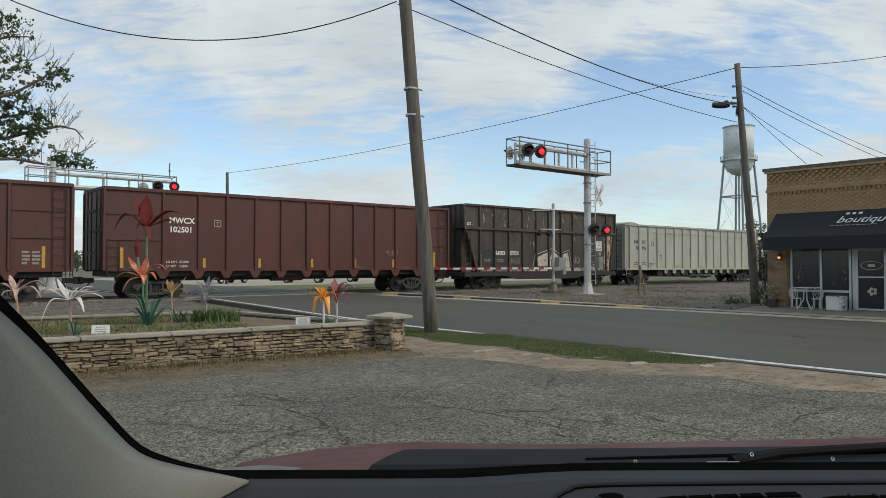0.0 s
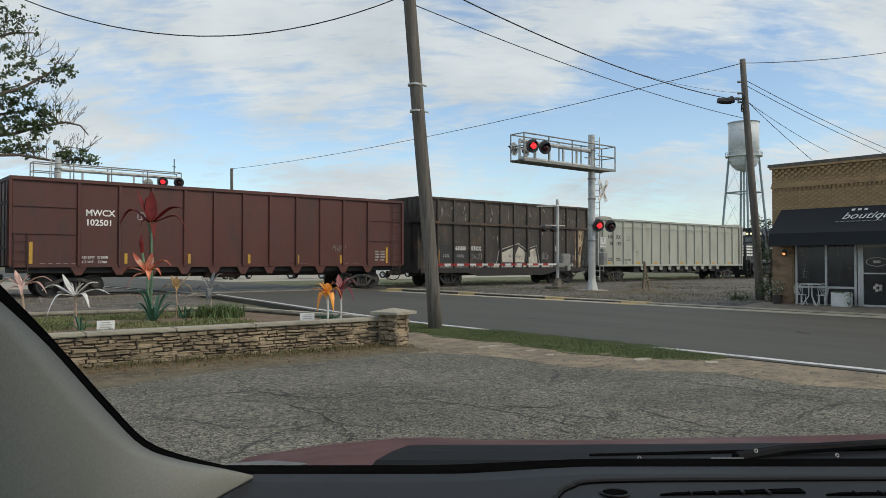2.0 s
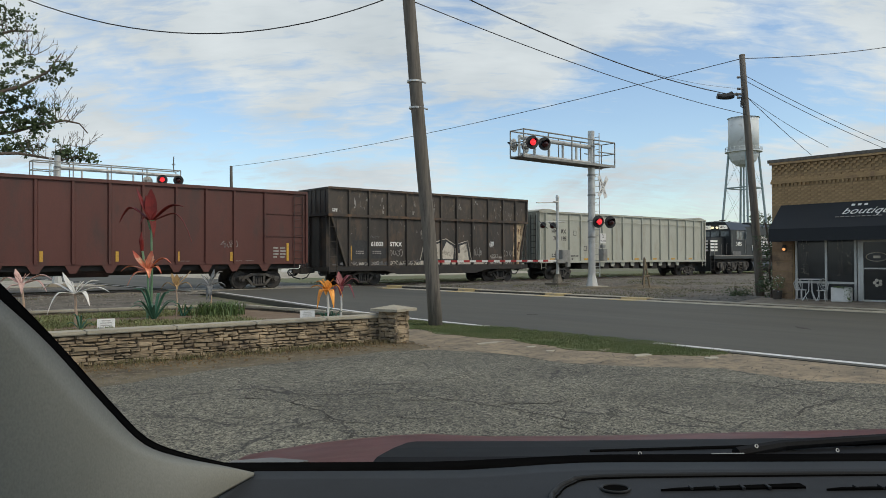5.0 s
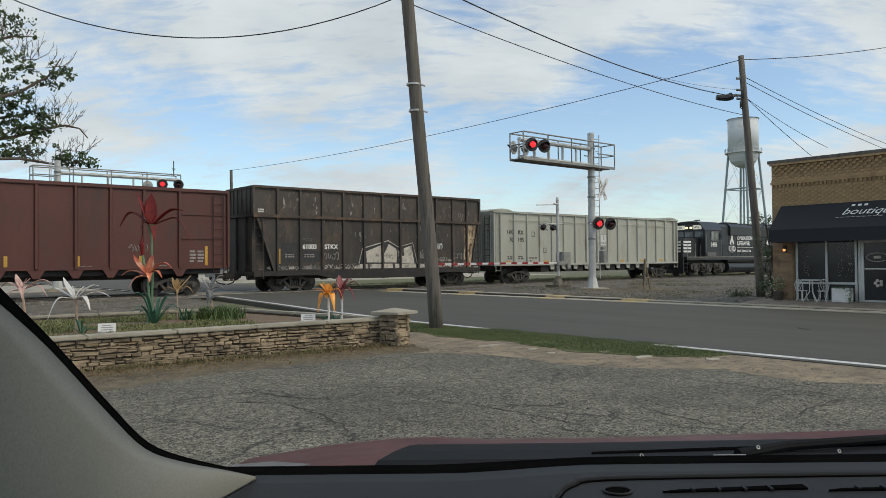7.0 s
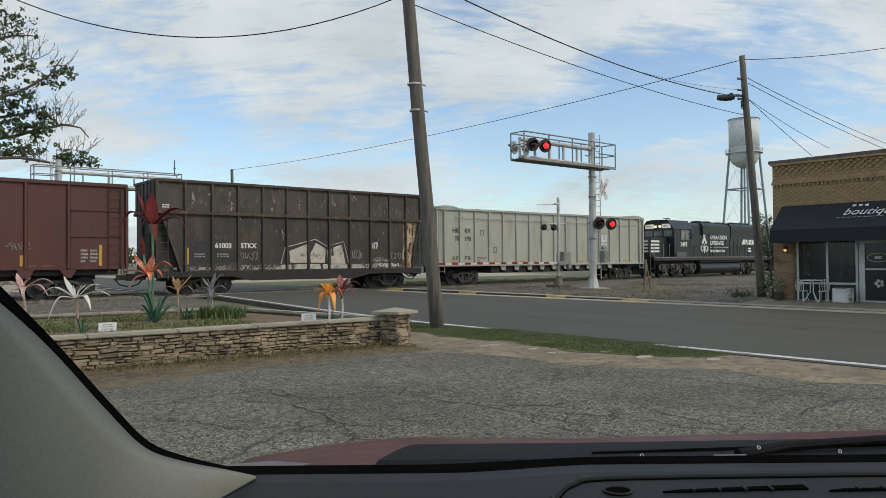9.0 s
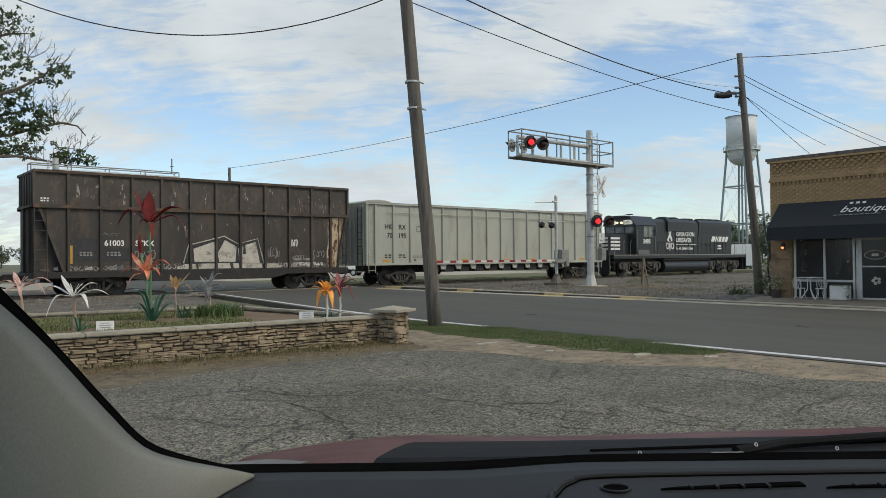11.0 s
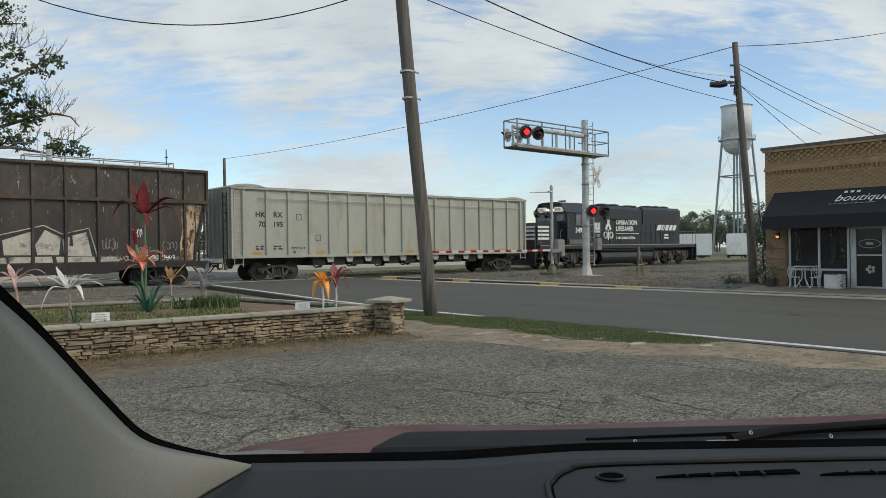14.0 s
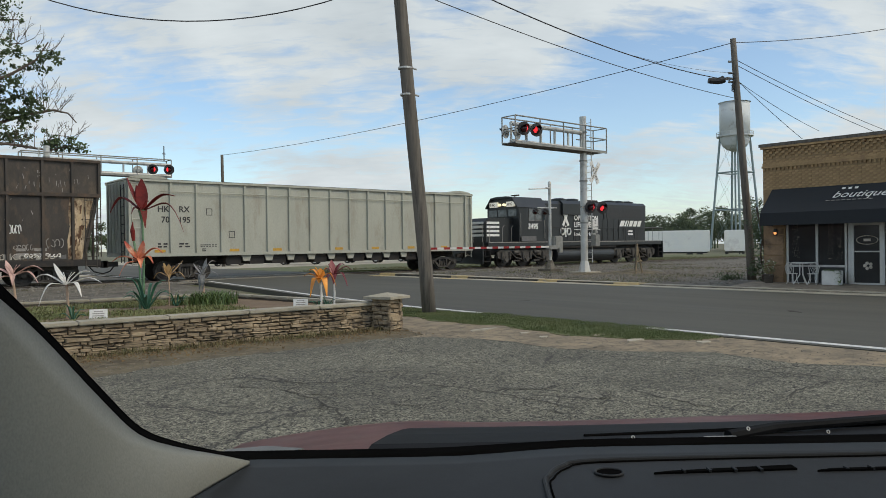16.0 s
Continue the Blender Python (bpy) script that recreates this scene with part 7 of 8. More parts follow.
    for x0, z0, w, h, k, m in ((4.0, 1.6, 0.95, 0.45, 4, "dim"), (10.5, 1.55, 0.65, 0.65, 5, "dim"), (11.75, 2.15, 0.45, 0.45, 4, "white"), (1.3, 1.12, 2.0, 0.2, 10, "dim"), (4.0, 1.12, 1.9, 0.26, 9, "tag"), (11.4, 1.12, 2.3, 0.24, 10, "tag"), (13.1, 1.55, 0.7, 0.5, 4, "dim"), (2.7, 2.62, 0.6, 0.16, 4, "tag2"), (5.3, 1.14, 1.0, 0.3, 6, "tag2"), (10.3, 1.14, 1.1, 0.3, 6, "dim"), (12.3, 1.2, 1.4, 0.2, 9, "white"), (11.9, 1.5, 0.75, 0.28, 5, "dim"), (2.3, 1.15, 1.6, 0.16, 9, "tag2")):
        for i in range(k):
            bm = BM()
            cx = x0 + w * (i + 0.5) / k
            a0 = rnd.uniform(0, 6)
            pts = [(cx + 0.5 * w / k * math.cos(a0 + j * 0.9) * rnd.uniform(0.5, 1.2), -Y - 0.003, z0 + h / 2 + h / 2 * math.sin(a0 + j * 0.9) * rnd.uniform(0.5, 1.0)) for j in range(6)]
            tube(bm, pts, 0.022, 4)
            part("graffiti_scrawl", bm, M[m], car)
    # bare, rusted strip at the last panel, flaked edges and scratched streaks
    bm = BM()
    prism(bm, [(14.02, 3.74), (13.98, 3.0), (14.03, 2.5), (13.93, 1.9), (13.95, 1.12), (14.5, 1.12), (14.58, 1.7), (14.62, 2.2), (14.8, 2.7), (14.86, 3.2), (15.0, 3.74)], -Y - 0.004, -Y)
    part("bare_patch", bm, M["rustpatch"], car)
    bm = BM()
    for i in range(26):
        z = rnd.uniform(1.2, 3.3)
        x = rnd.uniform(14.0, 14.35 + 0.17 * (z - 1.2))
        w, h = rnd.uniform(0.015, 0.06), rnd.uniform(0.1, 0.5)
        prism(bm, [(x, z), (x + w, z + 0.04), (x + w * 1.3 + rnd.uniform(-0.05, 0.1), z + h), (x + rnd.uniform(-0.05, 0.05), z + h * 0.8)], -Y - 0.006 - 0.0001 * i, -Y - 0.003)
    tagged(part("flaking_rust", bm, M["rust"], car), kind="stuff")
    bm = BM()
    spots = [(5.75, 4.3, 0.7), (6.5, 4.5, 0.6), (9.0, 4.6, 0.9), (9.3, 4.5, 0.35), (10.7, 4.9, 0.3), (3.45, 4.3, 0.6), (3.95, 3.4, 0.45), (7.3, 4.6, 0.6), (1.7, 4.5, 0.5), (2.5, 4.7, 0.3), (12.9, 4.6, 0.3), (6.35, 2.7, 0.6)]
    for x, z, h in spots:
        for k in range(rnd.randint(3, 7)):
            a, c, hh = x + rnd.gauss(0, 0.06), z + rnd.gauss(0, h * 0.3), h * rnd.uniform(0.15, 0.5)
            w = rnd.uniform(0.015, 0.06)
            prism(bm, [(a, c), (a + w, c + 0.02), (a + w * rnd.uniform(0.6, 1.4) + rnd.gauss(0, 0.02), c + hh), (a + rnd.gauss(0, 0.02), c + hh * 0.8)], -Y - 0.004, -Y + 0.002)
    for i in range(80):
        x, z = rnd.uniform(0.4, L - 0.3), rnd.choice((rnd.uniform(2.6, 3.6), rnd.uniform(3.95, 5.1), rnd.uniform(3.95, 4.4)))
        if z < mid and not 1.2 < x < 13.9:
            continue
        h, w = abs(rnd.gauss(0, 0.13)) + 0.02, rnd.uniform(0.006, 0.028)
        d = rnd.gauss(0, 0.035)
        prism(bm, [(x, z), (x + w, z), (x + w + d, z + h), (x + d, z + h)], -Y - 0.003, -Y + 0.002)
    tagged(part("paint_scratches", bm, M["dim"], car), kind="stuff")
    part("reflector", box(BM(), 1.36, -Y - 0.012, 1.42, 1.47, -Y + 0.001, 2.2), M["yellow"], car)
    return car


def grey_car(X0, L):
    car = tagged(empty("hopper_car", X0, TRACK_Y, 0), "pale grey-green ribbed aggregate hopper car with black lettering", "rail car", "freight cars of the train")
    TRAIN.append((car, X0))
    Y, top, sill = 1.52, 4.62, 1.25
    part("body", open_body(L, Y, sill, top), M["hk"], car)
    for x in [0.06] + [0.68 + 1.2265 * i for i in range(17)] + [L - 0.06]:
        bm = BM()
        prism(bm, [(x - 0.06, -Y), (x - 0.045, -Y - 0.1), (x + 0.045, -Y - 0.1), (x + 0.06, -Y)], sill, top - 0.05, "z")
        part("rib", bm, M["hk"], car)
    for s in (-1, 1):
        bm = BM()
        box(bm, -0.05, s * Y - 0.08, top - 0.06, L + 0.05, s * Y + s * 0.12, top + 0.08, bev=0.02)
        part("top_chord", bm, M["hk"], car)
        bm = BM()
        box(bm, 0, s * Y - 0.05, sill - 0.1, L, s * Y + s * 0.11, sill + 0.05, bev=0.01)
        part("side_sill", bm, M["hk"], car)
        bm = BM()
        rod(bm, (1.4, s * (Y + 0.12), 4.15), (L - 0.8, s * (Y + 0.12), 4.1), 0.022, seg=6)
        part("grab_rail", bm, M["hk"], car)
    # rounded end hoods
    for x0, x1 in ((0.0, 1.9), (L - 1.9, L)):
        bm = BM()
        c = (x0 + x1) / 2
        prism(bm, [(c + (x1 - x0) / 2 * math.cos(a), top + 0.04 + 0.2 * math.sin(a)) for a in [math.pi * k / 10 for k in range(11)]], -Y + 0.02, Y - 0.05)
        part("end_hood", bm, M["hk"], car)
    for x in (-0.06, L - 0.06):
        bm = BM()
        for y in (-1.3, -0.9, -0.45, 0.0, 0.45, 0.9, 1.3):
            box(bm, x, y - 0.06, sill, x + 0.12, y + 0.06, top - 0.06)
        box(bm, x, -Y + 0.1, sill - 0.1, x + 0.12, Y - 0.1, sill + 0.1)
        part("end_frame", bm, M["hk"], car)
    # chutes below the body
    for i in range(10):
        c = 5.06 + i * 1.2265
        bm = BM()
        prism(bm, [(c - 0.32, sill - 0.08), (c + 0.32, sill - 0.08), (c + 0.42, 0.95), (c + 0.36, 0.7), (c - 0.36, 0.7), (c - 0.42, 0.95)], -1.36, 1.36)
        part("discharge_chute", bm, M["under"], car)
        bm = BM()
        prism(bm, [(c + 0.36, sill - 0.08), (c + 0.87, sill - 0.08), (c + 0.78, 0.86), (c + 0.46, 0.86)], -1.5, -1.42)
        part("chute_bracket", bm, M["hk"], car)
    bm = BM()
    box(bm, 0.6, -0.4, 0.8, L - 0.6, 0.4, sill)
    part("centre_sill", bm, M["under"], car)
    for x in (2.75, L - 2.0):
        freight_truck(car, x)
    coupler(car, 0, -1)
    coupler(car, L, 1)
    ladder(car, M["hk"], 0.15, 0.6, -Y - 0.11, 0.75, top - 0.1)
    ladder(car, M["hk"], L - 0.6, L - 0.15, -Y - 0.11, 0.75, top - 0.1)
    ladder(car, M["under"], -1.35, -0.9, -0.1, 0.9, top - 0.2, along="y")
    for x, s in ((1.31, "HK"), (2.3, "RX")):
        text("lettering", s, 0.39, M["ink"], car, on_side(x, 3.21, -Y - 0.008), bold=0.008)
    for x, s in ((1.48, "70"), (2.27, "195")):
        text("lettering", s, 0.39, M["ink"], car, on_side(x, 2.72, -Y - 0.008), bold=0.008)
    for x0, z0 in ((3.62, 3.08), (4.75, 2.0)):
        bm = BM()
        w = 0.3
        box(bm, x0, -Y - 0.006, z0, x0 + w, -Y + 0.002, z0 + 0.03)
        box(bm, x0, -Y - 0.006, z0 + w, x0 + w, -Y + 0.002, z0 + w + 0.03)
        box(bm, x0, -Y - 0.006, z0 + 0.03, x0 + 0.03, -Y + 0.002, z0 + w)
        box(bm, x0 + w - 0.03, -Y - 0.006, z0 + 0.03, x0 + w, -Y + 0.002, z0 + w)
        part("stencil", bm, M["ink"], car)
    bars("small_writing", M["ink"], car, 1.32, 1.77, -Y, 0.5, 0.075, 2, 2, 21)
    bars("small_writing", M["ink"], car, 2.3, 1.77, -Y, 0.56, 0.075, 2, 2, 22)
    bars("small_writing", M["ink"], car, 3.32, 1.69, -Y, 0.85, 0.04, 2, 6, 23)
    bars("small_writing", M["ink"], car, 3.4, 1.5, -Y, 0.22, 0.05, 2, 1, 24)
    for x in (1.16, 4.78, 7.1, 10.8, 13.2, 15.75, 18.3):
        bm = BM()
        box(bm, x, -Y - 0.014, 1.34, x + 0.5, -Y + 0.002, 1.47)
        part("reflector", bm, M["yellow"], car)
    return car


def black_engine(X0, L):
    car = tagged(empty("diesel_locomotive", X0, TRACK_Y, 0), "black six-axle diesel locomotive with white lettering, short nose first", "locomotive")
    TRAIN.append((car, X0))
    D = 1.55
    bm = BM()
    box(bm, 0.7, -D, 1.38, L - 0.7, D, 1.66, bev=0.02)
    part("walkway_frame", bm, M["lo"], car)
    for s in (-1, 1):
        bm = BM()
        box(bm, 0.75, s * D - 0.01, 1.62, L - 0.75, s * (D + 0.015), 1.675)
        part("sill_stripe", bm, M["dim"], car, "narrow pale stripe along the walkway edge")
    # nose, cab and long hood
    bm = BM()
    prism(bm, [(1.0, 1.66), (1.0, 2.95), (1.25, 3.25), (3.65, 3.32), (3.65, 1.66)], -0.95, 0.95)
    bmesh.ops.bevel(bm, geom=list(bm.edges), offset=0.06, segments=2, affect="EDGES")
    nose = part("nose", bm, M["lo"], car)
    bm = BM()
    for z in (2.05, 2.32, 2.59, 2.86):
        box(bm, 1.15, -0.958, z, 2.3, -0.945, z + 0.155)
        box(bm, 0.99, -0.8, z, 1.002, 0.8, z + 0.155)
    part("nose_stripes", bm, M["white"], car, "white safety stripes on the nose")
    bm = BM()
    prism(bm, [(-1.5, 1.66), (-1.5, 4.0), (-1.0, 4.62), (1.0, 4.62), (1.5, 4.0), (1.5, 1.66)], 3.6, 6.2, "x")
    cab = part("cab", bm, M["lo"], car)
    bm = BM()
    for sec in ([(-1.58, 3.98), (-1.03, 4.68), (-0.98, 4.62), (-1.5, 3.97)], [(1.58, 3.98), (1.03, 4.68), (0.98, 4.62), (1.5, 3.97)]):
        prism(bm, sec, 3.42, 6.35, "x")
    prism(bm, [(-1.02, 4.625), (-1.02, 4.69), (-0.5, 4.76), (0.5, 4.76), (1.02, 4.69), (1.02, 4.625)], 3.42, 6.35, "x")
    part("cab_roof", bm, M["lo"], car)
    part("cab_side_box", box(BM(), 3.75, -1.62, 1.7, 5.2, -1.505, 2.05, bev=0.02), M["tag2"], car, "grey louvred box on the cab side")
    part("wind_deflector", box(BM(), 5.95, -1.72, 3.15, 6.0, -1.51, 3.85, bev=0.01), M["cabpane"], car)
    bm = BM()
    for x in (3.72, 6.1):
        rod(bm, (x, -1.56, 1.9), (x, -1.56, 3.6), 0.018, seg=6)
    part("cab_handrail", bm, M["dim"], car)
    for x0, x1, z0, z1 in ((4.6, 5.15, 3.12, 3.85), (5.22, 5.85, 3.12, 3.85)):
        bm = BM()
        box(bm, x0, -1.515, z0, x1, -1.49, z1, bev=0.02)
        w = part("cab_window", bm, M["cabpane"], car)
        bm = BM()
        for a, b, c, d in ((x0 - 0.05, z0 - 0.05, x1 + 0.05, z0), (x0 - 0.05, z1, x1 + 0.05, z1 + 0.05), (x0 - 0.05, z0, x0, z1), (x1, z0, x1 + 0.05, z1)):
            box(bm, a, -1.53, b, c, -1.495, d)
        part("window_frame", bm, M["tag2"], car)
    bm = BM()
    for y0, y1 in ((-1.3, -0.55), (-0.4, 0.4), (0.55, 1.3)):
        box(bm, 3.57, y0, 3.4, 3.62, y1, 3.86)
    part("windscreen", bm, M["cabpane"], car)
    for y0 in (-1.18, 0.42):
        bm = BM()
        box(bm, 3.5, y0 - 0.02, 4.05, 3.64, y0 + 0.78, 4.4, bev=0.02)
        nb = part("number_board", bm, M["board"], car, "lit white number board")
        text("number", "3495", 0.27, M["ink"], nb, Matrix.Translation((3.495, y0 + 0.72, 4.13)) @ Matrix.Rotation(radians(-90), 4, "Z") @ Matrix.Rotation(radians(90), 4, "X"), 0.002)

    bm = BM()
    for y in (-0.22, 0.22):
        rod(bm, (3.44, y, 4.2), (3.6, y, 4.2), 0.09, seg=14)
    part("headlight", bm, M["lamp_on"], car, "lit twin headlight")
    bm = BM()
    prism(bm, [(-0.92, 1.66), (-0.92, 4.35), (-0.7, 4.58), (0.7, 4.58), (0.92, 4.35), (0.92, 1.66)], 6.19, L - 2.05, "x")
    part("long_hood", bm, M["lo"], car)
    bm = BM()
    prism(bm, [(-0.97, 3.3), (-0.97, 4.45), (-0.75, 4.65), (0.75, 4.65), (0.97, 4.45), (0.97, 3.3)], L - 7.4, L - 2.02, "x")
    part("radiator_housing", bm, M["lo"], car)
    bm = BM()
    box(bm, L - 7.1, -0.985, 3.45, L - 2.6, -0.965, 4.2)
    part("radiator_grille", bm, M["ink"], car)
    bm = BM()
    prism(bm, [(-1.08, 3.6), (-1.08, 4.38), (-0.85, 4.63), (0.85, 4.63), (1.08, 4.38), (1.08, 3.6)], 8.6, 11.9, "x")
    part("brake_blister", bm, M["lo"], car)
    bm = BM()
    box(bm, 6.15, -1.3, 1.68, 7.7, -0.9, 3.4, bev=0.03)
    part("blower_housing", bm, M["lo"], car)
    # hood doors, thin raised panels with latches
    x = 7.85
    while x < L - 2.9:
        bm = BM()
        box(bm, x, -0.945, 1.75, x + 0.62, -0.915, 3.35, bev=0.01)
        box(bm, x + 0.52, -0.965, 2.4, x + 0.57, -0.94, 2.6)
        part("hood_door", bm, M["lo"], car)
        x += 0.68
    for i, xx in enumerate((L - 3.3, L - 4.45, L - 5.6, 9.4, 10.8)):
        bm = BM()
        rod(bm, (xx, 0, 4.55), (xx, 0, 4.78), 0.55, seg=20)
        rod(bm, (xx, 0, 4.78), (xx, 0, 4.84), 0.5, 0.3, seg=20)
        part("roof_fan", bm, M["lo"], car)
    bm = BM()
    box(bm, 12.2, -0.4, 4.57, 13.5, 0.4, 4.78, bev=0.04)
    part("exhaust_silencer", bm, M["under"], car)
    bm = BM()
    for y in (-0.15, 0.0, 0.15):
        rod(bm, (4.6, y, 4.9), (5.05, y, 4.9), 0.03, 0.06, seg=8)
    rod(bm, (4.8, 0, 4.7), (4.8, 0, 4.9), 0.03)
    part("air_horn", bm, M["under"], car)
    # fuel tank and air tanks
    bm = BM()
    arc = [(0.5 * math.cos(a), 0.5 * math.sin(a)) for a in [-math.pi / 2 + math.pi * k / 12 for k in range(13)]]
    prism(bm, [(1.02 + u, 0.72 + v) for u, v in arc] + [(-1.02 - u, 0.72 + v) for u, v in reversed(arc)], 7.5, 14.0, "x")
    part("fuel_tank", bm, M["lo"], car)
    for s in (-1, 1):
        bm = BM()
        rod(bm, (7.4, s * 1.3, 1.3), (14.3, s * 1.3, 1.3), 0.16, seg=14)
        part("air_tank", bm, M["under"], car)
    part("underframe", box(BM(), 1.0, -0.9, 0.85, L - 1.0, 0.9, 1.39), M["under"], car)
    # pilots, steps, handrails
    for x, s in ((0.35, 1), (L - 0.35, -1)):
        bm = BM()
        box(bm, x - 0.06, -1.45, 0.28, x + 0.06, 1.45, 1.66, bev=0.02)
        part("pilot", bm, M["lo"], car)
        for y in (-1.45, 1.1):
            bm = BM()
            for z in (0.4, 0.75, 1.1, 1.42):
                box(bm, min(x, x + s * 0.6), y, z, max(x, x + s * 0.6), y + 0.35, z + 0.03)
            box(bm, x + s * 0.58, y, 0.35, x + s * 0.62, y + 0.35, 1.5)
            part("step_well", bm, M["under"], car)
        bm = BM()
        for y in (-1.4, -0.5, 0.5, 1.4):
            rod(bm, (x, y, 1.2), (x, y, 2.75), 0.02, seg=6)
        rod(bm, (x, -1.4, 2.75), (x, 1.4, 2.75), 0.02, seg=6)
        part("end_handrail", bm, M["dim"], car)
    for s in (-1, 1):
        bm = BM()
        rod(bm, (6.4, s * 1.52, 2.65), (L - 0.5, s * 1.52, 2.65), 0.018, seg=6)
        x = 6.4
        while x < L - 0.4:
            rod(bm, (x, s * 1.52, 1.66), (x, s * 1.52, 2.65), 0.016, seg=6)
            x += 1.5
        part("side_handrail", bm, M["under"], car)
        bm = BM()
        for xx in (0.85, 2.05, 2.9):
            tube(bm, [(xx, s * 1.5, 1.5), (xx, s * 1.5, 2.6), (xx + 0.25, s * 1.4, 2.75)], 0.018, 6)
        part("grab_iron", bm, M["dim"], car)
    coupler(car, 0.3, -1)
    coupler(car, L - 0.3, 1)
    # three-axle trucks
    for cx in (4.6, L - 3.9):
        bm = BM()
        box(bm, -0.3, -1.0, 0.55, 0.3, 1.0, 1.0, bev=0.03)
        truck = part("truck", bm, M["under"], car)
        truck.matrix_basis = pose(cx, 0, 0)
        for s in (-1, 1):
            bm = BM()
            y0, y1 = sorted((s * 1.02, s * 1.2))
            prism(bm, [(-2.75, 0.98), (-2.5, 1.12), (2.5, 1.12), (2.75, 0.98), (2.7, 0.62), (2.3, 0.5), (1.7, 0.52), (1.4, 0.78), (0.6, 0.78), (0.4, 0.52), (-0.4, 0.52), (-0.6, 0.78), (-1.4, 0.78), (-1.7, 0.52), (-2.3, 0.5), (-2.7, 0.62)], y0, y1)
            for c in (-2.0, 0.0, 2.0):
                box(bm, c - 0.26, s * 1.0, 0.3, c + 0.26, s * 1.26, 0.8, bev=0.03)
                rod(bm, (c, s * 1.0, 0.51), (c, s * 1.34, 0.51), 0.17, seg=12)
                for d in (-0.36, 0.36):
                    rod(bm, (c + d, s * 1.24, 0.5), (c + d, s * 1.24, 1.0), 0.085, seg=8)
            for c in (-1.0, 1.0):
                tube(bm, [(c - 0.6, s * 1.26, 1.0), (c - 0.1, s * 1.28, 0.62), (c + 0.5, s * 1.26, 0.5)], 0.045, 6)
                rod(bm, (c - 0.35, s * 1.28, 0.98), (c + 0.15, s * 1.28, 0.98), 0.12, seg=10)
                box(bm, c - 0.3, s * 1.2, 0.36, c + 0.3, s * 1.26, 0.46, bev=0.02)
            part("side_frame", bm, M["dusty"], truck)
        for c in (-2.0, 0.0, 2.0):
            w = part("wheelset", wheelset_mesh(0.51), M["tread"], truck)
            w.matrix_basis = pose(c, 0, 0.51)
            WHEELS.append((w, c, 0.51))
    # lettering
    text("lettering", "3495", 0.5, M["white"], car, on_side(4.5, 2.55, -1.508), bold=0.014)
    text("lettering", "OPERATION", 0.5, M["white"], car, on_side(9.95, 3.22, -0.975), bold=0.014)
    text("lettering", "LIFESAVER", 0.5, M["white"], car, on_side(9.95, 2.72, -0.975), bold=0.014)
    bm = BM()
    box(bm, 9.95, -0.972, 2.5, 13.0, -0.95, 2.54)
    part("lettering_rule", bm, M["white"], car)
    text("lettering", "Look, Listen & Live", 0.32, M["white"], car, on_side(9.95, 2.1, -0.975), bold=0.01)
    # a white crossing emblem: two bars crossed over a post between two discs
    bm = BM()
    for a in (-62, 62):
        box(bm, -0.62, -0.01, -0.11, 0.62, 0.0, 0.11, pose(9.02, -0.96 - (0.012 if a > 0 else 0), 3.35, 0, a, 0))
    box(bm, 8.96, -0.97, 2.0, 9.08, -0.955, 2.8)
    part("emblem", bm, M["white"], car)
    bm = BM()
    for x in (8.68, 9.36):
        bm = BM()
        tube(bm, [(x + 0.2 * math.cos(a), -0.965, 2.4 + 0.24 * math.sin(a)) for a in [i * math.pi / 8 for i in range(17)]], 0.06, 6)
        part("emblem_ring", bm, M["white"], car)
    # slanted white emblem blocks on the rear of the hood
    X = L - 5.5
    for a, b in ((0.0, 0.5), (0.62, 0.8), (0.95, 1.05), (1.2, 1.6), (1.75, 2.15), (2.3, 2.7)):
        bm = BM()
        prism(bm, [(X + a, 2.8), (X + b, 2.8), (X + b + 0.25, 3.25), (X + a + 0.25, 3.25)], -0.975, -0.955)
        part("emblem_block", bm, M["white"], car)
    bars("small_writing", M["white"], car, L - 4.4, 2.5, -0.955, 1.2, 0.14, 2, 1, 31)
    return car


ribs = [0.0, 2.57, 4.24, 5.64, 7.14, 8.57, 10.05, 11.47, 12.97, 14.39, 15.81, 17.42, 19.78]
brown_car(9.58, 19.78, ribs)
brown_car(8.3 - 19.78, 19.78, ribs, False)
dark_car(30.69, 15.22)
grey_car(47.1, 20.83)
black_engine(68.66, 20.9)


def shift(t):
    for (a, x), (b, y) in zip(SHIFT, SHIFT[1:]):
        if t <= b:
            return x + (y - x) * (t - a) / (b - a)
    return SHIFT[-1][1]


def blink(a):
    """Rows of a lamp's turn from the angle a: half a turn every 0.7425 s, in an eighth of a second."""
    rows, t = [(0.0, a)], 0.42
    while t < 15.9:
        rows += [(t - 0.06, a), (t - 0.02, a + 60), (t + 0.02, a + 120), (t + 0.06, a + 180)]
        a, t = a + 180, t + 0.7425
    return rows + [(15.92, a), (15.96, a + 50), (16.0, a + 95)]


def motions():
    """The train rolls towards -x; every wheelset turns with it; the flashers wink in turn."""
    for lens, p, rz, lit in FLASHERS:
        walk(lens, [(t, pose(p.x, p.y, p.z, 0, 0, rz + a)) for t, a in blink(0 if lit else 180)])
    for car, x0 in TRAIN:
        walk(car, [(t, pose(x0 - s, TRACK_Y, 0)) for t, s in SHIFT])
    times = [i / 5 for i in range(81)]
    for w, c, r in WHEELS:
        walk(w, [(t, pose(c, 0, r, 0, -math.degrees(shift(t) / r), 0)) for t in times])
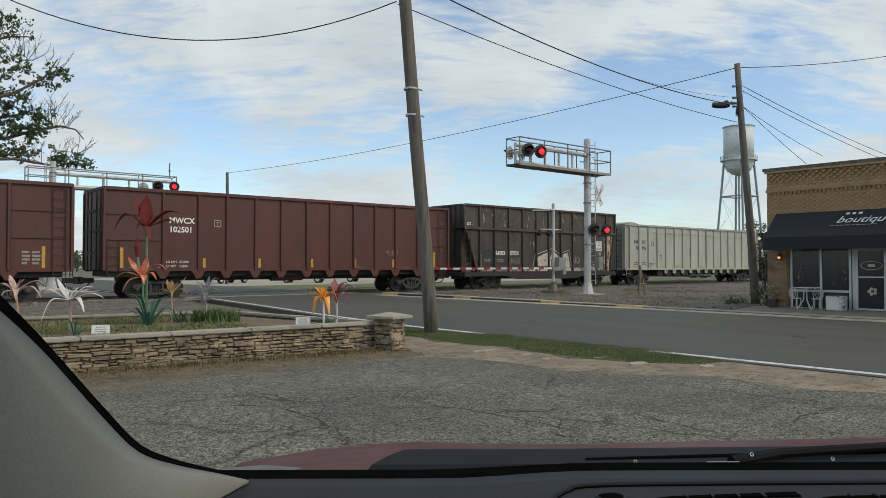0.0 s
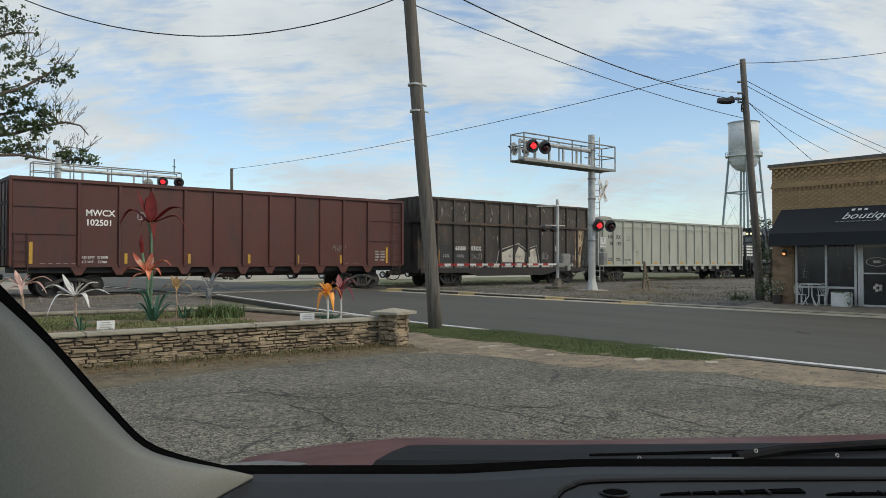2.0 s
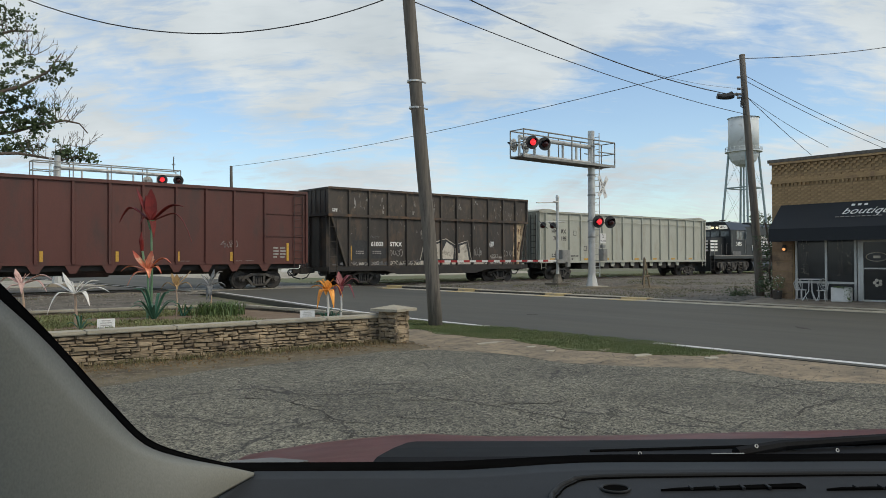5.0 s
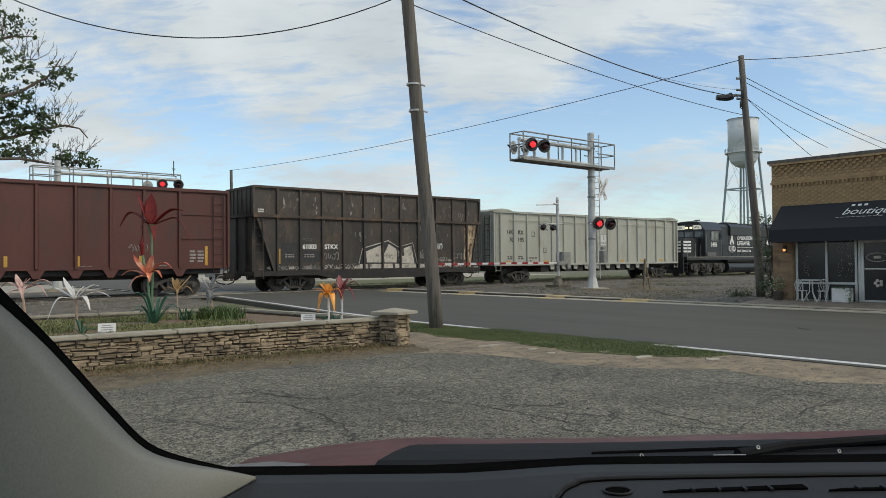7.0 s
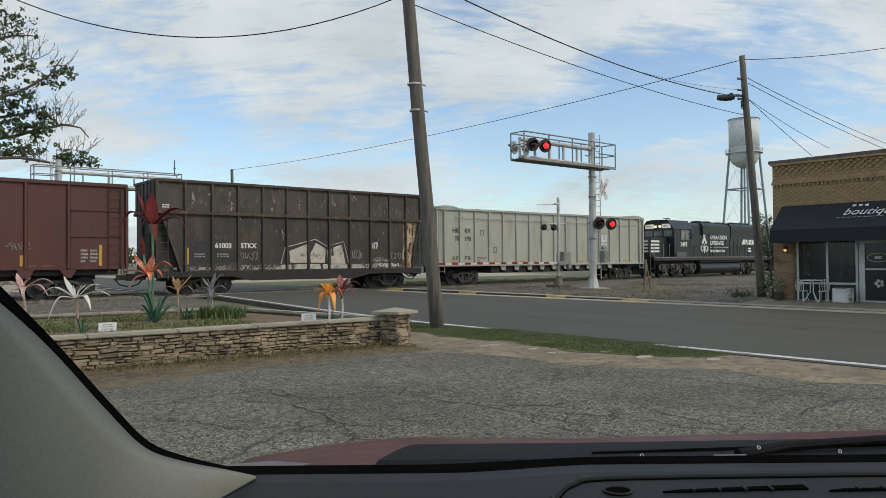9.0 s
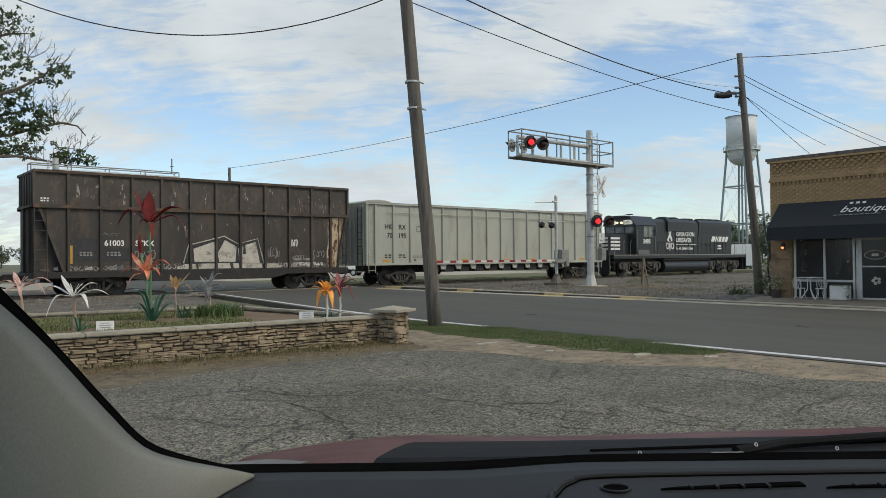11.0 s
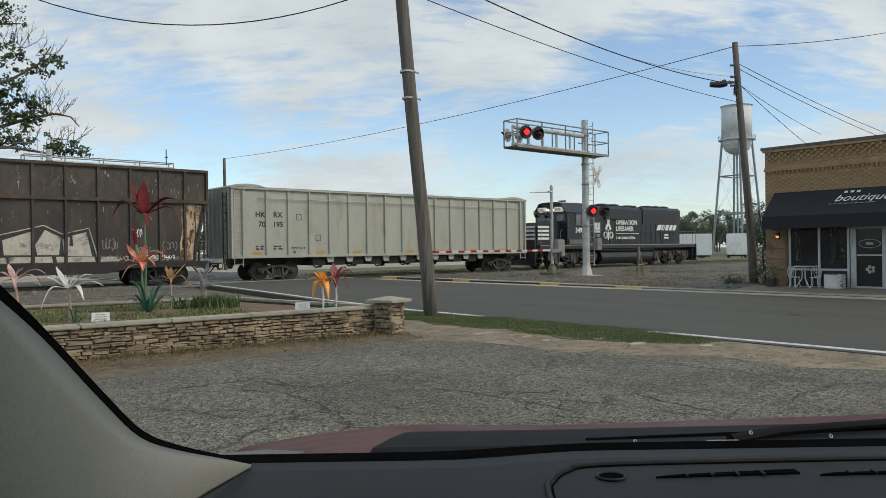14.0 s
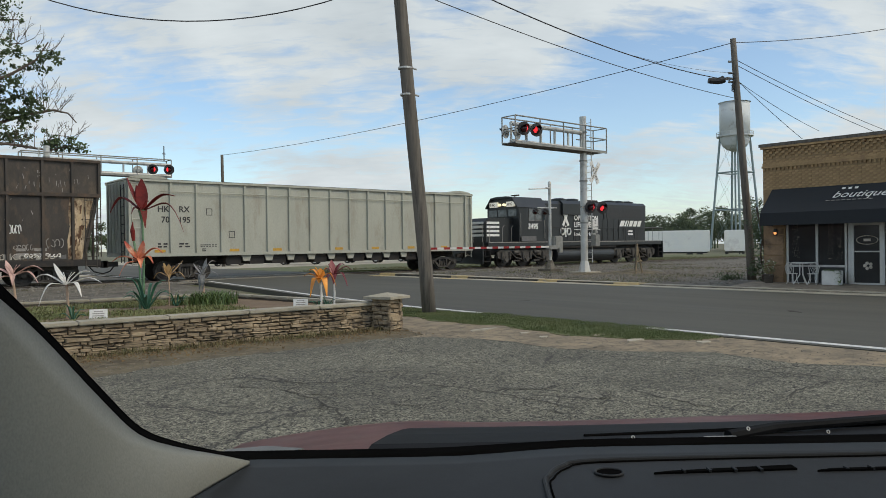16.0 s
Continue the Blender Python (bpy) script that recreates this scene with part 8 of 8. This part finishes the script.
# ---- the car round the camera ----
M["carpaint"] = material("dark_red_car_paint", (0.105, 0.02, 0.013), (0.07, 0.015, 0.011), 6, 0.4, 0.0, 0, 200, (0.09, 0.028, 0.02), 0.3, 9, coat=0.0, spec=0.12)
M["cowl"] = material("black_cowl_plastic", (0.012, 0.0125, 0.0135), (0.018, 0.0187, 0.02), 8, 0.6, 0, 0.001, 300, spec=0.04)
M["dash"] = material("grained_dark_grey_vinyl", (0.031, 0.0328, 0.0345), (0.0265, 0.028, 0.0295), 3, 0.6, 0, 0.0006, 500, spec=0.12)
M["trim"] = material("warm_grey_pillar_trim", (0.22, 0.217, 0.183), (0.205, 0.202, 0.17), 2, 0.7, 0, 0.0006, 400)
M["seal"] = material("black_rubber_seal", (0.004, 0.004, 0.004), (0.006, 0.006, 0.006), 8, 0.6, spec=0.0)
CAR_YAW = -39.8
CAR = Matrix.Translation((0, 0, 1.5)) @ Matrix.Rotation(radians(CAR_YAW), 4, "Z")


def ray_point(x, y, d):
    """Car space (right, ahead, up) for a slope to the right x and down y at the distance d."""
    return Vector((x * d, d, -y * d))


def smooth_line(pts, k=4):
    """Catmull-Rom points through pts."""
    out = []
    for j in range(len(pts) - 1):
        a, b, c, d = pts[max(j - 1, 0)], pts[j], pts[j + 1], pts[min(j + 2, len(pts) - 1)]
        for i in range(k):
            t = i / k
            out.append(0.5 * (2 * b + (c - a) * t + (2 * a - 5 * b + 4 * c - d) * t * t + (3 * b - a - 3 * c + d) * t ** 3))
    return out + [pts[-1]]


def skin(bm, rows, thick=0.0):
    vs = [[bm.verts.new(p) for p in r] for r in rows]
    for a, b in zip(vs, vs[1:]):
        for i in range(len(a) - 1):
            bm.faces.new((a[i], a[i + 1], b[i + 1], b[i]))
    if thick:
        lo = [[bm.verts.new(v.co - Vector((0, 0, thick))) for v in r] for r in vs]
        for a, b in zip(lo, lo[1:]):
            for i in range(len(a) - 1):
                bm.faces.new((b[i], b[i + 1], a[i + 1], a[i]))
        rim = vs[0] + [r[-1] for r in vs[1:]] + vs[-1][-2::-1] + [r[0] for r in vs[-2:0:-1]]
        low = lo[0] + [r[-1] for r in lo[1:]] + lo[-1][-2::-1] + [r[0] for r in lo[-2:0:-1]]
        for i in range(len(rim)):
            j = (i + 1) % len(rim)
            bm.faces.new((rim[i], rim[j], low[j], low[i]))
    bmesh.ops.recalc_face_normals(bm, faces=bm.faces[:])
    return bm
def car():
    c = new("parked_car")
    c.matrix_basis = CAR
    tagged(c, "dark red car interior with grey dashboard and pale pillar trim", "car")
    R = ray_point
    # dashboard: a padded top with a rounded front, and a recessed vent panel
    xs = [-0.62 + 0.05 * i for i in range(34)]
    def dash_z(x, d):
        f = max(0.0, min(1.0, x / 0.2))
        return -0.272 + 0.0095 * f * f * (3 - 2 * f) - 0.9 * max(0, 0.72 - d) ** 2 - 0.01 * max(0, 0.95 - d) / 0.2
    rows = [[Vector((x, d, dash_z(x, d))) for x in xs] for d in (0.4, 0.5, 0.6, 0.66, 0.72, 0.78, 0.83, 0.88, 0.92, 0.953)]
    part("dashboard", skin(BM(), rows, 0.02), M["dash"], c, "grained dark grey vinyl dashboard", True)
    # raised vent panel with a rolled edge
    rim = [(0.118, 0.55), (0.121, 0.81), (0.13, 0.858), (0.15, 0.885), (0.19, 0.899), (0.4, 0.905), (0.9, 0.91), (1.02, 0.911)]
    rim = [(p.x, p.y) for p in smooth_line([Vector((x, d, 0)) for x, d in rim], 6)]
    bm = BM()
    tube(bm, [Vector((x, d, dash_z(x, d) + 0.0005)) for x, d in rim], 0.003, 8)
    part("panel_lip", bm, M["dash"], c)
    bm = BM()
    tube(bm, [Vector((x + 0.005, d - 0.007, dash_z(x, d) + 0.0003)) for x, d in rim], 0.0012, 6)
    part("panel_seam", bm, M["seal"], c)
    cx, cd = 0.2, 0.857
    bm = BM()
    tube(bm, [Vector((cx + 0.016 * math.cos(a), cd + 0.014 * math.sin(a), dash_z(cx, cd) + 0.001)) for a in [i * math.pi / 12 for i in range(25)]], 0.0016, 8)
    part("sensor_ring", bm, M["dash"], c)
    bm = BM()
    rod(bm, (0, 0, -0.004), (0, 0, 0.0015), 0.5, seg=24)
    bmesh.ops.transform(bm, matrix=Matrix.Translation((cx, cd, dash_z(cx, cd))) @ Matrix.Diagonal((0.029, 0.024, 1, 1)), verts=bm.verts[:])
    part("sun_sensor", bm, M["seal"], c)
    for x0, x1 in ((0.25, 0.42), (0.44, 0.9), (0.92, 1.0)):
        bm = BM()
        zz = dash_z(x0, 0.85)
        prism(bm, [(x0, 0.85), (x1, 0.857), (x1, 0.872), (x0 + 0.02, 0.856)], zz - 0.01, zz + 0.0025, "z")
        v = part("defroster_slot", bm, M["seal"], c)
        x = x0 + 0.035
        while x < x1 - 0.02:
            part("slot_fin", box(BM(), x, 0.851, zz + 0.001, x + 0.003, 0.858 + 0.06 * (x - x0), zz + 0.004), M["dash"], v)
            x += 0.03
    # black band at the foot of the windscreen
    bm = BM()
    up = [0.009 * max(0.0, min(1.0, x / 0.2)) for x in xs]
    rows = [[Vector((x, d, z + u)) for x, u in zip(xs, up)] for d, z in ((0.954, -0.28), (0.965, -0.2715), (1.02, -0.279), (1.03, -0.29))]
    part("windscreen_band", skin(bm, rows, 0.004), M["seal"], c)
    # cowl, wipers
    rows = [[Vector((x, d, z + (0.008 * max(0, x - 0.2)))) for x in [-0.045 - (1.3 - d) * 0.2 + 0.05 * i for i in range(25)]] for d, z in ((1.02, -0.288), (1.06, -0.283), (1.15, -0.293), (1.24, -0.307), (1.3, -0.32), (1.31, -0.335))]
    part("cowl_panel", skin(BM(), rows, 0.01), M["cowl"], c, "black plastic cowl below the windscreen")
    bm = BM()
    tube(bm, [(0.22, 1.1, -0.288), (0.6, 1.13, -0.286), (1.1, 1.19, -0.288)], 0.004, 8)
    part("wiper_blade", bm, M["seal"], c)
    bm = BM()
    tube(bm, [(0.42, 1.06, -0.28), (0.5, 1.09, -0.276), (0.75, 1.15, -0.277), (1.05, 1.22, -0.283)], 0.009, 8, 0.005)
    part("wiper_arm", bm, M["cowl"], c)
    for x, d, z in ((0.28, 1.05, -0.277), (0.445, 1.05, -0.267), (0.565, 1.06, -0.276)):
        bm = BM()
        tube(bm, [(x + 0.0021 * math.cos(a), d + 0.0014 * math.sin(a), z + 0.0021 * math.sin(a)) for a in [i * math.pi / 5 for i in range(11)]], 0.0007, 5)
        part("clip_ring", bm, M["galv"], c)
    # thin pale bar standing in for a highlight by the wiper
    bm = BM()
    box(bm, 0.375, 1.03, -0.2732, 0.42, 1.034, -0.2724)
    part("wiper_glint", bm, M["galv_mid"], c)
    # hood: level middle, a raised flank and a dropping edge
    def lerp(x, pts):
        for (a, p), (b, q) in zip(pts, pts[1:]):
            if x <= b:
                return p + (q - p) * max(0.0, (x - a)) / (b - a)
        return pts[-1][1]
    crown = [(-0.42, -0.06), (-0.38, -0.037), (-0.32, -0.026), (-0.22, -0.013), (-0.1, -0.002), (-0.02, 0.0), (0.03, -0.003), (0.1, -0.006), (0.35, -0.005), (0.85, 0.005), (1.3, 0.012)]
    length = [(1.03, -0.292), (1.12, -0.298), (1.3, -0.327), (1.36, -0.333), (1.45, -0.345), (1.6, -0.378), (1.8, -0.435), (2.0, -0.51), (2.15, -0.6), (2.2, -0.7)]
    hx = [-0.42 + 0.04 * i for i in range(39)]
    rows = [[Vector((x, d, lerp(d, length) + lerp(x, crown))) for x in hx] for d in (1.03, 1.08, 1.12, 1.2, 1.3, 1.33, 1.36, 1.4, 1.45, 1.52, 1.6, 1.7, 1.8, 1.9, 2.0, 2.1, 2.2)]
    part("hood", skin(BM(), rows, 0.008), M["carpaint"], c, "dark red painted hood with dull clear coat", True)
    bm = BM()
    prism(bm, [(-0.3, 1.0), (-0.2, 1.012), (-0.185, 1.03), (-0.24, 1.045), (-0.29, 1.03)], -0.29, -0.279, "z")
    part("fender_trim", bm, M["galv_dark"], c, "pale grey trim wedge beside the hood")
    bm = BM()
    skin(bm, [[Vector((-0.42, d, -0.7)), Vector((-0.42, d, lerp(d, length) - 0.06))] for d in (0.6, 1.3, 2.2)], 0.004)
    part("fender", bm, M["carpaint"], c)
    for x, d in ((-0.55, 1.55), (-0.55, -1.15), (1.15, 1.55), (1.15, -1.15)):
        bm = BM()
        rod(bm, (x - 0.11, d, -1.17), (x + 0.11, d, -1.17), 0.33, seg=24)
        w = part("wheel", bm, M["seal"], c)
        bm = BM()
        rod(bm, (x - 0.115, d, -1.17), (x + 0.115, d, -1.17), 0.2, seg=20)
        part("rim", bm, M["galv"], w)
    # outer panels
    bm = BM()
    skin(bm, [[Vector((1.1, d, lerp(d, length) + 0.006)), Vector((1.1, d, -0.95))] for d in (1.03, 1.3, 1.6, 1.9, 2.2)], 0.004)
    part("fender", bm, M["carpaint"], c)
    for x0, x1 in ((-0.84, -0.803), (1.003, 1.04)):
        for d0, d1 in ((-0.45, 0.55), (-1.5, -0.47)):
            dr = part("door", box(BM(), x0, d0, -1.1, x1, d1, -0.3, bev=0.015), M["carpaint"], c)
            part("door_handle", box(BM(), x0 - 0.02 if x0 < 0 else x1, d0 + 0.1, -0.42, x0 if x0 < 0 else x1 + 0.02, d0 + 0.26, -0.38), M["seal"], dr)
    part("roof_panel", box(BM(), -0.76, -1.62, 0.333, 0.96, 0.42, 0.343), M["carpaint"], c)
    part("tailgate", box(BM(), -0.8, -1.72, -1.05, 1.0, -1.664, 0.3, bev=0.02), M["carpaint"], c)
    bm = BM()
    box(bm, -0.42, 2.2, -1.2, 1.12, 2.32, -0.75, bev=0.04)
    part("front_bumper", bm, M["carpaint"], c)
    for a, b in (((1.0, 0.62, -0.12), (0.93, 0.4, 0.34)), ((1.01, -0.46, -0.12), (0.94, -0.46, 0.34)), ((-0.8, -0.46, -0.12), (-0.75, -0.46, 0.34))):
        part("roof_pillar", rod(BM(), a, b, 0.035, seg=8), M["carpaint"], c)
    part("underbody", box(BM(), -0.4, -1.5, -1.2, 1.0, 2.0, -0.92), M["seal"], c)
    # pillar: seal and trim, leaning back to the roof
    outer = [(-0.62, 0.0, 0.52), (-0.5975, 0.028, 0.56), (-0.526, 0.101, 0.62), (-0.446, 0.19, 0.7), (-0.396, 0.24, 0.77), (-0.347, 0.26, 0.84), (-0.29, 0.274, 0.9), (-0.253, 0.2835, 0.945)]
    inner = [(-0.66, 0.02, 0.5), (-0.6, 0.062, 0.54), (-0.53, 0.122, 0.6), (-0.452, 0.207, 0.68), (-0.402, 0.254, 0.75), (-0.35, 0.2705, 0.82), (-0.291, 0.281, 0.88), (-0.252, 0.289, 0.93)]
    o, i = [R(*p) for p in outer], [R(*p) for p in inner]
    o, i = [o[0] + (o[0] - o[1]) * 5] + o, [i[0] + (i[0] - i[1]) * 4] + i
    os_, is_ = smooth_line(o), smooth_line([a.lerp(b, 0.35) for a, b in zip(i, o)])
    part("pillar_seal", skin(BM(), [os_, is_], 0.004), M["seal"], c, "black rubber seal", True)
    low = [i[0] + Vector((-0.1, -0.1, -0.05))] + [R(*p) for p in ((-0.75, 0.1, 0.45), (-0.72, 0.2, 0.46), (-0.68, 0.3, 0.48), (-0.6, 0.38, 0.52), (-0.5, 0.385, 0.6), (-0.4, 0.37, 0.7), (-0.31, 0.32, 0.84), (-0.2525, 0.2885, 0.932))]
    i, low = is_, smooth_line(low)
    mid = [a.lerp(b, 0.5) + Vector((0.004, 0.004, 0.014)) * min(1.0, (len(i) - 1 - k) / 10) for k, (a, b) in enumerate(zip(i, low))]
    part("pillar_trim", skin(BM(), [i, [a.lerp(b, 0.5) + Vector((0, 0, 0.004)) * min(1.0, (len(i) - 1 - k) / 10) for k, (a, b) in enumerate(zip(i, mid))], mid, [a.lerp(b, 0.5) + Vector((0, 0, 0.004)) * min(1.0, (len(i) - 1 - k) / 10) for k, (a, b) in enumerate(zip(mid, low))], low], 0.004), M["trim"], c, "pale warm-grey plastic pillar trim", True)
    # unseen cabin shell round the camera, added to keep sky light off the dashboard
    bm = BM()
    box(bm, -0.75, -1.6, 0.3, 0.95, 0.42, 0.33)
    part("unseen_roof_lining", bm, M["trim"], c)
    bm = BM()
    box(bm, -0.8, -1.6, -0.9, -0.76, 0.25, -0.1)
    box(bm, 0.96, -1.6, -0.9, 1.0, 0.6, -0.1)
    box(bm, -0.8, -1.66, -0.9, 1.0, -1.6, 0.33)
    part("unseen_cabin_trim", bm, M["dash"], c)
    bm = BM()
    box(bm, -0.7, -1.5, -0.9, 0.95, 0.9, -0.86)
    part("unseen_cabin_floor", bm, M["dash"], c)
car()

motions()
